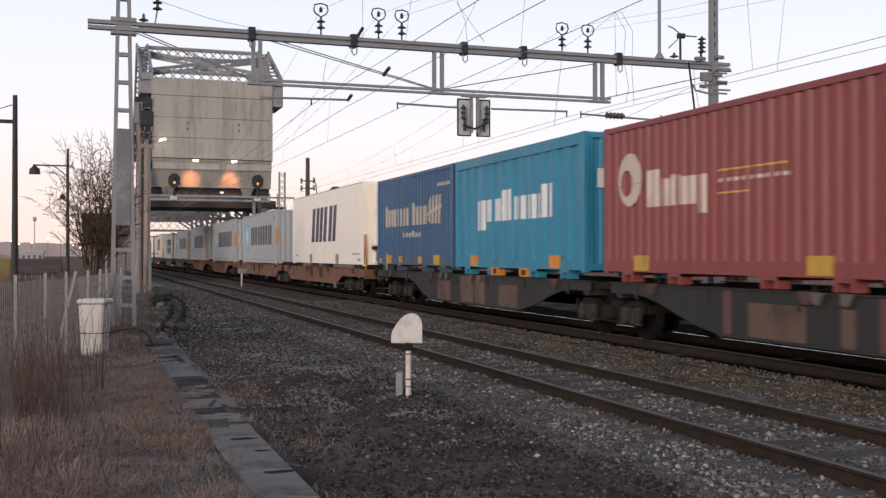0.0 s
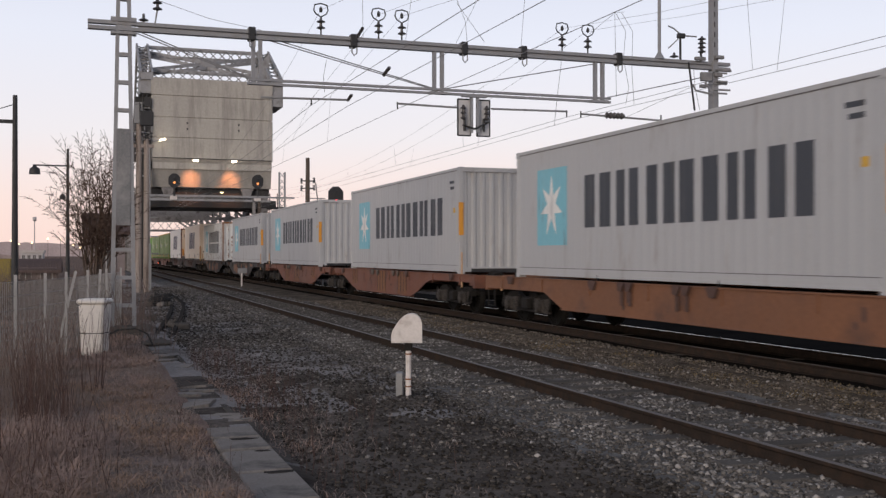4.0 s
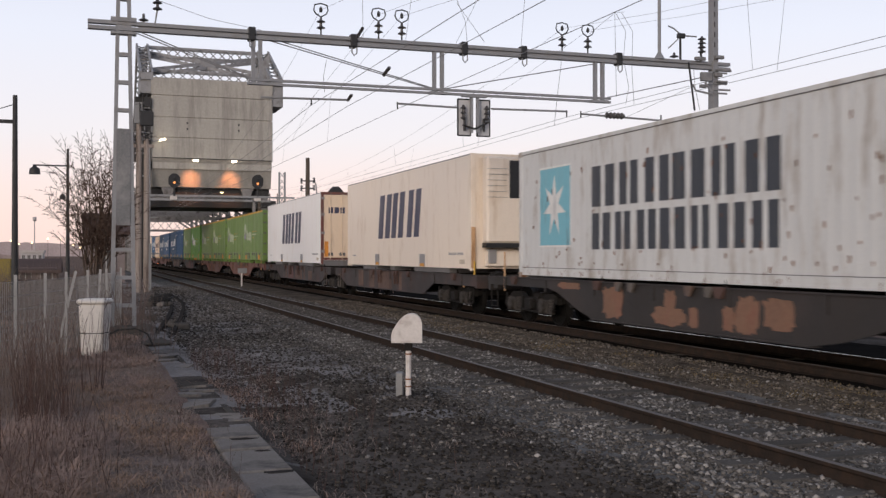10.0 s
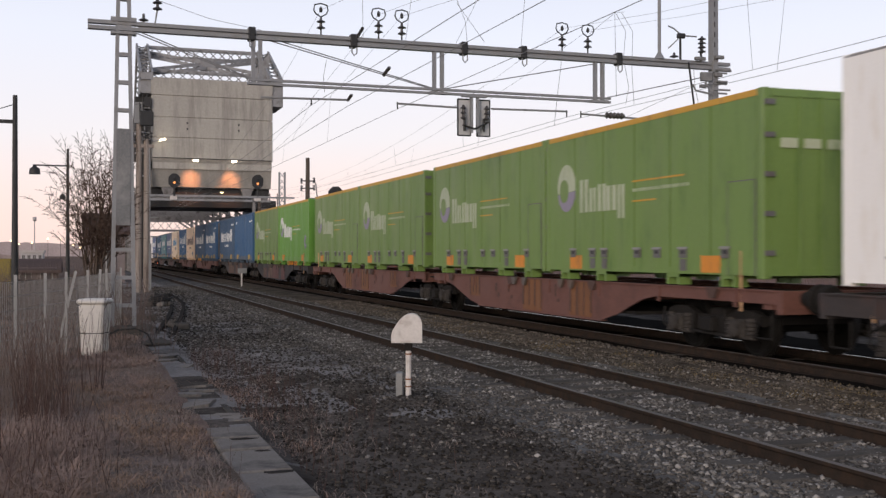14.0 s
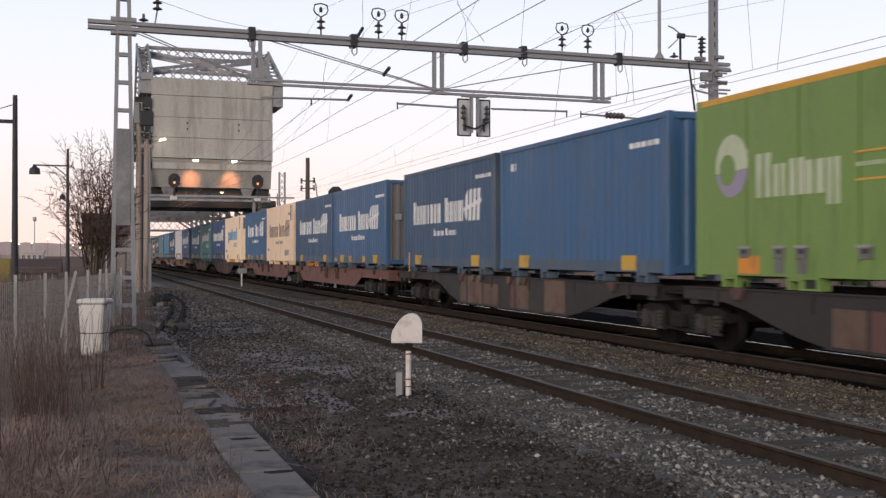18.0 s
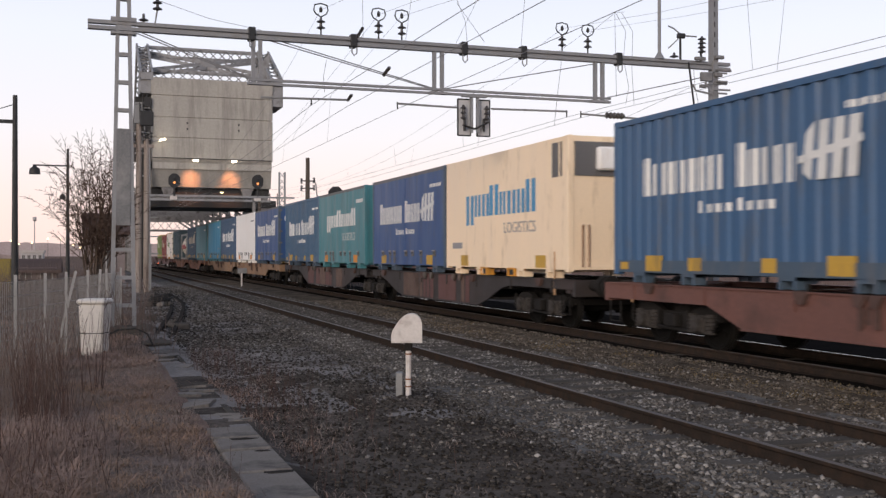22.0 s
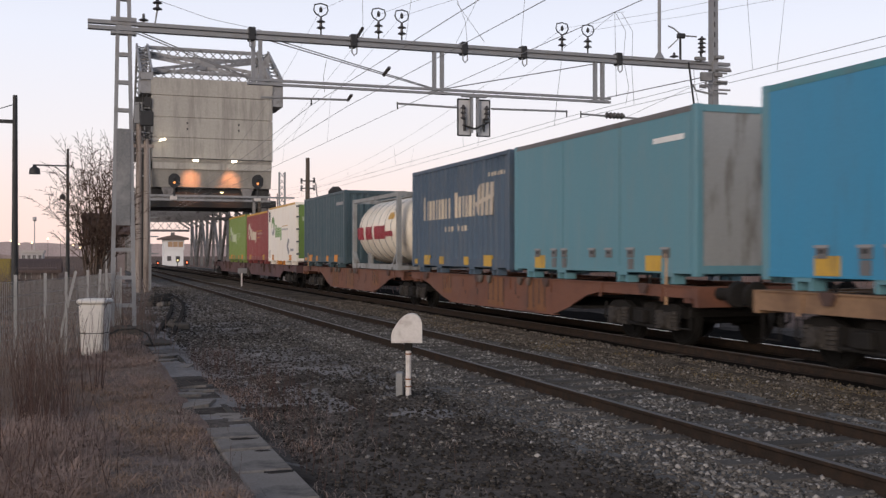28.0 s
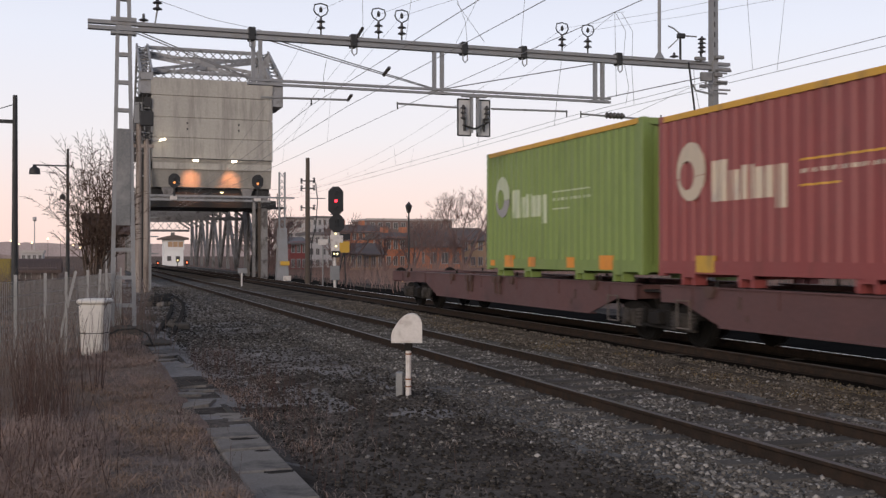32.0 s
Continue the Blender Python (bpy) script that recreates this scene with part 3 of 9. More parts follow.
    part("rod_insulator", lathe(BM(), [(0.05, 14.1), (0.1, 14.14), (0.06, 14.2), (0.1, 14.26), (0.06, 14.32), (0.1, 14.38), (0.06, 14.44), (0.1, 14.5), (0.06, 14.56), (0.1, 14.62), (0.05, 14.7)], (0, y, 5.655), "x", 12), INSULATOR, t)
    for x0 in (9.66, 10.22):
        bm = BM()
        for a_, b_ in (((x0, 4.93), (x0 + 0.37, 4.93)), ((x0, 5.92), (x0 + 0.37, 5.92)), ((x0, 4.93), (x0, 5.92)), ((x0 + 0.37, 4.93), (x0 + 0.37, 5.92))):
            beam(bm, (a_[0], y + 0.1, a_[1]), (b_[0], y + 0.1, b_[1]), 0.035)
        fr = part("screen_frame", bm, BLACK, t)
        part("screen", box(BM(), x0 + 0.02, x0 + 0.35, y + 0.09, y + 0.11, 4.95, 5.9), SCREEN, fr, "pale translucent screen")
        insulator("insulator", t, x0 + (0.12 if x0 < 10 else 0.24), y - 0.02, 5.35, 0.085, 3, 0.4)
        part("insulator_stem", rod(BM(), (x0 + 0.16, y, 5.05), (x0 + 0.16, y, 5.4), 0.035), BLACK, t)
    for xa in (10.02, 10.2):
        part("drop_post", box(BM(), xa - 0.035, xa + 0.035, y - 0.05, y + 0.05, 5.0, 6.0), GALVANISED, t)
    part("screen_bracket", tube(BM(), [(9.75, y - 0.05, 5.2), (10.1, y - 0.05, 5.1), (10.5, y - 0.05, 5.3)], 0.03), BLACK, t)
    part("drop_foot", box(BM(), 9.75, 10.45, y - 0.08, y + 0.08, 5.97, 6.02), GALVANISED, t)
    # stays
    for d in (0.0, 0.07):
        part("stay_wire", tube(BM(), [(1.2, y, 7.2 - d), (4.15, y, 6.12 - d * 0.4)], 0.014), WIRE, t)
        part("stay_wire", tube(BM(), [(4.5, y, 7.22 - d), (8.95, y, 6.15 - d * 0.4)], 0.014), WIRE, t)
    part("stay_wire", tube(BM(), [(9.2, y, 6.15), (13.75, y, 7.1)], 0.014), WIRE, t)
    part("stay_wire", tube(BM(), [(14.1, y, 6.15), (17.45, y, 6.95)], 0.014), WIRE, t)


SCREEN = surface("pale_screen", (0.45, 0.45, 0.46), 0.5, vary=0.1, bump=0.0)
gantry()


# ---- bridge ----
def lattice(name, t, p, q, w, h, material, along, step=0.7, bar=0.1, rim=0.16):
    """A laced girder from p to q: two chords w apart along the given way and crossing laces. One mesh for chords, one for laces."""
    p, q, along = Vector(p), Vector(q), Vector(along).normalized()
    for s in (-0.5, 0.5):
        part(name + "_chord", beam(BM(), p + along * w * s, q + along * w * s, rim, h), material, t)
    n = max(1, round((q - p).length / step))
    bm = None if name in ("top_girder", "low_girder", "cross_brace", "arm") else BM()
    for i in range(n):
        a, b = p.lerp(q, i / n), p.lerp(q, (i + 1) / n)
        if bm is None:
            part("lace", beam(BM(), a - along * w / 2, b + along * w / 2, bar, bar * 0.5), material, t)
            part("lace", beam(BM(), a + along * w / 2, b - along * w / 2, bar, bar * 0.5), material, t)
            continue
        beam(bm, a - along * w / 2, b + along * w / 2, bar, bar * 0.5)
        beam(bm, a + along * w / 2, b - along * w / 2, bar, bar * 0.5)
    if bm:
        part(name + "_lacing", bm, material, t)


def bridge():
    t = thing("bascule_bridge", "grey steel bascule bridge with a huge concrete counterweight over the track", "bridge")
    y = BRIDGE_Y
    # counterweight in courses
    for z0, z1, dx in ((8.9, 10.55, 0.0), (10.6, 12.1, 0.0), (12.15, 13.75, 0.0), (13.8, 15.1, 0.02)):
        part("counterweight_course", box(BM(), 4.94 - dx, 14.12 + dx, y - dx, y + 6.5, z0, z1, 0.03), CW_CONCRETE, t, "stained concrete counterweight")
    part("counterweight_core", box(BM(), 5.0, 14.06, y + 0.06, y + 6.4, 8.2, 15.05), CW_CONCRETE, t)
    bm = BM()
    prism(bm, [(y + 0.02, 8.86), (y + 6.5, 8.86), (y + 6.2, 6.85), (y + 0.5, 6.85)], 5.0, 14.06)
    part("counterweight_foot", bm, CW_LOW, t)
    for x in (7.6, 11.5):
        for z in (11.2, 11.65):
            part("drain_hole", box(BM(), x - 0.06, x + 0.06, y - 0.01, y + 0.02, z, z + 0.14), BLACK, t)
    part("side_plate", box(BM(), 14.14, 14.95, y + 0.1, y + 4, 13.3, 15.5), BRIDGE_STEEL, t)
    part("side_plate", box(BM(), 4.15, 4.92, y + 0.1, y + 4, 13.9, 15.3), BRIDGE_STEEL, t)
    # arms, cross girders and bracing on top
    for x in (4.6, 14.45):
        lattice("arm", t, (x, y + 6.8, 18.7), (x, y + 0.2, 15.3), 0.85, 0.45, BRIDGE_STEEL, (1, 0, 0), 0.9, 0.16, 0.16)
        part("arm_foot", box(BM(), x - 0.45, x + 0.45, y - 0.05, y + 0.9, 14.9, 15.45), BRIDGE_STEEL, t)
        lattice("arm_side", t, (x, y + 6.8, 18.6), (x, y + 14, 10), 0.8, 0.4, BRIDGE_STEEL, (1, 0, 0), 1.0, 0.14, 0.16)
        part("arm_strut", beam(BM(), (x, y + 6.8, 18.4), (x, y + 6.8, 8), 0.5, 0.6), BRIDGE_STEEL, t)
    lattice("top_girder", t, (4.9, y + 6.8, 18.25), (14.3, y + 6.8, 18.25), 0.75, 0.3, BRIDGE_STEEL, (0, 0, 1), 0.75, 0.13, 0.13)
    lattice("low_girder", t, (4.9, y + 2.2, 15.65), (14.3, y + 2.2, 15.65), 0.65, 0.3, BRIDGE_STEEL, (0, 0, 1), 0.75, 0.12, 0.12)
    lattice("cross_brace", t, (5.0, y + 6.4, 18.0), (14.1, y + 2.3, 15.9), 0.5, 0.25, BRIDGE_STEEL, (0, 0.6, 0.8), 0.6, 0.1, 0.1)
    lattice("cross_brace", t, (5.0, y + 2.3, 15.9), (14.1, y + 6.4, 18.0), 0.5, 0.25, BRIDGE_STEEL, (0, 0.6, 0.8), 0.6, 0.1, 0.1)
    part("brace_plate", box(BM(), 9.0, 10.2, y + 4.2, y + 4.3, 16.5, 17.5), BRIDGE_STEEL, t)
    part("knee_plate", prism(BM(), [(14.3, 15.4), (14.3, 17.9), (12.6, 16.0)], y + 2.6, y + 2.7, "y"), BRIDGE_STEEL, t)
    # dark machinery beside and below the weight
    part("machine_deck", box(BM(), 5.0, 14.6, y + 1.2, y + 9, 5.35, 5.95), BRIDGE_DARK, t)
    part("machine_beam", box(BM(), 5.0, 14.0, y + 0.9, y + 1.15, 6.2, 6.8), BRIDGE_DARK, t)
    for x in (6.2, 12.2):
        part("bearing_block", prism(BM(), [(x - 0.5, 6.82), (x + 0.5, 6.82), (x + 0.25, 6.15), (x - 0.25, 6.15)], y + 0.5, y + 0.9, "y"), TRUSS_STEEL, t)
    for k, (x, z0, z1) in enumerate(((4.35, 11.3, 13.8), (4.3, 8.9, 10.9))):
        part("machine_housing", box(BM(), x - 0.5, x + 0.45, y + 1.5, y + 3.5, z0, z1, 0.05), BRIDGE_DARK, t)
    part("machine_stair", box(BM(), 13.9, 15.2, y + 0.6, y + 2.0, 5.3, 5.45), BRIDGE_DARK, t)
    for x in (14.0, 14.6, 15.2):
        part("stair_rail", rod(BM(), (x, y + 0.6, 5.45), (x, y + 0.6, 6.5), 0.04), BRIDGE_DARK, t)
    # cables, brackets and boxes on the machine side
    part("machine_post", beam(BM(), (4.75, y - 0.1, 0.0), (4.75, y - 0.1, 13.4), 0.16, 0.2), BRIDGE_STEEL, t)
    for z in (7.6, 9.3, 10.9, 12.2, 13.1):
        part("machine_bracket", box(BM(), 3.75, 4.9, y + 0.4, y + 0.55, z, z + 0.12), BRIDGE_STEEL, t)
    for x, z0, z1 in ((3.95, 11.6, 13.0), (4.45, 12.2, 13.2), (4.1, 9.6, 10.6)):
        part("switch_cabinet", box(BM(), x - 0.22, x + 0.22, y + 0.1, y + 0.45, z0, z1, 0.02), GREY_STEEL, t)
    for x in (4.05, 4.3, 4.6):
        part("cable", tube(BM(), [(x, y + 0.05, 13.8), (x + 0.08, y - 0.02, 11.0), (x - 0.06, y + 0.02, 8.4), (x, y + 0.05, 5.5)], 0.035), BLACK, t)
    for z0, z1, x0, x1 in ((11.0, 11.9, 4.45, 4.9), (12.9, 13.5, 4.35, 4.9), (9.9, 10.7, 4.5, 4.88)):
        part("gear_guard", prism(BM(), [(x0, z0), (x1, z0 - 0.15), (x1, z1), (x0 + 0.12, z1 + 0.12)], y - 0.25, y + 0.3, "y"), BRIDGE_DARK, t)
    for k in range(5):
        part("spring_coil", lathe(BM(), [(0.16, 0.0), (0.24, 0.04), (0.16, 0.08)], (4.62, y - 0.3, 12.05 + 0.13 * k), "z", 12), BLACK, t)
    part("landing", box(BM(), 3.9, 4.95, y - 0.5, y + 0.4, 10.78, 10.86), BRIDGE_STEEL, t)
    for x in (3.95, 4.43, 4.9):
        part("landing_post", rod(BM(), (x, y - 0.47, 10.86), (x, y - 0.47, 11.75), 0.028), BRIDGE_STEEL, t)
    part("landing_rail", rod(BM(), (3.93, y - 0.47, 11.74), (4.93, y - 0.47, 11.74), 0.028), BRIDGE_STEEL, t)
    # tower legs
    for x in (4.3, 13.7):
        part("tower_leg", beam(BM(), (x, y + 1.6, -0.4), (x, y + 1.6, 13.0), 0.5, 0.7), TRUSS_STEEL if x > 5 else BRIDGE_DARK, t)
        lattice("tower_brace", t, (x + (0.3 if x > 5 else 0), y + 3.0, 6.2), (x + (0.3 if x > 5 else 0), y + 10, 0.0), 1.0, 0.6, BRIDGE_DARK, (0, 0.7, 0.7), 0.9, 0.16, 0.2)
        lattice("tower_post", t, (x, y + 10.5, -0.4), (x, y + 10.5, 6.6), 0.9, 0.5, TRUSS_STEEL, (0, 1, 0), 0.8, 0.14, 0.22)
    # the fixed truss span behind
    y0, y1, n = y + 9, y + 66, 9
    step = (y1 - y0) / n
    for x in (3.9, 14.3):
        part("bottom_chord", box(BM(), x - 0.25, x + 0.25, y0, y1, -0.4, 0.0), BRIDGE_DARK, t)
        part("top_chord", box(BM(), x - 0.25, x + 0.25, y0 + step * 0.3, y1 - step * 0.3, 6.5, 7.0), TRUSS_STEEL, t)
        for i in range(n + 1):
            ya = y0 + i * step
            lattice("truss_post", t, (x, ya, 0.2), (x, ya, 6.6), 0.8, 0.4, TRUSS_STEEL, (0, 1, 0), 0.75, 0.12, 0.2)
            if i < n:
                lattice("truss_diagonal", t, (x, ya, 6.5) if i % 2 else (x, ya, 0.3), (x, ya + step, 0.3) if i % 2 else (x, ya + step, 6.5), 0.75, 0.35, TRUSS_STEEL, (0, 1, 0), 0.8, 0.12, 0.2)
    for i in range(n + 1):
        ya = y0 + i * step
        lattice("top_strut", t, (4.1, ya, 6.7), (14.1, ya, 6.7), 0.8, 0.3, TRUSS_STEEL, (0, 0, 1), 0.9, 0.1, 0.14)
        for xa, xb in ((4.2, 6.2), (14.0, 12.0)):
            part("knee_brace", beam(BM(), (xa, ya, 5.2), (xb, ya, 6.5), 0.2), TRUSS_STEEL, t)
        if i < n:
            part("top_bracing", beam(BM(), (4.2, ya, 6.9), (14.0, ya + step, 6.9), 0.2), TRUSS_STEEL, t)
            part("top_bracing", beam(BM(), (14.0, ya, 6.9), (4.2, ya + step, 6.9), 0.2), TRUSS_STEEL, t)
    for ya in (y0 + step, y1):
        lattice("portal_girder", t, (4.2, ya, 5.6), (14.0, ya, 5.6), 1.3, 0.3, TRUSS_STEEL, (0, 0, 1), 1.1, 0.12, 0.16)
    # flood lamps on the weight
    for x in (8.17, 11.08):
        arm = part("lamp_arm", tube(BM(), [(x, y, 9.0), (x, y - 0.45, 8.95)], 0.03), BRIDGE_STEEL, t)
        part("lamp_head", box(BM(), x - 0.2, x + 0.2, y - 0.65, y - 0.4, 8.76, 8.9, 0.03), LAMP_LIT, t, "lit flood lamp")
    arm = part("lamp_arm", tube(BM(), [(4.9, y - 0.2, 10.2), (5.6, y - 0.5, 10.3)], 0.03), BRIDGE_STEEL, t)
    part("lamp_head", beam(BM(), (5.5, y - 0.5, 10.27), (5.95, y - 0.5, 10.4), 0.2, 0.12), LAMP_LIT, t, "lit lamp")
    part("cable_rail", tube(BM(), [(5.0, y - 0.06, 9.03), (14.0, y - 0.06, 9.0)], 0.03), BRIDGE_DARK, t)


LAMP_LIT = glow("lit_lamp", (1.0, 0.85, 0.62), 6.0)
bridge()
for x in (8.0, 11.0):
    l = new("flood_light", bpy.data.lights.new("flood_light", "SPOT"))
    l.data.energy, l.data.color, l.data.spot_size, l.data.spot_blend, l.data.shadow_soft_size = 800, (1.0, 0.34, 0.12), radians(50), 1.0, 0.25
    l.matrix_world = look((x, BRIDGE_Y - 1.3, 8.5), (x - 0.15, BRIDGE_Y + 0.3, 7.3))


# ---- signal gantry before the bridge ----
def signal_head(name, t, x, y, z, w, h, lit, colour, which=0):
    bm = BM()
    c = w * 0.3
    prism(bm, [(x - w / 2, z - h / 2 + c), (x - w / 2 + c, z - h / 2), (x + w / 2 - c, z - h / 2), (x + w / 2, z - h / 2 + c), (x + w / 2, z + h / 2 - c), (x + w / 2 - c, z + h / 2), (x - w / 2 + c, z + h / 2), (x - w / 2, z + h / 2 - c)], y, y + 0.05, "y")
    s = part(name, bm, BLACK, t, "black signal screen")
    n = 3 if h > w * 1.4 else 2
    for k in range(n):
        zz = z + (k - (n - 1) / 2) * h * 0.27
        part("hood", tube(BM(), [(x - 0.1, y - 0.2, zz + 0.06), (x, y - 0.22, zz + 0.13), (x + 0.1, y - 0.2, zz + 0.06)], 0.03), BLACK, s)
        m = lit if k == which else BLACK
        part("lens", lathe(BM(), [(0.09 if k == which else 0.08, -0.03), (0.07, -0.05)], (x, y, zz), "y", 12), m, s, colour if k == which else "")
    return s


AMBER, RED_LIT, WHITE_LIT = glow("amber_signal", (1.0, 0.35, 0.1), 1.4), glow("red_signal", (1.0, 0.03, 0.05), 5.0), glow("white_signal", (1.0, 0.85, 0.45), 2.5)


def portal():
    y = BRIDGE_Y - 2.0
    t = thing("signal_gantry", "grey steel portal with two dark signal heads before the bridge", "gantry")
    for z in (5.75, 6.05):
        part("portal_beam", box(BM(), 4.4, 13.6, y - 0.15, y + 0.15, z - 0.08, z + 0.08), BRIDGE_STEEL, t)
    for k in range(14):
        x = 4.5 + k * 0.65
        part("lace", beam(BM(), (x, y, 5.75), (x + 0.33, y, 6.05), 0.05), BRIDGE_STEEL, t)
        part("lace", beam(BM(), (x + 0.33, y, 6.05), (x + 0.65, y, 5.75), 0.05), BRIDGE_STEEL, t)
    lattice("left_leg", t, (4.58, y, -0.2), (4.58, y, 8.6), 0.26, 0.2, GALVANISED, (1, 0, 0), 0.5, 0.06, 0.07)
    for x in (12.35, 12.75):
        part("right_leg", box(BM(), x - 0.1, x + 0.1, y - 0.15, y + 0.15, -0.3, 6.0), TRUSS_STEEL if x < 12.5 else WOODPOLE, t)
    for x, z in ((6.45, 7.15), (12.6, 7.2)):
        signal_head("signal_head", t, x, y - 0.3, z, 0.85, 1.05, AMBER, "lit amber lens")
        part("head_post", rod(BM(), (x, y - 0.2, 6.0), (x, y - 0.2, 6.8), 0.06), BLACK, t)
    part("lit_sign", box(BM(), 9.8, 10.05, y - 0.25, y - 0.2, 6.28, 6.38), WHITE_LIT, t, "small lit sign")
    for x in (6.4, 12.6):
        part("plate", box(BM(), x - 0.25, x + 0.25, y - 0.2, y - 0.17, 5.75, 6.05), MARKER_WHITE, t)


portal()
# metres run: a polynomial in t / SECONDS
RUN = (363.4872, -47.7991, 168.3069, -153.8757, 47.9160)
# ---- the train ----
def distance(t):
    """Metres that the train has run at t seconds."""
    s = t / SECONDS
    return RUN[0] * s + sum(c * s ** k for k, c in enumerate(RUN[1:], 2))


RIDERS = []      # (thing, place along the train, height): all that rolls with the train
WHEELSETS = []   # (wheelset, place in its bogie)

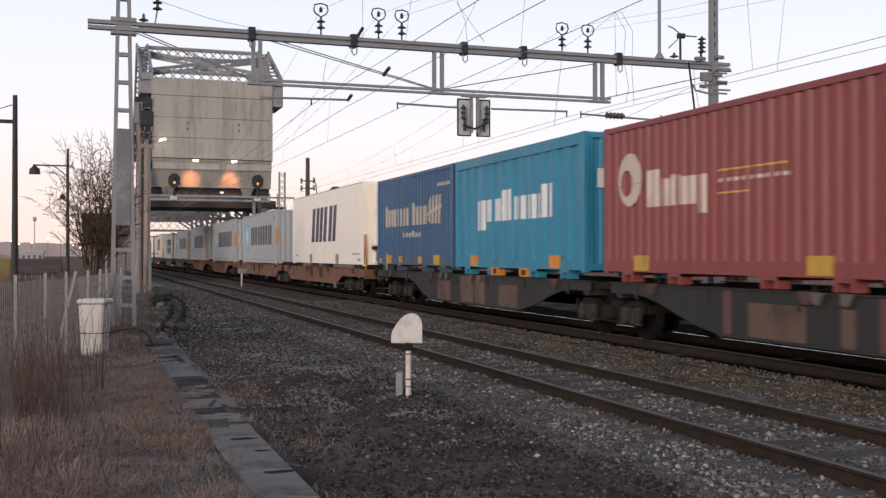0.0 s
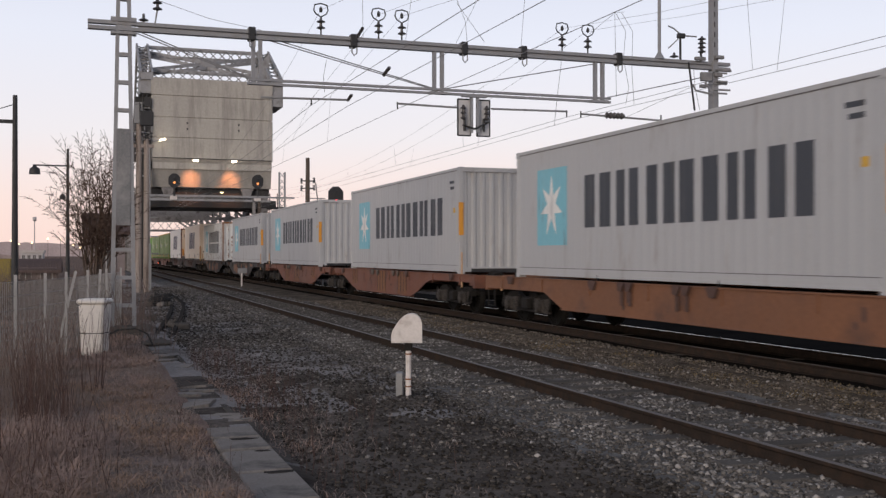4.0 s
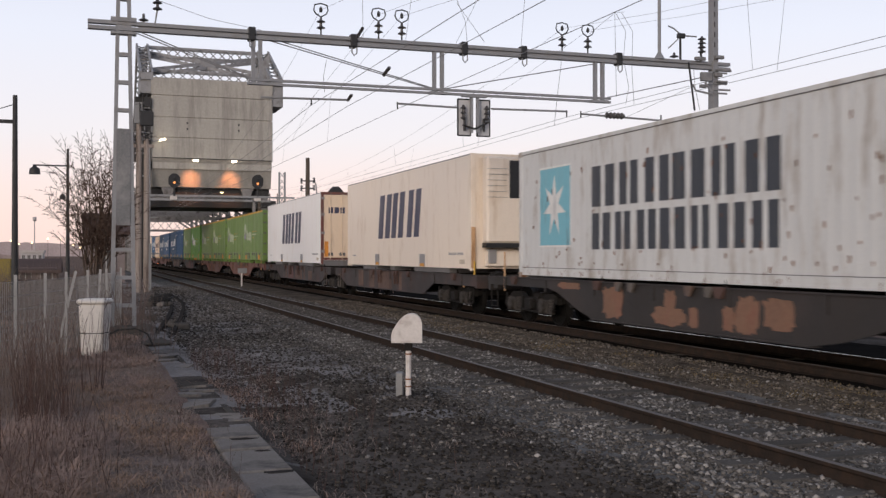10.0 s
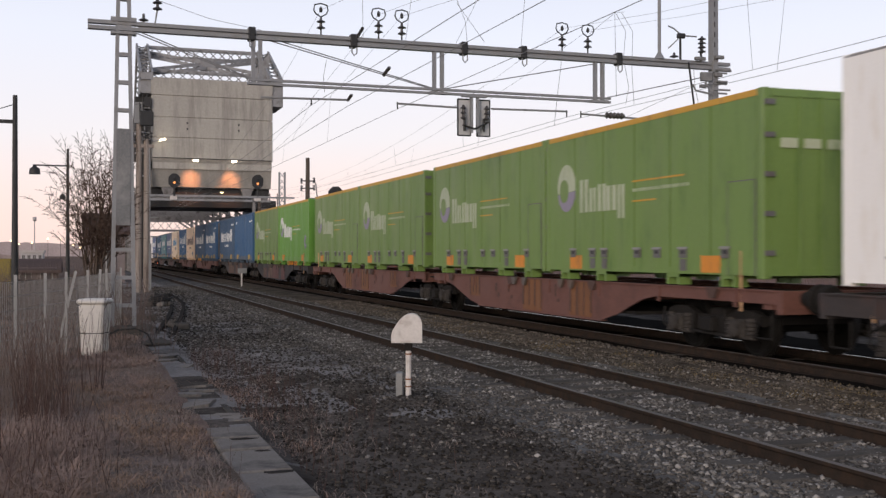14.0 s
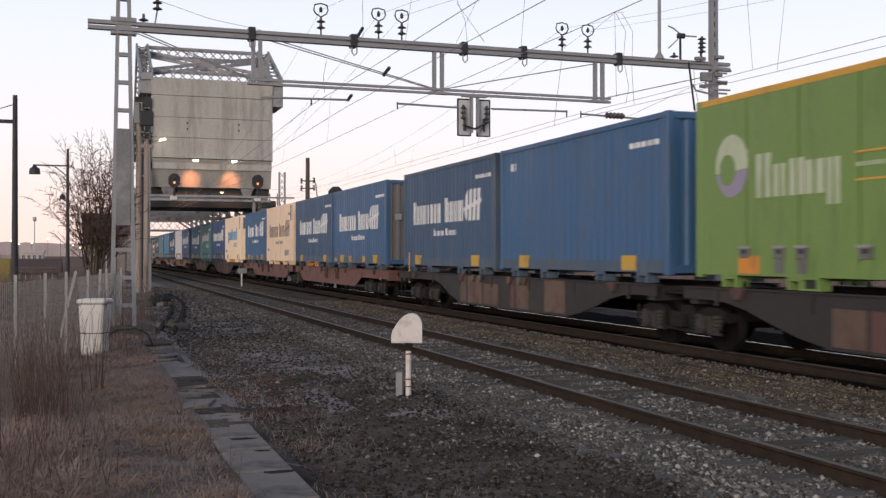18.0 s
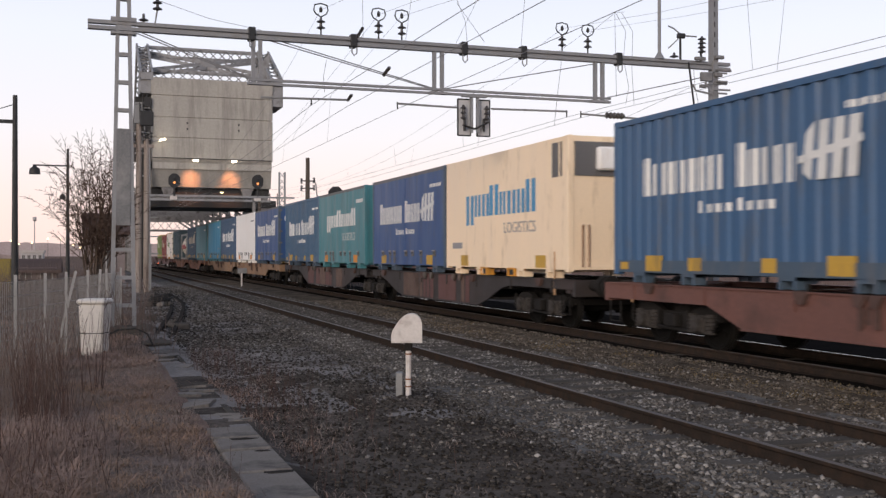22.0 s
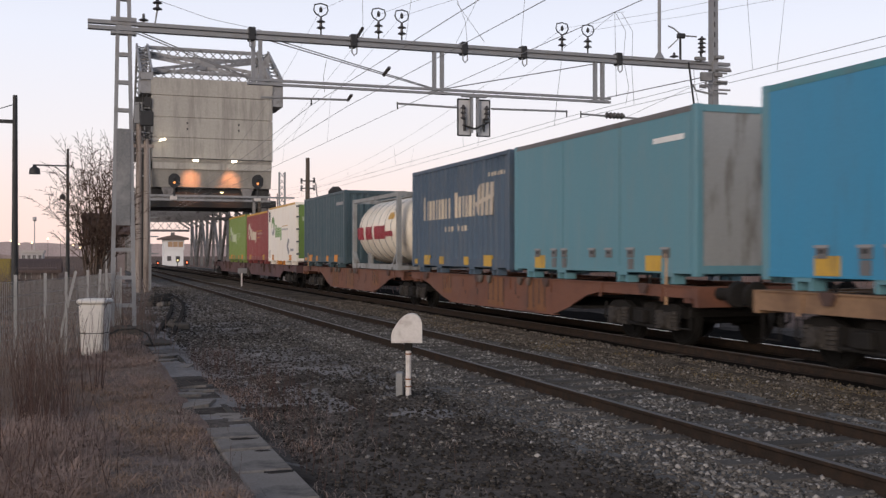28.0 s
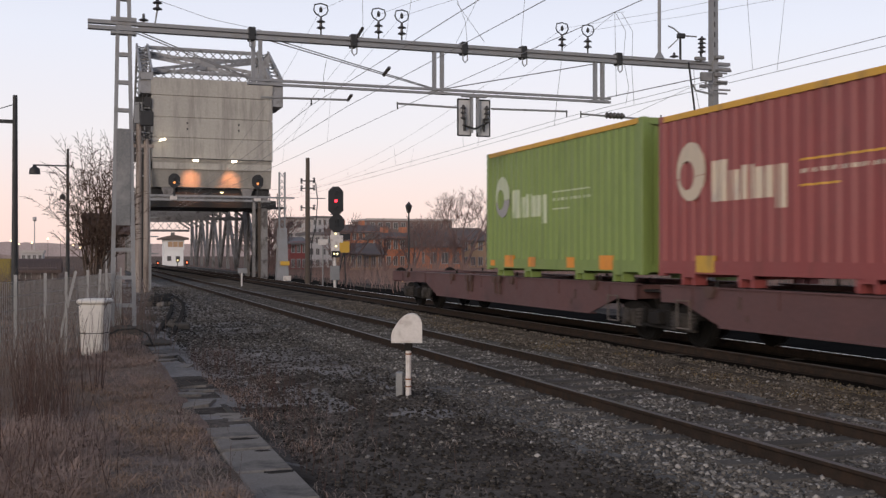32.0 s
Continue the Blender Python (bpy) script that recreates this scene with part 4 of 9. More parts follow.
PLAIN = {
    "iso_grey": paint("grey_box_paint", (0.375, 0.378, 0.382), 0.2, 0.5, (0.27, 0.25, 0.23), vary=0.06),
    "iso_rusty": paint("weathered_grey_box_paint", (0.56, 0.56, 0.545), 0.36, 0.6, (0.30, 0.25, 0.2), vary=0.08),
    "cream_white": paint("cream_white_trailer_panel", (0.89, 0.815, 0.71), 0.28, 0.4, (0.78, 0.67, 0.54), vary=0.06, scale=0.5),
    "beige_white": paint("beige_trailer_panel", (0.77, 0.67, 0.56), 0.3, 0.4, (0.62, 0.50, 0.38), vary=0.07, scale=0.5),
    "white": paint("white_trailer_panel", (0.86, 0.835, 0.80), 0.28, 0.4, (0.76, 0.70, 0.62), vary=0.05, scale=0.5),
    "tan_door": paint("tan_trailer_door", (0.70, 0.55, 0.40), 0.3, 0.45, (0.5, 0.38, 0.27), vary=0.08),
    "brown_frame": paint("red_brown_door_frame", (0.14, 0.05, 0.04), 0.4, 0.6),
    "green": paint("green_curtain", (0.15, 0.235, 0.062), 0.3, 0.5, (0.10, 0.17, 0.045), vary=0.12),
    "green_bright": paint("bright_green_box_paint", (0.13, 0.29, 0.05), 0.18, 0.5, (0.08, 0.16, 0.035), vary=0.1),
    "blue": paint("blue_box_paint", (0.04, 0.1, 0.2), 0.35, 0.5, (0.065, 0.09, 0.13), vary=0.12),
    "blue_slate": paint("greyed_blue_box_paint", (0.043, 0.084, 0.148), 0.32, 0.55, (0.06, 0.085, 0.12), vary=0.12),
    "green_olive": paint("yellow_green_box_paint", (0.17, 0.232, 0.066), 0.3, 0.5, (0.12, 0.17, 0.05), vary=0.12),
    "blue_dusty": paint("dusty_blue_box_paint", (0.06, 0.092, 0.132), 0.45, 0.6, (0.095, 0.11, 0.13), vary=0.12),
    "blue_mid": paint("faded_blue_box_paint", (0.052, 0.105, 0.175), 0.35, 0.55, (0.09, 0.105, 0.13), vary=0.12),
    "blue_curtain": paint("deep_blue_curtain", (0.034, 0.082, 0.21), 0.35, 0.5, (0.05, 0.07, 0.13), vary=0.12),
    "slate": paint("slate_blue_box_paint", (0.05, 0.08, 0.094), 0.3, 0.55, (0.07, 0.085, 0.1), vary=0.1),
    "turquoise": paint("turquoise_box_paint", (0.03, 0.21, 0.33), 0.25, 0.45, (0.04, 0.13, 0.18), vary=0.1),
    "teal": paint("teal_curtain", (0.058, 0.2, 0.23), 0.4, 0.5, (0.09, 0.15, 0.165), vary=0.12),
    "teal_dusty": paint("dusty_turquoise_curtain", (0.105, 0.232, 0.275), 0.4, 0.6, (0.13, 0.23, 0.26), vary=0.1),
    "sky_curtain": paint("sky_blue_curtain", (0.04, 0.225, 0.38), 0.25, 0.5, (0.05, 0.17, 0.26), vary=0.1),
    "red": paint("red_box_paint", (0.225, 0.055, 0.053), 0.25, 0.5, (0.16, 0.05, 0.045), vary=0.1),
    "cream": paint("cream_box_paint", (0.89, 0.70, 0.49), 0.2, 0.45, (0.55, 0.41, 0.25), vary=0.06),
    "cream_rusty": paint("rust_streaked_cream_paint", (0.82, 0.61, 0.415), 0.3, 0.55, (0.6, 0.37, 0.21), vary=0.08),
    "tank_cream": paint("cream_tank_cladding", (0.76, 0.675, 0.55), 0.3, 0.4, (0.52, 0.42, 0.32), vary=0.06),
    "band_grey": paint("dull_cladding_band", (0.33, 0.30, 0.26), 0.3, 0.5),
    "frame_grey": paint("grey_frame_paint", (0.26, 0.265, 0.26), 0.4, 0.55),
    "end_grey": paint("dark_grey_end_wall", (0.13, 0.125, 0.125), 0.35, 0.6),
    "ink": paint("dark_grey_marking", (0.045, 0.05, 0.06), 0.12, 0.6),
    "navy": paint("navy_marking", (0.05, 0.05, 0.085), 0.1, 0.5),
    "white_ink": paint("white_marking", (0.68, 0.67, 0.64), 0.25, 0.6, (0.42, 0.42, 0.42)),
    "cream_ink": paint("weathered_cream_marking", (0.55, 0.45, 0.38), 0.3, 0.6, (0.36, 0.25, 0.22)),
    "faded_ink": paint("faded_pale_marking", (0.43, 0.47, 0.33), 0.35, 0.6, (0.2, 0.27, 0.12)),
    "tan_ink": paint("weathered_tan_marking", (0.5, 0.42, 0.32), 0.35, 0.6, (0.28, 0.25, 0.25)),
    "brown_ink": paint("brown_marking", (0.16, 0.115, 0.11), 0.3, 0.6, (0.4, 0.3, 0.2)),
    "lightblue_ink": paint("light_blue_marking", (0.17, 0.42, 0.50), 0.15, 0.5),
    "blue_ink": paint("mid_blue_marking", (0.055, 0.25, 0.45), 0.12, 0.5),
    "pale_ink": paint("pale_grey_marking", (0.42, 0.45, 0.45), 0.25, 0.6, (0.28, 0.33, 0.33)),
    "grey_ink": paint("grey_marking", (0.27, 0.26, 0.26), 0.2, 0.6),
    "lilac_ink": paint("lilac_grey_marking", (0.27, 0.24, 0.31), 0.2, 0.6),
    "green_ink": paint("green_marking", (0.11, 0.24, 0.045), 0.1, 0.6),
    "red_ink": paint("red_marking", (0.33, 0.035, 0.05), 0.12, 0.6),
    "orange": paint("orange_plate", (0.62, 0.24, 0.035), 0.25, 0.6),
    "yellow": paint("yellow_plate", (0.5, 0.3, 0.045), 0.25, 0.6),
    "amber": paint("amber_strip", (0.60, 0.27, 0.035), 0.35, 0.6, (0.2, 0.12, 0.05)),
    "gold_stripe": paint("gold_stripe", (0.54, 0.30, 0.045), 0.2, 0.6),
    "dark": BLACK,
    "rust_streak": paint("rust_streaked_grey_paint", (0.36, 0.33, 0.29), 0.75, 0.75, (0.20, 0.085, 0.035), vary=0.2, scale=4),
    "rust_end": paint("rust_mottled_tan_end", (0.5, 0.31, 0.17), 0.5, 0.7, (0.26, 0.12, 0.05), vary=0.25, scale=4),
    "rust": paint("rust_brown", (0.20, 0.085, 0.04), 0.5, 0.85, (0.1, 0.04, 0.02), vary=0.3, scale=6),
}


def corrugated(bm, face, lo, hi, z0, z1, depth, pitch, axis, thick=0.05):
    """A trapezoid-corrugated sheet whose outer skin lies at face; axis: the way along which it runs."""
    out = -1 if face < 0 else 1
    n = max(2, round((hi - lo) / pitch))
    step = (hi - lo) / n
    line = []
    for i in range(n):
        s = lo + i * step
        for f, d in ((0.0, 0), (0.30, 0), (0.45, 1), (0.85, 1)):
            line.append((s + f * step, face - out * depth * d))
    line.append((hi, face))
    back = face - out * (depth + thick)
    for z_pair in ((z0, z1),):
        vs = [[bm.verts.new((x, s, z) if axis == "y" else (s, x, z)) for s, x in line] for z in z_pair]
        for i in range(len(line) - 1):
            bm.faces.new((vs[0][i], vs[0][i + 1], vs[1][i + 1], vs[1][i]))
    if axis == "y":
        box(bm, min(back, back + 0.01), max(back, back + 0.01), lo, hi, z0, z1)
    else:
        box(bm, lo, hi, min(back, back + 0.01), max(back, back + 0.01), z0, z1)
    return bm


SKIN = {}      # corrugation of a thing's flank: start, step, depth, face, foot of the corrugated field


def skin(t, y, z, W):
    """Where the flank's outer skin lies at y."""
    if t.name not in SKIN:
        return -W / 2
    lo, step, depth, face, foot = SKIN[t.name]
    if z < foot:
        return -W / 2
    f = ((y - lo) / step) % 1.0
    d = 0 if f < 0.30 else (f - 0.30) / 0.15 if f < 0.45 else 1 if f < 0.85 else (1 - f) / 0.15
    return face + depth * d


def painted(bm, t, y0, y1, z0, z1, W, proud=0.004):
    """A painted field that follows the corrugated skin."""
    ys = [y0, y1]
    if t.name in SKIN:
        lo, step = SKIN[t.name][:2]
        k = math.floor((y0 - lo) / step)
        while lo + k * step < y1:
            ys += [lo + (k + f) * step for f in (0.0, 0.30, 0.45, 0.85) if y0 < lo + (k + f) * step < y1]
            k += 1
    ys.sort()
    rows = [[bm.verts.new((skin(t, y, z0, W) - proud, y, z)) for y in ys] for z in (z0, z1)]
    back = [[bm.verts.new((skin(t, y, z0, W) + 0.002, y, z)) for y in ys] for z in (z0, z1)]
    n = len(ys)
    for i in range(n - 1):
        bm.faces.new((rows[0][i], rows[0][i + 1], rows[1][i + 1], rows[1][i]))
    for j in (0, 1):
        for i in range(n - 1):
            bm.faces.new((rows[j][i], rows[j][i + 1], back[j][i + 1], back[j][i]))
    for i in (0, n - 1):
        bm.faces.new((rows[0][i], rows[1][i], back[1][i], back[0][i]))
    return bm


def plate(t, name, spot, material, L, W, proud=0.004):
    """A thin mark on the flank; s runs from the rear end to the front end."""
    s0, s1, z0, z1 = spot
    return part(name, painted(BM(), t, L / 2 - s1 * L, L / 2 - s0 * L, z0, z1, W, proud), PLAIN[material], t)


def blocks(t, spot, heights, material, L, W, fill=0.68, proud=0.004):
    """A row of plain upright bars, one for each sign of a wordmark; heights: (low, high) as shares of the row's height."""
    s0, s1, z0, z1 = spot
    step = (s1 - s0) / len(heights)
    small, bm = z1 - z0 < 0.35, BM()
    for i, h in enumerate(heights):
        if not h:
            continue
        wide = fill * 0.88 * (1.12, 0.86, 1.0, 1.2, 0.78, 1.06, 0.92)[i % 7]
        a, b = s0 + step * (i + (1 - wide) / 2), s0 + step * (i + (1 + wide) / 2)
        cut = ((a, b),) if small else ((a, a + (b - a) * 0.4), (b - (b - a) * 0.4, b))
        for p, q in cut:
            painted(bm, t, L / 2 - q * L, L / 2 - p * L, z0 + h[0] * (z1 - z0), z0 + h[1] * (z1 - z0), W, proud)
        if not small:
            part("lettering_bar", bm, PLAIN[material], t)
            bm = BM()
    if small:
        tagged(part("small_print", bm, PLAIN[material], t), "print too small to read", kind="stuff")
    else:
        bm.free()


def lettered(t, text, spot, material, L, W, proud=0.006):
    """Readable lettering, raised a little from the near wall."""
    s0, s1, z0, z1 = spot
    curve = bpy.data.curves.new("lettering", "FONT")
    curve.body, curve.extrude = text, 0.02
    ob = bpy.data.objects.new("lettering", curve)
    me = bpy.data.meshes.new_from_object(ob)
    bpy.data.objects.remove(ob)
    xs, ys = [p.co.x for p in me.vertices], [p.co.y for p in me.vertices]
    fx, fy = (s1 - s0) * L / (max(xs) - min(xs)), (z1 - z0) / (max(ys) - min(ys))
    x0, y0 = min(xs), min(ys)
    for p in me.vertices:
        p.co = (-W / 2 - (proud if p.co.z > 0 else -0.02), L / 2 - s0 * L - (p.co.x - x0) * fx, z0 + (p.co.y - y0) * fy)
    me.materials.append(PLAIN[material])
    return part("lettering", me, None, t, "grey lettering")


def half_ring(t, s, z, r, upper, lower, L, W):
    """A ring of two colours, thick at its right."""
    for name, mat_, a0, a1 in (("emblem_upper", upper, -0.12, math.pi + 0.2), ("emblem_lower", lower, math.pi + 0.25, 2 * math.pi - 0.15)):
        bm = BM()
        yc = L / 2 - s * L
        n = 14
        ring = []
        for k in range(n + 1):
            a_ = a0 + (a1 - a0) * k / n
            ring.append(((yc - r * 0.86 * math.cos(a_), z + r * math.sin(a_)), (yc + r * 0.22 - r * 0.45 * math.cos(a_), z - r * 0.12 + r * 0.5 * math.sin(a_))))
        for (p0, q0), (p1, q1) in zip(ring, ring[1:]):
            prism(bm, [p0, p1, q1, q0], -W / 2 + (0.008 if t.name in SKIN else -0.003), -W / 2 + 0.03)
        part(name, bm, PLAIN[mat_], t)


def shell(t, L, W, z0, z1, wall, style, frame=None, pitch=0.30, depth=0.036, ends=None, panels=5, top=None, roof=None, low=None, rail=0.16, toprail=0.1):
    """The box itself: walls, posts, rails, roof and floor of a container or swap body."""
    frame, ends, top, roof = frame or wall, ends or wall, top or frame or wall, roof or wall
    hw, hl = W / 2, L / 2
    zb, zt = z0 + rail, z1 - toprail
    for side in (-1, 1):
        if style == "corrugated":
            bm = corrugated(BM(), side * (hw - 0.012), -hl + 0.16, hl - 0.16, zb, zt, depth, pitch, "y")
            part("side_wall", bm, PLAIN[wall], t)
            n = max(2, round((L - 0.32) / pitch))
            SKIN[t.name] = (-hl + 0.16, (L - 0.32) / n, depth, -hw + 0.012, zb)
        elif style == "smooth":
            part("side_wall", box(BM(), min(side * hw, side * (hw - 0.06)), max(side * hw, side * (hw - 0.06)), -hl + 0.05, hl - 0.05, zb, zt), PLAIN[wall], t)
        else:
            step = (L - 0.32) / panels
            for i in range(panels):
                a = -hl + 0.16 + i * step
                bm = box(BM(), min(side * (hw - 0.005), side * (hw - 0.05)), max(side * (hw - 0.005), side * (hw - 0.05)), a + 0.02, a + step - 0.02, zb, zt)
                part("curtain_panel", bm, PLAIN[wall], t)
            part("inner_wall", box(BM(), min(side * (hw - 0.05), side * (hw - 0.07)), max(side * (hw - 0.05), side * (hw - 0.07)), -hl + 0.16, hl - 0.16, zb, zt), PLAIN["end_grey"], t)
        part("bottom_rail", box(BM(), min(side * hw, side * (hw - 0.12)), max(side * hw, side * (hw - 0.12)), -hl + 0.16, hl - 0.16, z0, zb), PLAIN[low or frame], t)
        part("top_rail", box(BM(), min(side * hw, side * (hw - 0.1)), max(side * hw, side * (hw - 0.1)), -hl + 0.16, hl - 0.16, zt, z1), PLAIN[top], t)
    for sx in (-1, 1):
        for sy in (-1, 1):
            bm = box(BM(), min(sx * (hw + 0.004), sx * (hw - 0.14)), max(sx * (hw + 0.004), sx * (hw - 0.14)), min(sy * hl, sy * (hl - 0.16)), max(sy * hl, sy * (hl - 0.16)), z0 - 0.05, z1 + 0.012, 0.012)
            part("corner_post", bm, PLAIN[frame], t)
    for sy in (-1, 1):
        if style == "corrugated":
            bm = corrugated(BM(), sy * (hl - 0.03), -hw + 0.14, hw - 0.14, z0 + 0.14, z1 - 0.12, 0.045, 0.27, "x")
        else:
            bm = box(BM(), -hw + 0.14, hw - 0.14, min(sy * (hl - 0.02), sy * (hl - 0.08)), max(sy * (hl - 0.02), sy * (hl - 0.08)), z0 + 0.14, z1 - 0.12)
        part("end_wall", bm, PLAIN[ends], t)
        part("end_sill", box(BM(), -hw + 0.14, hw - 0.14, min(sy * hl, sy * (hl - 0.12)), max(sy * hl, sy * (hl - 0.12)), z0, z0 + 0.14), PLAIN[frame], t)
        part("end_header", box(BM(), -hw + 0.14, hw - 0.14, min(sy * hl, sy * (hl - 0.12)), max(sy * hl, sy * (hl - 0.12)), z1 - 0.12, z1), PLAIN[frame], t)
    part("roof", box(BM(), -hw + 0.1, hw - 0.1, -hl + 0.12, hl - 0.12, z1 - 0.06, z1 - 0.02), PLAIN[roof], t)
    part("floor", box(BM(), -hw + 0.12, hw - 0.12, -hl + 0.12, hl - 0.12, z0 + 0.03, z0 + 0.12), PLAIN["dark"], t)


DECK = 1.17


def feet(t, L, W, frame, spots=(0.12, 0.33, 0.67, 0.88)):
    """The pockets and spigot blocks below a swap body."""
    for s in spots:
        y = L / 2 - s * L
        bm = BM()
        for d in (-0.2, 0.14):
            box(bm, -W / 2 + 0.01, -W / 2 + 0.25, y + d, y + d + 0.07, 0.0, 0.2)
            box(bm, W / 2 - 0.25, W / 2 - 0.01, y + d, y + d + 0.07, 0.0, 0.2)
        box(bm, -W / 2 + 0.01, W / 2 - 0.01, y - 0.2, y + 0.21, 0.13, 0.2)
        part("lift_pocket", bm, PLAIN[frame], t)


def rides(t, place, z=DECK):
    t.matrix_basis = pose(TRAIN_TRACK, place, z)
    RIDERS.append((t, place, z))
    return t


WORD = [(0, 1)] * 6


def grey_container(place, rusty=False):
    label = "rust-stained grey steel shipping container with two dark lettering rows" if rusty else "grey steel shipping container with dark lettering bars and a star"
    t = thing("shipping_container", label, "container", "grey shipping containers on the train")
    L, W, z0, z1 = 12.19, 2.44, 0.04, 2.92
    wall = "iso_rusty" if rusty else "iso_grey"
    shell(t, L, W, z0, z1, wall, "corrugated", frame="iso_rusty" if rusty else "iso_grey", pitch=0.29, depth=0.006, rail=0.17, toprail=0.07)
    # thin dark strips stand in for the shadow where wall meets rail
    for side in (-1, 1):
        for z in (0.212, 2.845):
            part("rail_shadow_line", box(BM(), min(side * (W / 2 - 0.006), side * (W / 2 - 0.03)), max(side * (W / 2 - 0.006), side * (W / 2 - 0.03)), -L / 2 + 0.17, L / 2 - 0.17, z - 0.012, z + 0.012), PLAIN["end_grey"], t, "dark strip painted as the shadow line along the rail")
    # the sill is closed here; a black block gives the shade of a gap
    part("end_gap_shade", box(BM(), -W / 2 + 0.35, W / 2 - 0.35, -L / 2 - 0.006, -L / 2 + 0.05, 0.03, 0.13), PLAIN["dark"], t, "black block for the shaded gap below the end wall")
    if rusty:
        part("emblem_border", painted(BM(), t, L / 2 - 0.225 * L, L / 2 - 0.092 * L, 0.68, 2.46, W, 0.002), PLAIN["white_ink"], t, "white border")
    part("emblem_square", painted(BM(), t, L / 2 - 0.222 * L, L / 2 - 0.095 * L, 0.72, 2.42, W, 0.004), PLAIN["lightblue_ink"], t, "light blue square")
    bm, yc, zc = BM(), L / 2 - 0.158 * L, 1.58
    pts = []
    for k in range(14):
        r = 0.68 if k % 2 == 0 else 0.26
        a_ = math.pi / 2 + math.pi * k / 7
        pts.append((yc + r * math.cos(a_) * 0.85, zc + r * math.sin(a_)))
    prism(bm, pts, -W / 2 + 0.004, -W / 2 + 0.03)
    part("emblem_star", bm, PLAIN["white_ink"], t, "white star")
    if rusty:
        blocks(t, (0.30, 0.81, 1.48, 2.3), WORD, "ink", L, W, 0.92)
        blocks(t, (0.30, 0.81, 0.62, 1.35), [(0, 1)] * 7, "ink", L, W, 0.9)
        for sx in (-1, 1):
            part("rusty_post_cover", box(BM(), min(sx * (W / 2 + 0.008), sx * (W / 2 - 0.13)), max(sx * (W / 2 + 0.008), sx * (W / 2 - 0.13)), -L / 2 - 0.006, -L / 2 + 0.15, 0.05, 2.94), PLAIN["rust_streak"], t, "rusty corner post")
        part("rusty_end_header", box(BM(), -W / 2 + 0.14, W / 2 - 0.14, -L / 2 - 0.005, -L / 2 + 0.1, 2.8, 2.925), PLAIN["rust_streak"], t)
        bm = BM()
        rng = random.Random(7)
        for k in range(46):
            x, z, r = rng.uniform(-0.95, 0.95), rng.uniform(0.3, 2.7), rng.uniform(0.015, 0.055)
            x = -1.08 + 0.27 * (round((x + 1.08) / 0.27)) + 0.03
            if abs(x) < 1.0:
                prism(bm, [(x - r, z), (x - r * 0.5, z + r * 1.2), (x + r * 0.7, z + r), (x + r, z - r * 0.2), (x + r * 0.4, z - r * 2.6), (x - r * 0.5, z - r * 1.5)], -L / 2 - 0.0, -L / 2 + 0.06, "y")
        for k in range(110):
            s, z, r = rng.uniform(0.01, 0.99), 0.1 + 2.4 * rng.random() ** 2.2, rng.uniform(0.004, 0.013)
            y = L / 2 - s * L
            prism(bm, [(y - r, z), (y, z + r * 2.5), (y + r, z), (y + r * 0.3, z - r * 7), (y - r * 0.3, z - r * 6)], -W / 2 - 0.004, -W / 2 + 0.03)
        part("rust_spots", bm, PLAIN["rust"], t)
    else:
        blocks(t, (0.285, 0.885, 1.07, 2.15), WORD, "ink", L, W, 0.92)
        for sx in (-1, 1):
            part("warning_strip", box(BM(), min(sx * (W / 2 + 0.009), sx * (W / 2 - 0.12)), max(sx * (W / 2 + 0.009), sx * (W / 2 - 0.12)), -L / 2 - 0.008, -L / 2 + 0.045, 1.05, 1.95), PLAIN["amber"], t, "amber warning strip")
        plate(t, "warning_plate", (0.956, 0.968, 1.68, 1.82), "yellow", L, W)
        plate(t, "small_print_bars", (0.93, 0.962, 2.5, 2.58), "ink", L, W)
        plate(t, "small_print_bars", (0.936, 0.962, 2.34, 2.42), "ink", L, W)
    for sy in (-1, 1):
        for sx in (-1, 1):
            for z in (-0.01, 2.80):
                part("corner_casting", box(BM(), min(sx * (W / 2 + 0.01), sx * (W / 2 - 0.16)), max(sx * (W / 2 + 0.01), sx * (W / 2 - 0.16)), min(sy * (L / 2 + 0.01), sy * (L / 2 - 0.17)), max(sy * (L / 2 + 0.01), sy * (L / 2 - 0.17)), z, z + 0.12), PLAIN["rust_streak" if rusty else "iso_grey"], t)
    return rides(t, place)


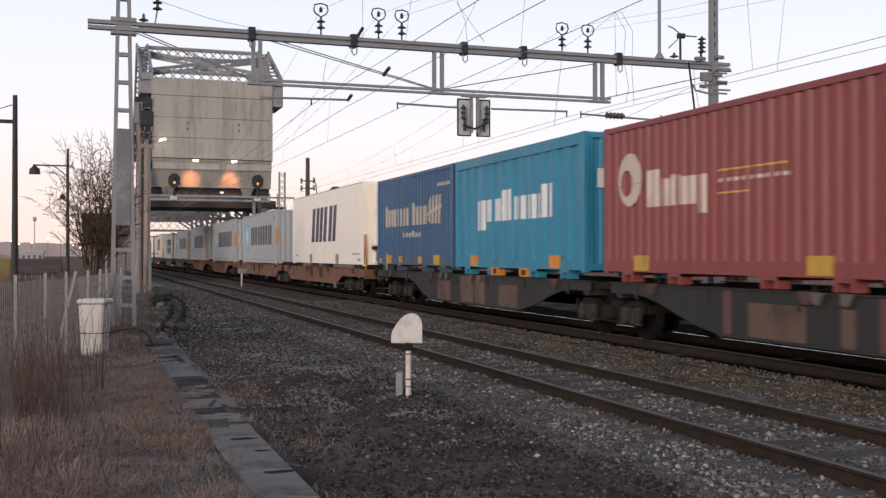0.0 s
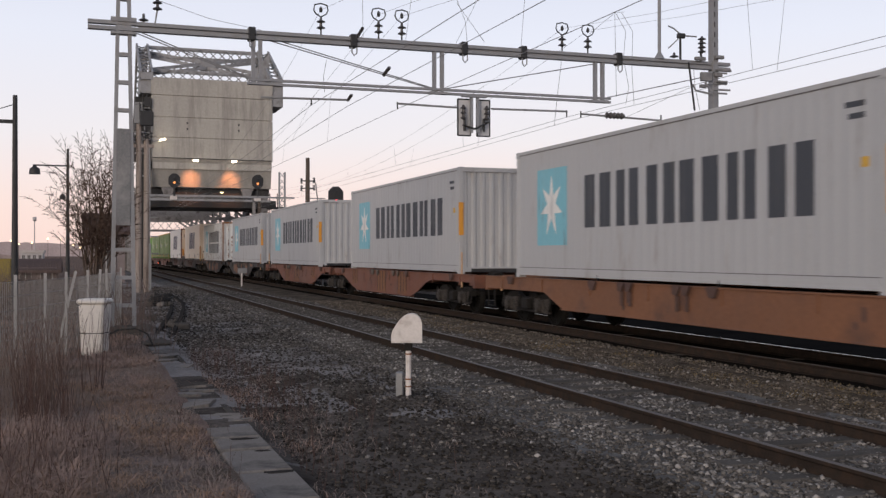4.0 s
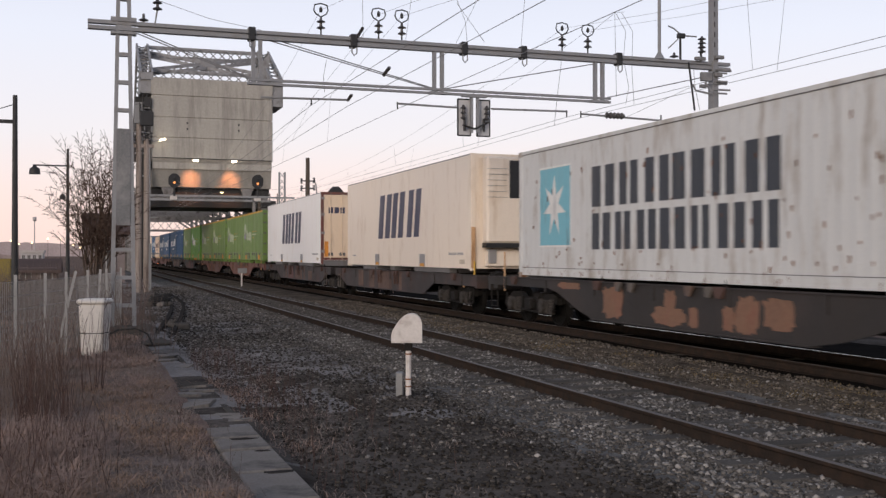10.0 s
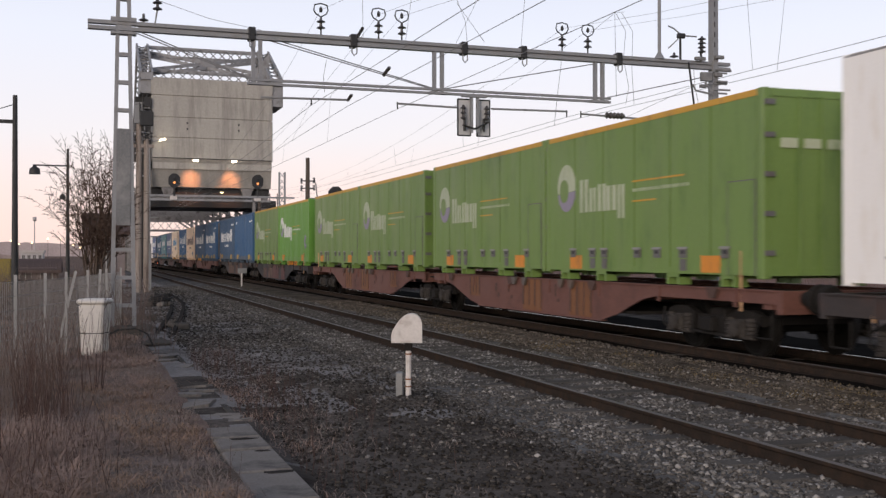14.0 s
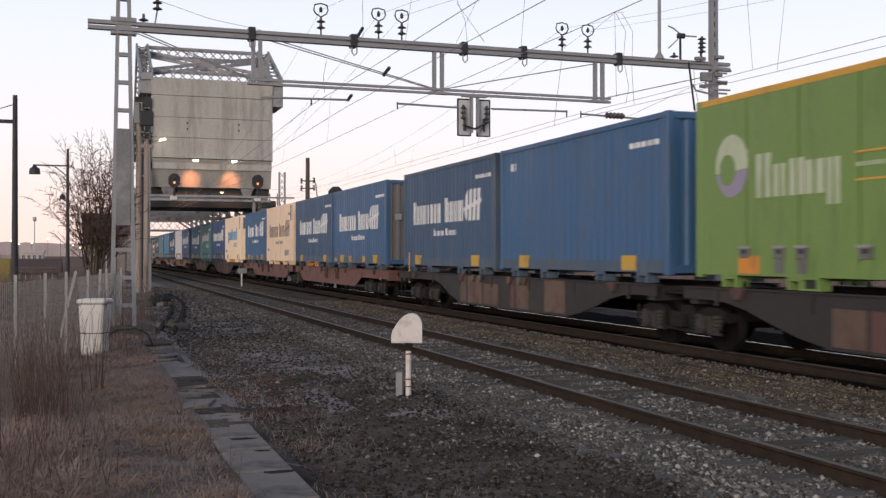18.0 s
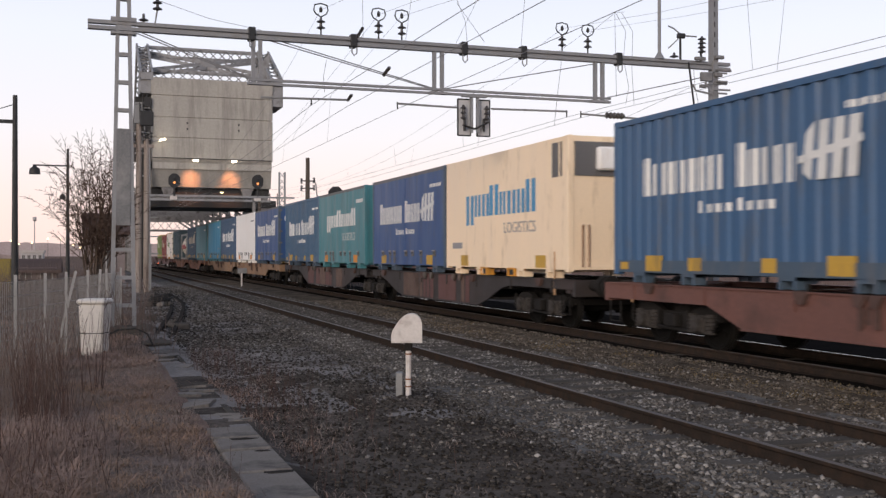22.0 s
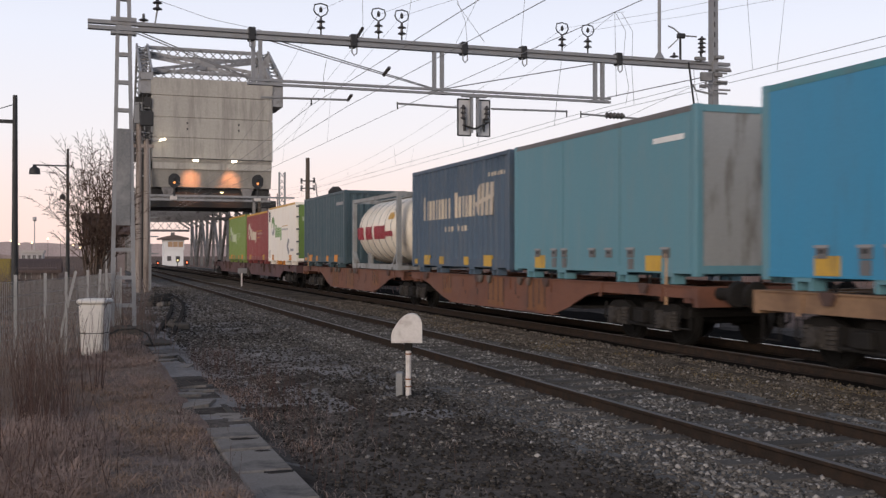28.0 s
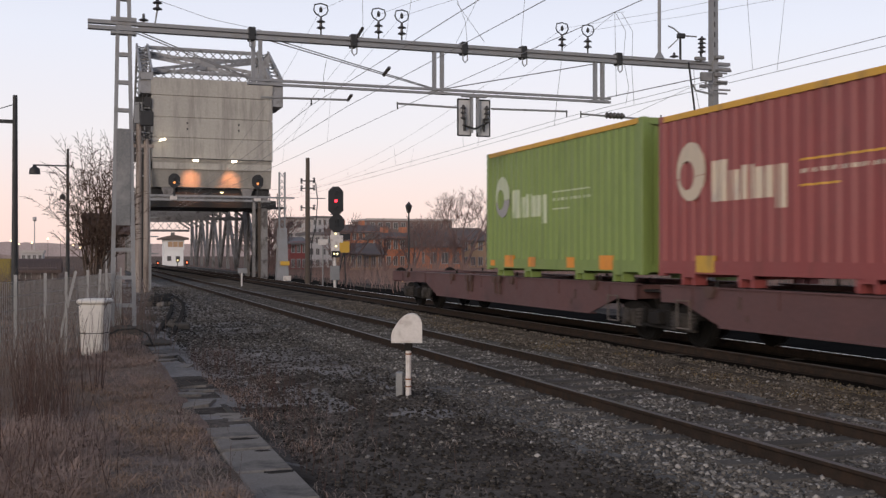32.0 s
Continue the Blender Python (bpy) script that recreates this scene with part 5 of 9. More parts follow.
def trailer_box(place, rear=False, tone="cream_white"):
    """A long smooth-sided trailer body; a cooling unit or its doors at the front end."""
    L, W, z0, z1 = 13.6, 2.55, 0.14, 3.2
    wall = "white" if rear else tone
    label = "long white smooth trailer body with navy marking and tan rear doors" if rear else "long cream white refrigerated trailer body with navy marking"
    t = thing("trailer_body", label, "trailer", "trailer bodies on the train")
    shell(t, L, W, z0, z1, wall, "smooth", rail=0.1, toprail=0.1, low=wall, frame=wall, ends="tan_door" if rear else tone)
    zl, zh, a = 1.06, 2.53, 0.325
    x0, x1 = -W / 2 - 0.008, -W / 2 + 0.03
    def on(s, z):
        return (L / 2 - s * L, z)
    # three pairs of plain leaning bars in place of the wordmark
    for q in ([(0, 0), (.03, 1), (.17, 1), (.14, 0)], [(.165, 0), (.195, 1), (.325, 1), (.295, 0)], [(.345, 0), (.375, 1), (.50, 1), (.47, 0)]):
        bm, wide = BM(), q[3][0] - q[0][0]
        for d in (0.0, wide * 0.62):
            prism(bm, [on(a + s * 0.715, zl + z * (zh - zl)) for s, z in ((q[0][0] + d, 0), (q[1][0] + d, 1), (q[1][0] + d + wide * 0.42, 1), (q[0][0] + d + wide * 0.42, 0))], x0, x1)
        part("wordmark_slab", bm, PLAIN["navy"], t, "pair of leaning dark grey-blue bars")
    for s0, s1 in ((0.295, 0.334), (0.67, 0.71)):
        plate(t, "lift_plate", (s0, s1, 0.15, 0.53), "grey_ink", L, W)
    plate(t, "small_print_bars", (0.06, 0.095, 0.46, 0.5), "grey_ink", L, W)
    for k in range(7):
        plate(t, "small_print_bar", (0.87 + 0.012 * k + 0.004 * (k > 3), 0.879 + 0.012 * k + 0.004 * (k > 3), 0.5, 0.57), "grey_ink", L, W)
    plate(t, "small_plate", (0.935, 0.965, 0.26, 0.38), "tan_ink", L, W)
    plate(t, "top_trim", (0.004, 0.996, 3.165, 3.195), "grey_ink", L, W, 0.004)
    for s0, s1 in ((0.16, 0.3), (0.42, 0.46), (0.62, 0.86)):
        part("bearer", box(BM(), -W / 2 + 0.06, W / 2 - 0.06, L / 2 - s1 * L, L / 2 - s0 * L, 0.0, 0.13), PLAIN["end_grey"], t)
    for s0, s1 in ((0.3, 0.329), (0.675, 0.705)):
        plate(t, "reflector", (s0, s1, 0.16, 0.25), "amber", L, W, 0.007)
    y = -L / 2
    if rear:
        for x in (-W / 2, W / 2 - 0.12):
            part("door_frame_post", box(BM(), x - 0.003, x + 0.123, y - 0.03, y + 0.12, 0.1, 3.22), PLAIN["brown_frame"], t)
        part("door_frame_head", box(BM(), -W / 2 + 0.12, W / 2 - 0.12, y - 0.03, y + 0.1, 3.1, 3.22), PLAIN["brown_frame"], t)
        part("door_frame_sill", box(BM(), -W / 2 + 0.12, W / 2 - 0.12, y - 0.03, y + 0.1, 0.28, 0.38), PLAIN["brown_frame"], t)
        part("under_guard", box(BM(), -W / 2 + 0.1, W / 2 - 0.1, y - 0.05, y + 0.1, 0.02, 0.27), PLAIN["end_grey"], t)
        for sx in (-1, 1):
            door = part("door", box(BM(), min(sx * 0.02, sx * 1.14), max(sx * 0.02, sx * 1.14), y - 0.012, y + 0.03, 0.39, 3.09), PLAIN["tan_door"], t, "tan door leaf")
            for k in (0.34, 0.86):
                part("lock_rod", rod(BM(), (sx * k, y - 0.035, 0.3), (sx * k, y - 0.035, 3.12), 0.02), PLAIN["tan_door"], door)
            for k in (0.2, 0.74):
                part("handle_recess", box(BM(), min(sx * k, sx * (k + 0.26)), max(sx * k, sx * (k + 0.26)), y - 0.02, y + 0.03, 0.46, 0.6, 0.0), PLAIN["end_grey"], door)
            part("reflector", box(BM(), min(sx * 0.95, sx * 1.12), max(sx * 0.95, sx * 1.12), y - 0.022, y + 0.03, 0.42, 1.08), PLAIN["orange"], door, "orange reflector plate")
            for k in range(3):
                x = sx * 0.58 - 0.36 + k * 0.26
                part("wordmark_slab", box(BM(), x, x + 0.2, y - 0.02, y + 0.03, 2.3, 2.56), PLAIN["navy"], door)
            for z in (0.6, 1.4, 2.2, 2.9):
                part("hinge", box(BM(), min(sx * 1.12, sx * 1.29), max(sx * 1.12, sx * 1.29), y - 0.045, y + 0.01, z, z + 0.1), PLAIN["grey_ink"], door)
    else:
        unit = part("cooling_unit", box(BM(), -0.98, 0.98, y - 0.42, y - 0.02, 0.82, 3.1, 0.05), PLAIN[tone], t, "cream cooling unit with a black grille")
        part("grille", box(BM(), -0.35, 0.8, y - 0.44, y - 0.38, 2.0, 3.0, 0.02), PLAIN["dark"], unit, "black grille")
        for k in range(6):
            part("louvre", box(BM(), -0.96, -0.42, y - 0.437, y - 0.40, 2.02 + k * 0.15, 2.03 + k * 0.15), PLAIN["grey_ink"], unit)
        part("lower_shadow_gap", box(BM(), -0.98, 0.98, y - 0.40, y - 0.05, 0.7, 0.82), PLAIN["dark"], unit)
        part("lower_tray", box(BM(), -0.9, 0.95, y - 0.16, y - 0.02, 0.2, 0.62, 0.02), PLAIN[tone], t)
        part("grab_rail", tube(BM(), [(-1.2, y - 0.06, -0.2), (-1.2, y - 0.06, 0.35)], 0.025), PLAIN["yellow"], t, "yellow grab rail")
        part("front_post", box(BM(), -1.272, -1.16, y - 0.03, y + 0.01, 0.15, 1.25), PLAIN["rust_end"], t, "rust-stained front post")
        part("hose_box", box(BM(), -0.85, -0.62, y - 0.2, y - 0.02, 0.28, 0.66, 0.02), PLAIN["grey_ink"], t)
    return rides(t, place)


def swap_body(place, wall, style, label, word=None, emblem=None, plates="yellow", top=None, low=None, ends=None, frame=None, pitch=0.30, panels=5, extra=(), toprail=0.1, top_z=3.05, small=True, pockets=None, depth=0.014):
    L, W, z0, z1 = 7.82, 2.55, 0.19, top_z
    t = thing("swap_body", label, "container", "swap bodies on the train")
    frame = frame or wall
    shell(t, L, W, z0, z1, wall, style, frame=frame, pitch=pitch, depth=depth, top=top, low=low or wall, ends=ends, panels=panels, rail=0.12 if style != "corrugated" else 0.22, toprail=toprail)
    feet(t, L, W, "blue_dusty" if wall.startswith("blue") else frame)
    for s0, s1 in ((0.155, 0.222), (0.785, 0.855)):
        part("lift_plate", box(BM(), -W / 2 - 0.009, -W / 2 + 0.03, L / 2 - s1 * L, L / 2 - s0 * L, 0.22, 0.5), PLAIN[plates], t, plates + " lift plate")
    if pockets:      # fork pockets framed in the colour of the plates
        for s in (0.37, 0.6):
            y = L / 2 - s * L
            bm = BM()
            for y0, y1, za, zb in ((y - 0.22, y + 0.22, 0.16, 0.2), (y - 0.22, y - 0.16, 0.0, 0.16), (y + 0.16, y + 0.22, 0.0, 0.16), (y - 0.16, y + 0.16, 0.0, 0.03)):
                box(bm, -W / 2 - 0.012, -W / 2 + 0.2, y0, y1, za, zb)
            pocket = part("fork_pocket", bm, PLAIN[pockets], t, pockets + " fork pocket frame")
            part("pocket_hollow", box(BM(), -W / 2 + 0.02, -W / 2 + 0.1, y - 0.16, y + 0.16, 0.03, 0.16), PLAIN["dark"], pocket)
    if style == "corrugated" and small:
        for s0, s1 in ((0.035, 0.07), (0.335, 0.385), (0.595, 0.64)):
            plate(t, "small_plate", (s0, s1, 0.24, 0.46 if s0 > 0.1 else 0.38), plates, L, W, 0.007)
    elif style == "curtain":
        for s in (0.16, 0.27, 0.335, 0.5, 0.59, 0.70, 0.86):
            lat = part("latch", box(BM(), -W / 2 - 0.02, -W / 2 + 0.02, L / 2 - (s + 0.03) * L, L / 2 - s * L, 0.46, 0.62), PLAIN["end_grey"], t)
            part("latch_lip", box(BM(), -W / 2 - 0.03, -W / 2 - 0.018, L / 2 - (s + 0.034) * L, L / 2 + (0.004 - s) * L, 0.61, 0.65), PLAIN["grey_ink"], lat)
            part("latch_hole", box(BM(), -W / 2 - 0.024, -W / 2, L / 2 - (s + 0.022) * L, L / 2 - (s + 0.008) * L, 0.53, 0.59), PLAIN["dark"], lat)
        for s in (0.27, 0.335, 0.7):
            plate(t, "strap", (s + 0.002, s + 0.028, 0.24, 0.44), "end_grey", L, W, 0.012)
    for kind, *v in extra:
        if kind == "plate":
            plate(t, v[0], v[1], v[2], L, W)
        elif kind == "blocks":
            blocks(t, v[0], v[1], v[2], L, W, v[3] if len(v) > 3 else 0.7)
        elif kind == "word":
            lettered(t, v[0], v[1], v[2], L, W)
        elif kind == "ring":
            half_ring(t, v[0], v[1], v[2], v[3], v[4], L, W)
        elif kind == "slant":     # four leaning strokes tied by a bar
            s0, s1, za, zb, m_ = v
            st = (s1 - s0) / 4
            for k in range(4):
                p = s0 + k * st
                part("emblem_stroke", prism(BM(), [(L / 2 - p * L, za + (0.12 if k == 0 else 0)), (L / 2 - (p + st * 0.62) * L, za), (L / 2 - (p + st * 0.9) * L, zb), (L / 2 - (p + st * 0.25) * L, zb - (0.15 if k == 0 else 0))], -W / 2 + (0.007 if t.name in SKIN else -0.003), -W / 2 + 0.03), PLAIN[m_], t)
            part("emblem_stroke", prism(BM(), [(L / 2 - (s0 - st * 0.3) * L, za + (zb - za) * 0.3), (L / 2 - s1 * L, za + (zb - za) * 0.55), (L / 2 - s1 * L, za + (zb - za) * 0.68), (L / 2 - (s0 - st * 0.3) * L, za + (zb - za) * 0.43)], -W / 2 + (0.006 if t.name in SKIN else -0.004), -W / 2 + 0.03), PLAIN[m_], t)
        elif kind == "chevron":
            bm = BM()
            s0, s1, za, zb, m_ = v
            zm, sm = (za + zb) / 2, s0 + (s1 - s0) * 0.15
            w = (s1 - s0) * 0.5
            prism(bm, [(L / 2 - s0 * L, zm), (L / 2 - (s0 + w) * L, zb - 0.02), (L / 2 - s1 * L, zb - 0.12), (L / 2 - (s0 + w) * L, zm)], -W / 2 - 0.008, -W / 2 + 0.03)
            prism(bm, [(L / 2 - s0 * L, zm - 0.02), (L / 2 - (s0 + w) * L, zm - 0.02), (L / 2 - s1 * L, za + 0.16), (L / 2 - (s0 + w * 1.2) * L, za)], -W / 2 - 0.008, -W / 2 + 0.03)
            part("chevron_mark", bm, PLAIN[m_], t)
        elif kind == "window":     # open bay for a cooling unit at the front top corner; dark plates paint its shade
            y = -L / 2
            bay = part("unit_bay_shade", box(BM(), -W / 2 - 0.006, -W / 2 + 0.02, y + 0.3, y + 0.8, 2.2, 2.95), PLAIN["end_grey"], t, "dark plate for the shaded open bay at the top corner")
            part("bay_shade_panel", box(BM(), -W / 2 + 0.16, W / 2 - 0.16, y - 0.012, y + 0.05, 2.2, 2.93), PLAIN["end_grey"], t, "dark plate for the shaded recess of the cooling unit")
            unit = part("cooling_unit", box(BM(), -0.62, 0.95, y - 0.16, y + 0.05, 2.32, 2.82, 0.04), PLAIN["white"], t, "white cooling unit with dark louvres")
            for k in range(6):
                part("louvre", box(BM(), 0.1, 0.75, y - 0.166, y - 0.15, 2.42 + k * 0.06, 2.45 + k * 0.06), PLAIN["dark"], unit)
            part("unit_pipe", rod(BM(), (-W / 2 - 0.004, y + 0.42, 2.2), (-W / 2 - 0.004, y + 0.42, 2.95), 0.02), PLAIN[v[0]], bay)
            part("ladder", tube(BM(), [(-0.95, y - 0.04, 0.25), (-0.95, y - 0.04, 1.15), (-0.8, y - 0.04, 1.15), (-0.8, y - 0.04, 0.25)], 0.016), PLAIN["rust"], t)
        elif kind == "door":
            s0, s1, za, zb, m_ = v
            d = part("side_door", box(BM(), -W / 2 - 0.012, -W / 2 + 0.02, L / 2 - s1 * L, L / 2 - s0 * L, za, zb), PLAIN[wall], t)
            part("door_edge", box(BM(), -W / 2 - 0.014, -W / 2, L / 2 - s1 * L - 0.02, L / 2 - s1 * L, za, zb), PLAIN["end_grey"], d)
            part("door_edge", box(BM(), -W / 2 - 0.014, -W / 2, L / 2 - s0 * L, L / 2 - s0 * L + 0.02, za, zb), PLAIN["end_grey"], d)
            part("door_edge", box(BM(), -W / 2 - 0.014, -W / 2, L / 2 - s1 * L, L / 2 - s0 * L, zb, zb + 0.02), PLAIN["end_grey"], d)
        elif kind == "end_blocks":
            bm = BM()
            n, m_, za, zb = v
            for k in range(n):
                x = -0.95 + k * 1.3 / n
                box(bm, x, x + 0.9 / n, -L / 2 - 0.006, -L / 2 + 0.03, za, zb)
            part("end_small_print", bm, PLAIN[m_], t)
        elif kind == "gear":      # upright posts and hinges on a door end
            for x in (-0.62, -0.2, 0.2, 0.62):
                part("lock_rod", rod(BM(), (x, -L / 2 - 0.02, 0.2), (x, -L / 2 - 0.02, 2.95), 0.018), PLAIN[v[0]], t)
            for z in (0.5, 1.1, 1.7, 2.3, 2.8):
                part("hinge", box(BM(), -W / 2 + 0.02, -W / 2 + 0.2, -L / 2 - 0.03, -L / 2, z, z + 0.08), PLAIN["end_grey"], t)
    return rides(t, place)


STEP_WORD = [(-0.28, 0.74), (0, 0.74), (0, 0.74), (0, 1.0), (0, 0.74), (0, 0.74), (0, 0.74), (0, 1.0)]
LONG_WORD = [(0, 1)] + [(0, 0.82)] * 7 + [None, (0, 1)] + [(0, 0.82)] * 4
SUB_WORD = [(0, 1)] + [(0, 0.7)] * 5 + [None] + [(0, 1)] + [(0, 0.7)] * 5


def wide_marks(ink, lift=0.0):
    return [("blocks", (0.125, 0.70, 1.43 + lift, 2.12 + lift), LONG_WORD, ink, 0.88), ("slant", 0.715, 0.87, 1.42 + lift, 2.25 + lift, ink),
            ("blocks", (0.37, 0.63, 1.06 + lift, 1.26 + lift), SUB_WORD, ink, 0.62), ("blocks", (0.82, 0.955, 2.5, 2.6), [(0, 1)] * 8, ink, 0.8)]


def ring_marks(ink, low_ink, line):
    return [("ring", 0.13, 1.92, 0.5, ink, low_ink), ("blocks", (0.21, 0.46, 1.38, 2.05), [(0, 1), (0, .72), (0, .8), (0, .72), (-.25, .72)], ink, 0.95),
            ("plate", "tagline_stripe", (0.49, 0.72, 1.87, 1.9), line), ("blocks", (0.49, 0.74, 1.69, 1.75), [(0, 1)] * 16, ink, 0.6), ("plate", "tagline_stripe", (0.49, 0.60, 1.50, 1.53), line)]


def tank_container(place):
    t = thing("tank_container", "cream tank container in a grey steel frame, red lettering bars", "container")
    L, W, z1 = 6.06, 2.44, 2.6
    hl, hw = L / 2, W / 2
    prof = [(0.0, -2.95), (0.45, -2.9), (0.85, -2.75), (1.08, -2.5), (1.16, -2.25), (1.16, 2.25), (1.08, 2.5), (0.85, 2.75), (0.45, 2.9), (0.0, 2.95)]
    smooth(part("tank_shell", lathe(BM(), prof[1:-1], (0, 0, 1.36), "y", 40), PLAIN["tank_cream"], t))
    for k in range(6):
        y = -2.0 + k * 0.8
        part("cladding_band", lathe(BM(), [(1.16, y - 0.03), (1.17, y - 0.024), (1.17, y + 0.024), (1.16, y + 0.03)], (0, 0, 1.36), "y", 40, False), PLAIN["band_grey"], t)
    for sy in (-1, 1):
        for sx in (-1, 1):
            part("frame_post", beam(BM(), (sx * (hw - 0.07), sy * (hl - 0.08), 0.0), (sx * (hw - 0.07), sy * (hl - 0.08), z1), 0.14, 0.16), PLAIN["frame_grey"], t)
            part("frame_brace", beam(BM(), (sx * (hw - 0.06), sy * (hl - 0.1), 0.62), (sx * (hw - 0.06), sy * (hl - 0.65), 0.18), 0.1), PLAIN["frame_grey"], t)
        for z in (0.08, z1 - 0.08):
            part("frame_crossbar", beam(BM(), (-hw + 0.14, sy * (hl - 0.08), z), (hw - 0.14, sy * (hl - 0.08), z), 0.14), PLAIN["frame_grey"], t)
    for sx in (-1, 1):
        part("bottom_rail", beam(BM(), (sx * (hw - 0.07), -hl + 0.1, 0.1), (sx * (hw - 0.07), hl - 0.1, 0.1), 0.12, 0.18), PLAIN["frame_grey"], t)
        part("top_rail", beam(BM(), (sx * (hw - 0.06), -hl + 0.1, z1 - 0.08), (sx * (hw - 0.06), hl - 0.1, z1 - 0.08), 0.1, 0.12), PLAIN["frame_grey"], t)
        part("saddle_leg", beam(BM(), (sx * 0.8, 1.9, 0.1), (sx * 0.8, 1.9, 0.7), 0.1, 0.4), PLAIN["frame_grey"], t)
        part("saddle_leg", beam(BM(), (sx * 0.8, -1.9, 0.1), (sx * 0.8, -1.9, 0.7), 0.1, 0.4), PLAIN["frame_grey"], t)
    part("walkway", box(BM(), -0.35, 0.35, -2.6, 2.6, z1 - 0.09, z1 - 0.05), PLAIN["frame_grey"], t)

    def curved(bm, y0, y1, za, zb):
        n = 4
        for k in range(n):
            z2 = [za + (zb - za) * (k + i) / n for i in (0, 1)]
            xs = [-math.sqrt(1.172 ** 2 - (z - 1.36) ** 2) for z in z2]
            q = [bm.verts.new(p) for p in ((xs[0], y0, z2[0]), (xs[0], y1, z2[0]), (xs[1], y1, z2[1]), (xs[1], y0, z2[1]))]
            w = [bm.verts.new((p.co.x - 0.008, p.co.y, p.co.z)) for p in q]
            bm.faces.new(w)
            bm.faces.new(q[::-1])
            for i in range(4):
                bm.faces.new((q[i], q[(i + 1) % 4], w[(i + 1) % 4], w[i]))
    bm = BM()
    for k, h in enumerate([1, 1, 1, 0, 1, 1, 1, 0, 1, 1, 1, 1, 1]):
        if h:
            s = 0.10 + k * 0.0475
            a, b = hl - s * L, hl - (s + 0.042) * L
            for p, q in ((0.0, 0.36), (0.56, 0.92)):
                curved(bm, b + (a - b) * p, b + (a - b) * q, 1.06, 1.52)
    for k in range(4):
        s = 0.725 + k * 0.038
        curved(bm, hl - (s + 0.027) * L, hl - s * L, 1.14, 1.32)
    part("lettering_bars", bm, PLAIN["red_ink"], t, "red lettering bars")
    bm = BM()
    curved(bm, -1.95, -1.55, 1.72, 1.95)
    curved(bm, -2.2, -1.98, 1.72, 1.88)
    part("emblem", bm, PLAIN["gold_stripe"], t)
    bm = BM()
    for k in range(5):
        curved(bm, -2.1, -1.75, 2.02 + k * 0.06, 2.05 + k * 0.06)
    part("small_print_bars", bm, PLAIN["grey_ink"], t)
    for k in range(2):
        part("end_lettering_bar", box(BM(), 0.2 + k * 0.35, 0.45 + k * 0.35, -2.93, -2.8, 1.25, 1.6), PLAIN["red_ink"], t)
    return rides(t, place)


# ---- wagons ----
def wheelset_mesh():
    bm = BM()
    rod(bm, (-1.05, 0, 0), (1.05, 0, 0), 0.085, seg=12)
    for s in (-1, 1):
        prof = [(0.14, s * 0.68), (0.16, s * 0.72), (0.38, s * 0.73), (0.40, s * 0.69), (0.485, s * 0.685), (0.485, s * 0.715), (0.462, s * 0.72), (0.456, s * 0.82), (0.40, s * 0.82), (0.38, s * 0.79), (0.17, s * 0.78), (0.14, s * 0.82)]
        lathe(bm, prof, axis="x", seg=28)
        for k in range(3):
            a_ = 2 * math.pi * k / 3
            c, d = 0.27 * math.cos(a_), 0.27 * math.sin(a_)
            box(bm, min(s * 0.77, s * 0.80), max(s * 0.77, s * 0.80), c - 0.05, c + 0.05, d - 0.05, d + 0.05)
    me = bpy.data.meshes.new("wheelset")
    bmesh.ops.recalc_face_normals(bm, faces=bm.faces)
    bm.to_mesh(me)
    bm.free()
    me.materials.append(WHEEL_STEEL)
    me.materials.append(TYRE_STEEL)
    for p in me.polygons:
        r = math.hypot(p.center.y, p.center.z)
        if r > 0.44 and abs(p.normal.x) < 0.5:
            p.material_index = 1
    return me


def bogie_mesh():
    bm = BM()
    for s in (-1, 1):
        x0, x1 = (0.93, 1.05) if s > 0 else (-1.05, -0.93)
        prism(bm, [(-1.35, 0.50), (-1.35, 0.66), (-1.15, 0.74), (-0.72, 0.74), (-0.45, 0.62), (0.45, 0.62), (0.72, 0.74), (1.15, 0.74), (1.35, 0.66), (1.35, 0.50), (1.12, 0.56), (0.68, 0.56), (0.45, 0.38), (0.25, 0.32), (-0.25, 0.32), (-0.45, 0.38), (-0.68, 0.56), (-1.12, 0.56)], x0, x1)
        for y in (-0.32, 0.32):
            box(bm, min(s * 0.66, s * 0.82), max(s * 0.66, s * 0.82), y - 0.04, y + 0.04, 0.28, 0.62)
    box(bm, -0.95, 0.95, -0.22, 0.22, 0.46, 0.74, 0.03)
    for s in (-1, 1):
        # brake rigging, hoses and a tread guard outside the frame
        rod(bm, (s * 1.1, -0.6, 0.3), (s * 1.1, 0.6, 0.34), 0.03, seg=8)
        box(bm, min(s * 1.06, s * 1.2), max(s * 1.06, s * 1.2), -0.2, 0.16, 0.36, 0.6, 0.02)
        for y in (-0.5, 0.5):
            beam(bm, (s * 1.1, y, 0.28), (s * 1.1, y * 0.9, 0.66), 0.05, 0.07)
        for y in (-1.4, 1.4):
            tube(bm, [(s * 1.1, y, 0.7), (s * 1.16, y * 0.97, 0.42), (s * 1.1, y * 0.86, 0.3), (s * 1.0, y * 0.75, 0.36)], 0.025)
    box(bm, -0.9, 0.9, -1.33, -1.23, 0.52, 0.66)
    box(bm, -0.9, 0.9, 1.23, 1.33, 0.52, 0.66)
    me = bpy.data.meshes.new("bogie_frame")
    bmesh.ops.recalc_face_normals(bm, faces=bm.faces)
    bm.to_mesh(me)
    bm.free()
    me.materials.append(BOGIE_IRON)
    return me


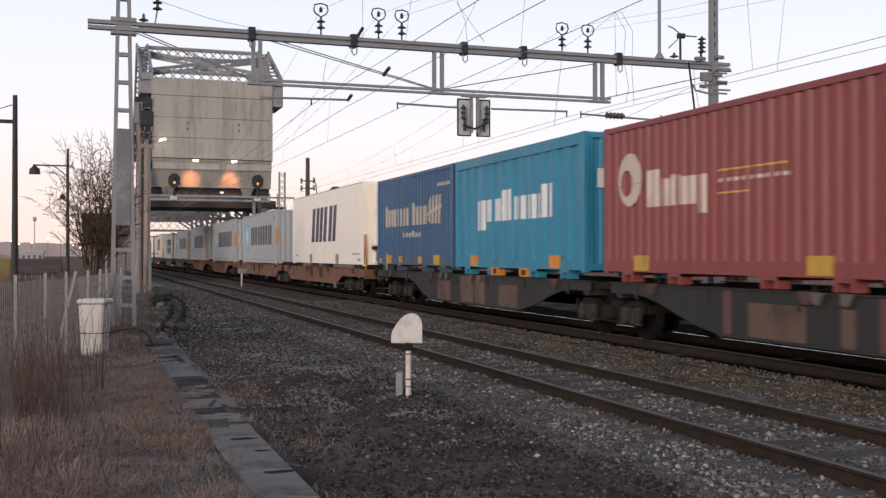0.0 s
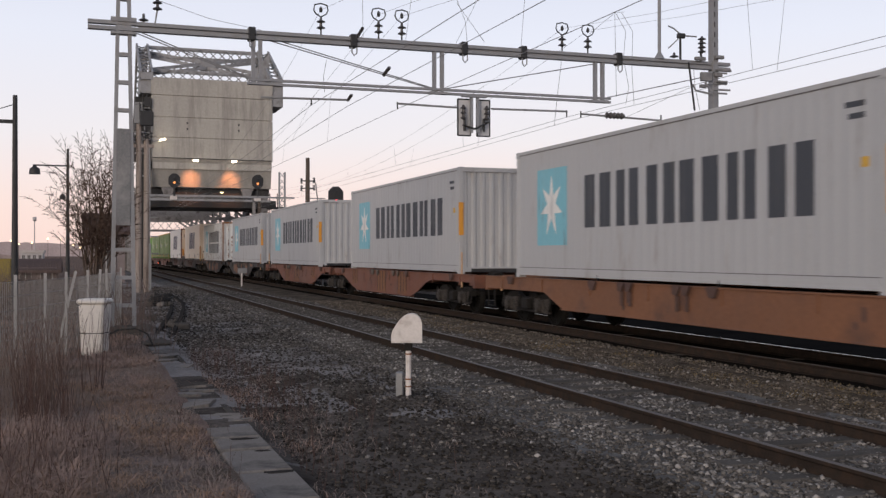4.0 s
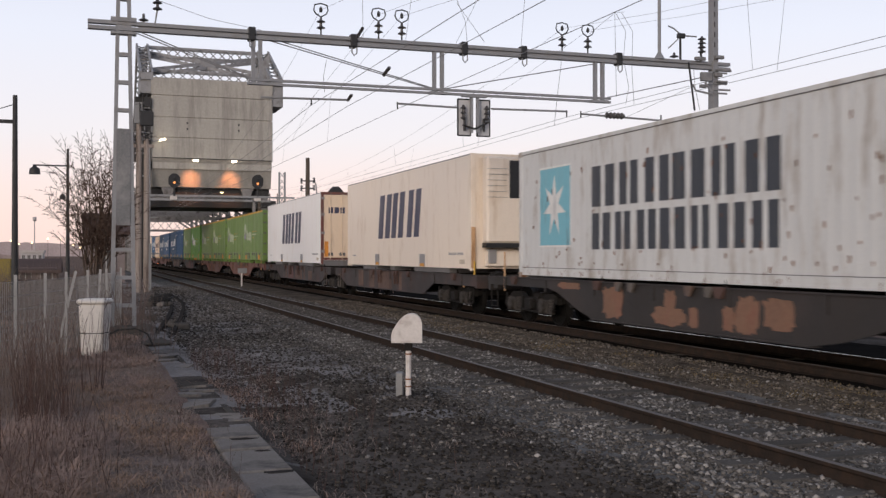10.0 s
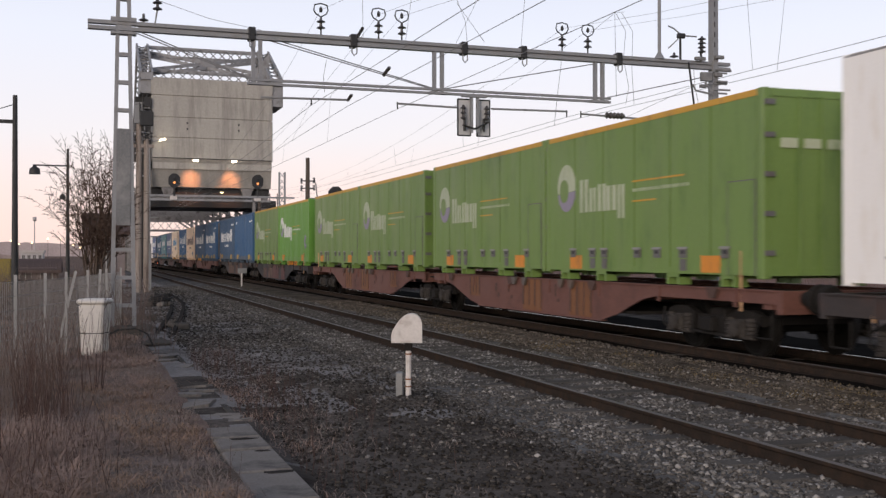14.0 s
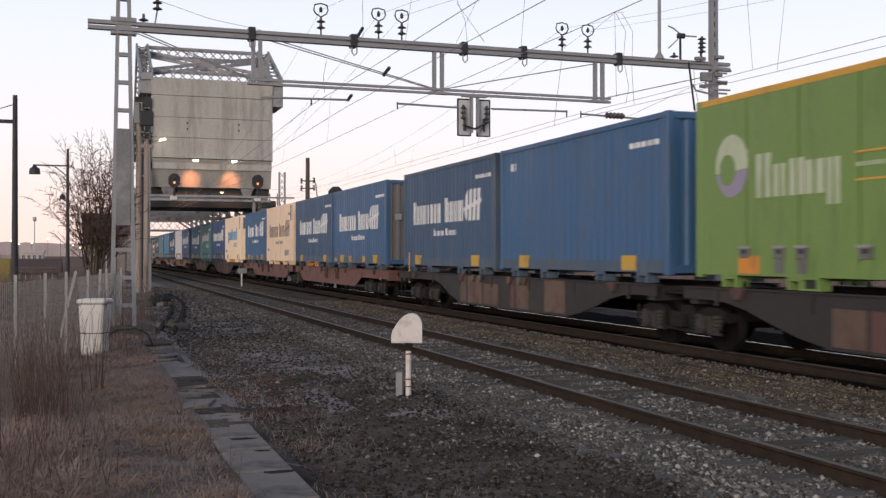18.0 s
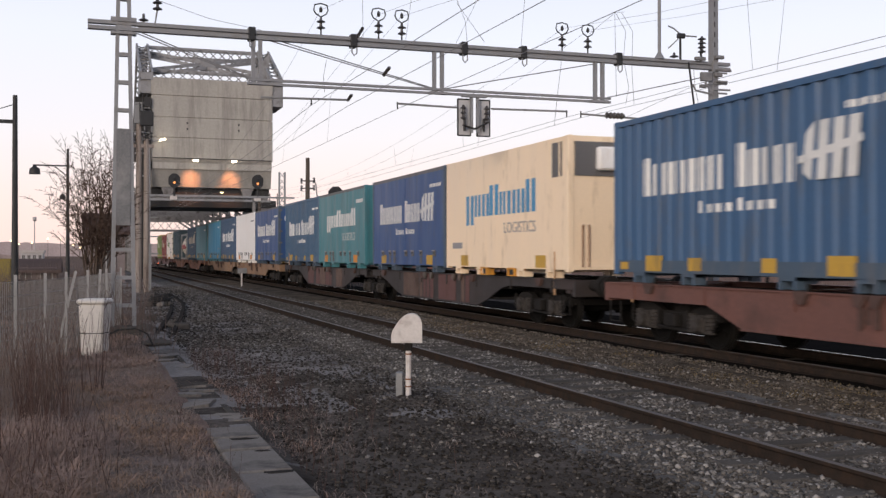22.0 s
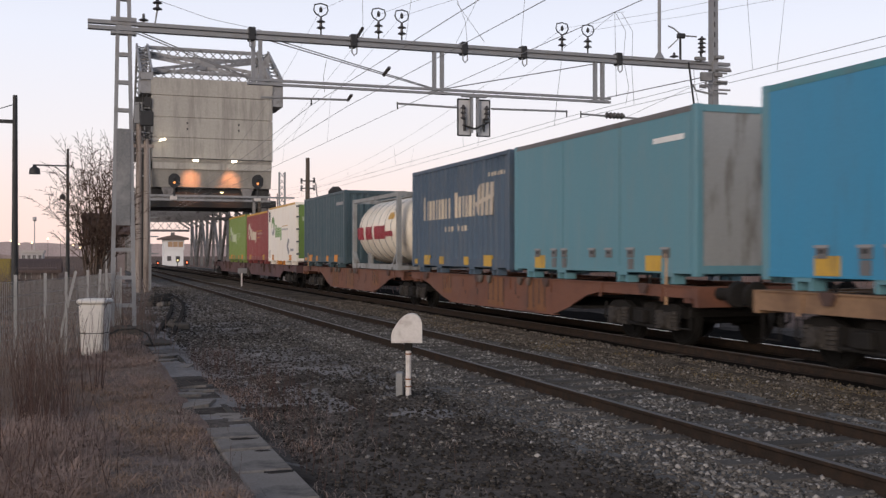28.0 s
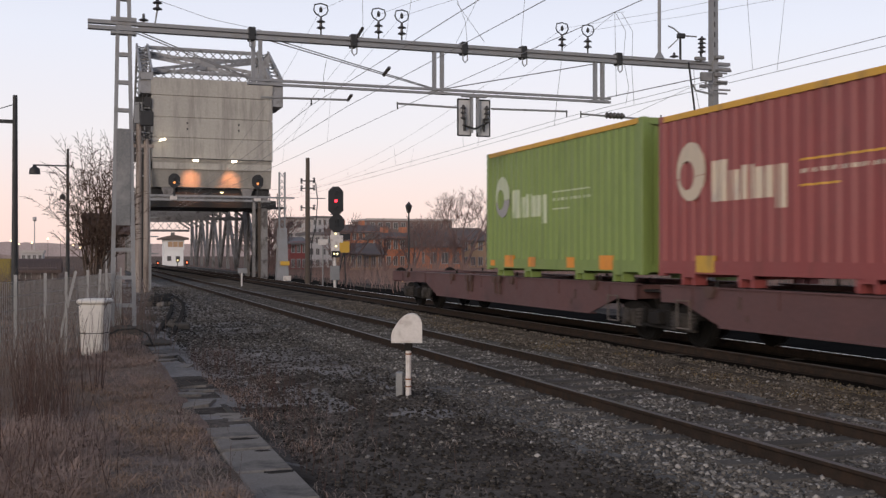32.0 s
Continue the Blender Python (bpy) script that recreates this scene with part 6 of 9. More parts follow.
def axle_box_mesh():
    bm = BM()
    box(bm, 1.06, 1.2, -0.15, 0.15, 0.30, 0.60, 0.03)
    lathe(bm, [(0.14, 1.2), (0.14, 1.25), (0.12, 1.27), (0.05, 1.28)], (0, 0, 0.46), "x", 14)
    for k in range(4):
        rod(bm, (1.25, 0.09 * math.cos(1.57 * k + 0.8), 0.46 + 0.09 * math.sin(1.57 * k + 0.8)), (1.285, 0.09 * math.cos(1.57 * k + 0.8), 0.46 + 0.09 * math.sin(1.57 * k + 0.8)), 0.018, seg=6)
    for d in (-0.27, 0.27):
        rod(bm, (1.1, d, 0.33), (1.1, d, 0.62), 0.075, seg=10)
        for k in range(4):
            lathe(bm, [(0.078, 0.36 + k * 0.065), (0.1, 0.375 + k * 0.065), (0.078, 0.39 + k * 0.065)], (1.1, d, 0), "z", 10)
    box(bm, 1.06, 1.16, -0.36, 0.36, 0.29, 0.33, 0.01)
    me = bpy.data.meshes.new("axle_box")
    bmesh.ops.recalc_face_normals(bm, faces=bm.faces)
    bm.to_mesh(me)
    bm.free()
    me.materials.append(AXLE_GREY)
    return me


WHEELSET, BOGIE, AXLE_BOX = wheelset_mesh(), bogie_mesh(), axle_box_mesh()


def sill_outline(lo, hi, arched, toward):
    """Side-frame outline along y from lo to hi, deep in the middle, drawn up over the bogies; toward: +1 when the coupler end is at hi."""
    top, belly, slim = 1.13, 0.40 if arched else 0.525, 0.945 if arched else 0.85
    if arched:
        inner = [(1.3, 0.0), (1.7, 0.05), (2.2, 0.22), (2.9, 0.58), (3.5, 0.85), (4.05, 1.0)]
        outer = [(10.85, 1.0), (11.5, 0.72), (12.0, 0.4), (12.4, 0.16), (12.9, 0.0)]
    else:
        inner, outer = [(1.18, 0.0), (2.26, 1.0)], [(12.0, 1.0), (12.95, 0.0)]
    near, far = min(abs(lo), abs(hi)), max(abs(lo), abs(hi))
    pts = [(near, top), (near, slim)] + [(d, slim - (slim - belly) * f) for d, f in inner + outer] + [(far, slim), (far, top)]
    return [(toward * d, z) for d, z in pts]


def blot(bm, y, z, a, b, rng, x=-1.306, square=0.35):
    """A worn patch of other paint with an uneven outline on the near side sill."""
    pts = []
    for k in range(26):
        f = 2 * math.pi * k / 26
        c, d = math.cos(f), math.sin(f)
        r = rng.uniform(0.78, 1.1)
        pts.append((y + a * r * math.copysign(abs(c) ** square, c), z + b * r * math.copysign(abs(d) ** square, d)))
    prism(bm, pts, x, -1.296)


PATCH_BROWN = surface("faded_brown_wagon_paint", (0.115, 0.07, 0.052), 0.8, vary=0.25, scale=1.5, grain=18, bump=0.12, stain=(0.06, 0.036, 0.029), stained=0.5, random=0.6)
PATCH_DARK = surface("grimy_dark_patch", (0.075, 0.042, 0.034), 0.85, vary=0.3, scale=3, grain=18, bump=0.12, random=0.4)
PATCH_TAN = surface("rusty_ochre_rib_paint", (0.18, 0.075, 0.028), 0.75, vary=0.3, scale=2, grain=18, bump=0.12, stain=(0.12, 0.05, 0.022), stained=0.5, stretch=(3, 3, 0.3))
PATCH_RED = surface("faded_red_wagon_paint", (0.105, 0.048, 0.042), 0.8, vary=0.25, scale=1.5, grain=18, bump=0.12, stain=(0.09, 0.045, 0.04), stained=0.4)
PATCH_OCHRE = surface("ochre_primer_patch", (0.185, 0.1, 0.063), 0.8, vary=0.25, scale=1.5, grain=18, bump=0.12, stain=(0.2, 0.085, 0.06), stained=0.4)
STEP_GREY = surface("rusty_step_steel", (0.105, 0.09, 0.078), 0.75, vary=0.3, scale=8, grain=30, bump=0.1, stain=(0.12, 0.07, 0.05), stained=0.4)


def wagon(place, colour, arched, label, wear, marks=""):
    steel = surface("wagon_paint_" + label.split()[0] + str(len(RIDERS)), colour, 0.7, vary=0.25, scale=0.8, grain=18, bump=0.12, stain=wear[0], stained=wear[1], stain_scale=wear[2])
    t = thing("container_wagon", label, "rail wagon", "articulated container wagons of the train")
    for toward, lo, hi in ((-1, -16.35, -0.45), (1, 0.45, 16.35)):
        for s in (-1, 1):
            x0, x1 = (1.26, 1.30) if s > 0 else (-1.30, -1.26)
            sill = part("side_sill", prism(BM(), sill_outline(lo, hi, arched, toward), x0, x1), steel, t)
            part("top_flange", box(BM(), min(s * 1.16, s * 1.33), max(s * 1.16, s * 1.33), lo, hi, 1.132, 1.155), steel, sill)
            bm = BM()
            d0, d1, low = (4.05, 10.85, 0.40) if arched else (2.26, 12.0, 0.525)
            box(bm, min(s * 1.18, s * 1.325), max(s * 1.18, s * 1.325), min(toward * d0, toward * d1), max(toward * d0, toward * d1), low - 0.025, low)
            part("bottom_flange", bm, steel, sill)
            for k in range(7):
                y = lo + 1.0 + k * (hi - lo - 2.0) / 6
                part("sill_rib", box(BM(), min(s * 1.3, s * 1.325), max(s * 1.3, s * 1.325), y - 0.035, y + 0.035, 0.86, 1.13), steel, sill)
            for k in range(4):
                y = lo + 1.6 + k * (hi - lo - 3.2) / 3
                br = part("spigot_bracket", prism(BM(), [(y - 0.15, 1.165), (y + 0.15, 1.165), (y + 0.15, 1.12), (y + 0.07, 0.98), (y - 0.07, 0.98), (y - 0.15, 1.12)], min(s * 1.28, s * 1.37), max(s * 1.28, s * 1.37)), PATCH_DARK, t, "dark rusty load bracket")
                part("spigot", rod(BM(), (s * 1.2, y, 1.16), (s * 1.2, y, 1.27), 0.035, 0.025, 8), BOGIE_IRON, br)
            if s < 0:
                rng = random.Random(int(place * 10) + toward)
                low = 0.42 if arched else 0.54
                if marks == "panels":      # full-height fields of other paint between dark ones
                    d = 4.2
                    while d < 10.4:
                        wide = rng.choice((0.25, 0.7, 1.1, 1.5)) * rng.uniform(0.85, 1.15)
                        y0, y1 = sorted((toward * d, toward * min(d + wide, 10.7)))
                        part("paint_panel", box(BM(), -1.306, -1.296, y0, y1, low, 1.125 if rng.random() < 0.75 else 0.95), rng.choice((PATCH_BROWN, PATCH_BROWN, PATCH_RED)), sill, "faded brown paint panel")
                        d += wide + rng.choice((0.1, 0.45, 0.8)) * rng.uniform(0.85, 1.15)
                elif marks == "patches":      # ragged patches left round the old lettering
                    for d, z, a, b in ((4.9, 0.80, 0.42, 0.24), (5.55, 0.74, 0.32, 0.3), (6.1, 0.66, 0.16, 0.2), (7.1, 0.62, 0.14, 0.18), (7.95, 0.6, 0.55, 0.18), (7.8, 0.85, 0.2, 0.22), (10.0, 0.76, 0.42, 0.33), (11.9, 1.03, 0.5, 0.08)):
                        bm = BM()
                        blot(bm, toward * (d + rng.uniform(-0.1, 0.1)), z, a, b, rng, x=-1.306 - 0.001 * (z > 0.8), square=rng.uniform(0.35, 0.7))
                        part("paint_patch", bm, PATCH_OCHRE, sill, "ragged ochre paint patch")
                else:
                    for d in (2.85, 7.2, 9.1) if not arched else (5.2, 6.0, 8.6):
                        bm = BM()
                        y = toward * (d + rng.uniform(-0.12, 0.12))
                        blot(bm, y, rng.uniform(0.86, 0.92), rng.uniform(0.03, 0.06), rng.uniform(0.1, 0.16), rng, square=rng.uniform(0.5, 1.2))
                        blot(bm, y + rng.uniform(0.12, 0.2) * toward, rng.uniform(0.68, 0.74), rng.uniform(0.03, 0.06), rng.uniform(0.04, 0.07), rng, square=rng.uniform(0.5, 1.2))
                        part("rust_blotch", bm, PATCH_DARK, sill, "dark rust blotch")
                if marks == "bands":
                    for d0, d1 in ((3.45, 4.15), (6.95, 8.0), (9.42, 10.42)):
                        lowest = low if d0 > 4 else 0.62
                        y0, y1 = sorted((toward * d0, toward * d1))
                        part("pale_band", box(BM(), -1.306, -1.296, y0, y1, lowest, 1.125), PATCH_TAN, sill, "ochre rust-streaked band")
                        for k in range(4):
                            y = y0 + (y1 - y0) * (0.03 + 0.31 * k)
                            part("rust_run", box(BM(), -1.312, -1.305, y - 0.025, y + 0.025 + 0.03 * rng.random(), lowest + rng.uniform(0.0, 0.15), 1.12), PATCH_DARK, sill, "dark rust run")
                # folding load latches on the top edge
                for d in (6.55, 7.15, 9.1, 9.6) if arched else (7.05, 7.35, 9.0, 9.3):
                    y = toward * d
                    latch = part("load_latch", prism(BM(), [(y - 0.13, 1.16), (y + 0.13, 1.16), (y + 0.10, 1.0), (y - 0.02, 0.98)], -1.38, -1.33), STEP_GREY if arched else PATCH_DARK, t, "folded steel load latch")
                    if not arched:
                        part("latch_arm", box(BM(), -1.36, -1.31, y - 0.035, y + 0.035, 0.72, 0.98), PATCH_DARK, latch)
            # step frame of square tube beside the joint
            y = -1.25 if toward < 0 else 1.25
            if not arched:
                bm = BM()
                for d in (-0.2, 0.2):
                    beam(bm, (s * 1.34, y + d, 0.42), (s * 1.34, y + d, 0.92), 0.022)
                for z in (0.43, 0.9):
                    beam(bm, (s * 1.34, y - 0.2, z), (s * 1.34, y + 0.2, z), 0.022)
                part("step_frame", bm, STEP_GREY, t)
        part("centre_sill", box(BM(), -0.35, 0.35, lo, hi, 0.78, 1.1), BOGIE_IRON, t)
        for k in range(5):
            y = lo + 0.25 + k * (hi - lo - 0.5) / 4
            part("cross_member", box(BM(), -1.26, 1.26, y - 0.12, y + 0.12, 0.86, 1.12), steel, t)
        part("belly_pan", box(BM(), -1.2, 1.2, lo + 4.3, hi - 4.3, 0.56, 0.62), BOGIE_IRON, t)
        # buffer beam, buffers and hook at the coupler end
        y = lo if toward < 0 else hi
        part("buffer_beam", box(BM(), -1.3, 1.3, min(y, y + toward * 0.14), max(y, y + toward * 0.14), 0.8, 1.15), steel, t)
        for s in (-1, 1):
            buf = part("buffer", rod(BM(), (s * 0.875, y + toward * 0.14, 1.03), (s * 0.875, y + toward * 0.62, 1.03), 0.11, 0.09, 14), BOGIE_IRON, t)
            part("buffer_plate", lathe(BM(), [(0.22, y + toward * 0.62), (0.23, y + toward * 0.65), (0.2, y + toward * 0.74)], (s * 0.875, 0, 1.03), "y", 18), BOGIE_IRON, buf)
            part("end_step", tube(BM(), [(s * 1.3, y - toward * 0.1, 0.8), (s * 1.3, y - toward * 0.1, 0.42), (s * 1.3, y - toward * 0.5, 0.42), (s * 1.3, y - toward * 0.5, 0.8)], 0.02), BOGIE_IRON, t)
        part("coupling_hook", tube(BM(), [(0, y, 1.0), (0, y + toward * 0.45, 0.98), (0, y + toward * 0.75, 0.86)], 0.05), BOGIE_IRON, t)
        part("brake_handle", tube(BM(), [(-1.28, y - toward * 0.9, 0.8), (-1.28, y - toward * 0.9, 1.75 if arched else 0.9)], 0.022), PLAIN["rust_end"], t, "rusty lever")
    part("joint", lathe(BM(), [(0.5, 0.78), (0.5, 0.95), (0.3, 1.08)], (0, 0, 0), "z", 18), BOGIE_IRON, t)
    part("joint_plate", box(BM(), -1.1, 1.1, -0.5, 0.5, 1.0, 1.04), BOGIE_IRON, t)
    for y in (-14.3, 0.0, 14.3):
        b = part("bogie", BOGIE, None, t, at=pose(0, y, RAIL_RISE))
        for d in (-0.9, 0.9):
            for s in (-1, 1):
                part("axle_box", AXLE_BOX, None, b, "dusty axle box between springs", at=pose(0, d, 0) if s > 0 else pose(0, d, 0, rz=180))
        for d in (-0.9, 0.9):
            w = part("wheelset", WHEELSET, None, b, at=pose(0, d, 0.46))
            WHEELSETS.append((w, d))
    return rides(t, place, 0.0)


wagon(18.6, (0.021, 0.019, 0.0175), True, "soot-black articulated container wagon with faded red-brown panels", ((0.036, 0.027, 0.024), 0.4, 0.5), "panels")
wagon(53.35, (0.165, 0.072, 0.035), False, "orange-brown articulated container wagon with dirt stains", ((0.08, 0.042, 0.03), 0.3, 0.9))
wagon(87.1, (0.15, 0.058, 0.034), True, "rust-orange articulated container wagon with arched side frames", ((0.08, 0.038, 0.03), 0.35, 0.9), "bands")
wagon(120.9, (0.025, 0.021, 0.019), True, "black articulated container wagon with ragged ochre patches", ((0.04, 0.03, 0.026), 0.4, 0.55), "patches")
wagon(154.7, (0.034, 0.027, 0.025), False, "grime-dark articulated container wagon with red-brown panels", ((0.065, 0.036, 0.03), 0.45, 0.9), "panels")
wagon(188.5, (0.135, 0.057, 0.042), True, "rust-red articulated container wagon with ochre rust-streaked bands", ((0.075, 0.036, 0.03), 0.4, 0.8), "bands")
wagon(222.6, (0.024, 0.02, 0.0185), True, "dark articulated container wagon with red-brown panels", ((0.04, 0.028, 0.025), 0.45, 0.5), "panels")
wagon(256.9, (0.14, 0.062, 0.048), False, "faded red-brown articulated container wagon", ((0.075, 0.038, 0.03), 0.35, 1.1))
wagon(291.2, (0.028, 0.022, 0.02), True, "dark brown articulated container wagon with faded panels", ((0.048, 0.031, 0.027), 0.4, 0.6), "panels")
wagon(325.7, (0.22, 0.13, 0.072), False, "dusty tan articulated container wagon", ((0.13, 0.075, 0.045), 0.4, 1.0))
wagon(360.2, (0.145, 0.058, 0.033), True, "rusty orange-red articulated container wagon with ochre bands", ((0.085, 0.038, 0.028), 0.4, 0.9), "bands")
wagon(394.8, (0.095, 0.045, 0.043), False, "maroon articulated container wagon with an empty end bay", ((0.06, 0.035, 0.035), 0.35, 0.9))

# ---- loads, front to rear ----
mail_marks = ring_marks("cream_ink", "cream_ink", "gold_stripe")
swap_body(14.6, "red", "corrugated", "red corrugated swap body with white lettering bars and gold stripes", plates="yellow", top_z=2.97, depth=0.045, small=False, extra=mail_marks)
swap_body(23.28, "turquoise", "corrugated", "turquoise corrugated swap body with white lettering bars", plates="orange", pitch=0.62, toprail=0.24,
          small=False, pockets="orange", depth=0.05, extra=[("blocks", (0.2, 0.8, 1.35, 2.1), STEP_WORD, "white_ink", 0.98), ("end_blocks", 2, "white_ink", 1.9, 2.3)])
swap_body(31.32, "blue", "corrugated", "blue corrugated swap body with tan lettering bars", depth=0.025, extra=wide_marks("tan_ink"), low="blue_dusty")
trailer_box(43.95)
for y in (61.9, 78.1, 96.1, 111.75):
    grey_container(y)
grey_container(129.5, True)
trailer_box(145.5, tone="beige_white")
trailer_box(163.95, True)
GREEN = "green curtain-sided swap body with gold top edge and pale lettering"
for y in (176.4, 184.3, 192.95, 200.85):
    swap_body(y, "green", "curtain", GREEN, plates="orange", top="gold_stripe", panels=6,
              extra=ring_marks("faded_ink", "lilac_ink", "gold_stripe") + [("door", 0.885, 0.975, 0.2, 1.66, "green"), ("gear", "green"), ("end_blocks", 3, "faded_ink", 2.15, 2.3), ("chevron", 0.885, 0.95, 0.9, 1.5, "lilac_ink")])
swap_body(209.95, "green_bright", "corrugated", "bright green corrugated swap body with a gold top edge", plates="orange", top="gold_stripe",
          small=False, pockets="orange", extra=ring_marks("white_ink", "lilac_ink", "gold_stripe") + [("chevron", 0.86, 0.92, 0.75, 1.45, "lilac_ink")])
swap_body(217.9, "green", "curtain", GREEN, plates="orange", top="gold_stripe", panels=6,
          pockets="green", extra=ring_marks("faded_ink", "lilac_ink", "gold_stripe") + [("door", 0.885, 0.975, 0.2, 1.66, "green")])
swap_body(226.6, "blue", "corrugated", "plain blue corrugated swap body", low="blue_dusty", small=False, depth=0.022, extra=[("blocks", (0.08, 0.13, 2.5, 2.68), [(0, 1)] * 2, "white_ink"), ("blocks", (0.82, 0.955, 2.5, 2.6), [(0, 1)] * 8, "white_ink", 0.8)])
BLUE = "blue corrugated swap body with pale lettering bars"
swap_body(234.75, "blue_slate", "corrugated", BLUE, low="blue_dusty", small=False, extra=wide_marks("white_ink"), ends="end_grey", frame="blue_dusty")
swap_body(244.65, "blue", "corrugated", BLUE, low="blue_dusty", extra=wide_marks("white_ink") + [("end_blocks", 4, "grey_ink", 1.7, 1.9)], ends="end_grey")
swap_body(252.7, "blue_slate", "corrugated", BLUE, low="blue_dusty", small=False, pockets="amber", extra=wide_marks("white_ink"))
swap_body(261.1, "cream_rusty", "smooth", "rust-streaked cream refrigerated swap body with brown lettering bars", plates="cream_rusty", ends="rust_end",
          extra=wide_marks("brown_ink") + [("window", "cream"), ("plate", "name_plate", (0.70, 0.84, 0.45, 0.75), "grey_ink"), ("plate", "small_print_bars", (0.05, 0.12, 0.72, 0.84), "grey_ink")])
swap_body(269.15, "blue", "corrugated", BLUE, low="blue_dusty", pitch=0.36, depth=0.05, extra=wide_marks("white_ink", 0.15))
swap_body(279.0, "cream", "smooth", "cream refrigerated swap body with blue lettering bars", plates="yellow",
          pockets="amber", extra=[("blocks", (0.205, 0.785, 1.5, 2.26), STEP_WORD, "blue_ink", 0.98), ("word", "LOGISTICS", (0.545, 0.785, 1.04, 1.3), "grey_ink"), ("window", "cream"), ("plate", "name_plate", (0.067, 0.165, 0.68, 0.84), "grey_ink")])
CURTAIN_BLUE = "deep blue curtain-sided swap body with white lettering bars"
swap_body(286.95, "blue_curtain", "curtain", CURTAIN_BLUE, panels=2, frame="blue_dusty", extra=wide_marks("white_ink", 0.1), ends="blue_curtain", top="end_grey")
swap_body(295.85, "teal", "curtain", "teal curtain-sided swap body with white lettering bars", plates="orange", panels=3, top="end_grey",
          extra=[("blocks", (0.205, 0.815, 1.62, 2.28), STEP_WORD, "white_ink", 0.98), ("word", "LOGISTICS", (0.55, 0.81, 1.06, 1.36), "pale_ink"), ("end_blocks", 2, "white_ink", 1.85, 2.2), ("blocks", (0.83, 0.96, 2.45, 2.58), [(0, 1)] * 8, "white_ink", 0.8)])
swap_body(303.75, "blue_mid", "corrugated", "dusty blue corrugated swap body with pale lettering bars", depth=0.03, extra=wide_marks("white_ink"))
swap_body(313.6, "blue_curtain", "curtain", CURTAIN_BLUE, panels=2, frame="blue_dusty", top="end_grey", extra=wide_marks("white_ink", 0.12) + [("end_blocks", 4, "white_ink", 2.3, 2.55), ("gear", "blue_curtain")], ends="blue_curtain")
swap_body(321.65, "white", "curtain", "plain white curtain-sided swap body", plates="orange", panels=2, frame="white", extra=[("plate", "small_print_bars", (0.82, 0.95, 2.5, 2.58), "grey_ink")])
swap_body(329.9, "blue_slate", "corrugated", BLUE, low="blue_dusty", extra=wide_marks("white_ink"))
swap_body(338.1, "sky_curtain", "curtain", "plain sky-blue curtain-sided swap body", panels=2, frame="teal_dusty", top="teal", extra=[("plate", "small_print_bars", (0.80, 0.93, 2.5, 2.62), "white_ink"), ("plate", "small_print_bars", (0.80, 0.93, 0.92, 1.0), "grey_ink")])
swap_body(347.7, "teal_dusty", "curtain", "dusty turquoise curtain-sided swap body with grey end wall", panels=3, frame="teal_dusty", top="end_grey", ends="frame_grey", extra=[("plate", "small_print_bars", (0.82, 0.95, 2.5, 2.6), "white_ink")])
swap_body(355.85, "blue_dusty", "corrugated", "dusty dark blue corrugated swap body with worn lettering bars", pitch=0.38, depth=0.045, extra=wide_marks("tan_ink", 0.1))
tank_container(364.6)
swap_body(372.65, "slate", "corrugated", "plain slate blue corrugated swap body", plates="orange", depth=0.03, extra=[("plate", "small_print_bars", (0.82, 0.95, 2.5, 2.62), "grey_ink")])
swap_body(382.5, "cream_white", "smooth", "cream white smooth swap body with green lettering and green doors", plates="orange", top="gold_stripe", ends="green",
          pockets="orange", extra=[("ring", 0.19, 2.04, 0.52, "green_ink", "grey_ink"), ("blocks", (0.275, 0.515, 1.42, 2.1), [(0, 1), (0, .72), (0, .8), (0, .72), (-.25, .72)], "green_ink", 0.95), ("plate", "tagline_stripe", (0.53, 0.72, 1.95, 1.99), "gold_stripe"),
                 ("blocks", (0.53, 0.72, 1.75, 1.84), [(0, 1)] * 12, "grey_ink", 0.6), ("chevron", 0.70, 0.79, 0.5, 1.35, "grey_ink"), ("plate", "small_print_bars", (0.82, 0.92, 0.68, 0.80), "grey_ink"), ("gear", "green"), ("end_blocks", 3, "faded_ink", 2.14, 2.34),
                 ("plate", "vent", (0.03, 0.08, 2.3, 2.85), "dark"), ("plate", "small_plate", (0.045, 0.075, 0.35, 0.75), "grey_ink")])
swap_body(390.55, "red", "corrugated", "red corrugated swap body with pale lettering bars and gold edge", plates="yellow", top="gold_stripe", top_z=2.95, depth=0.04, small=False, extra=ring_marks("tan_ink", "tan_ink", "gold_stripe"))
swap_body(398.95, "green_olive", "corrugated", "yellow-green corrugated swap body with worn lettering bars", plates="orange", top="gold_stripe", depth=0.035, extra=ring_marks("faded_ink", "grey_ink", "faded_ink"))


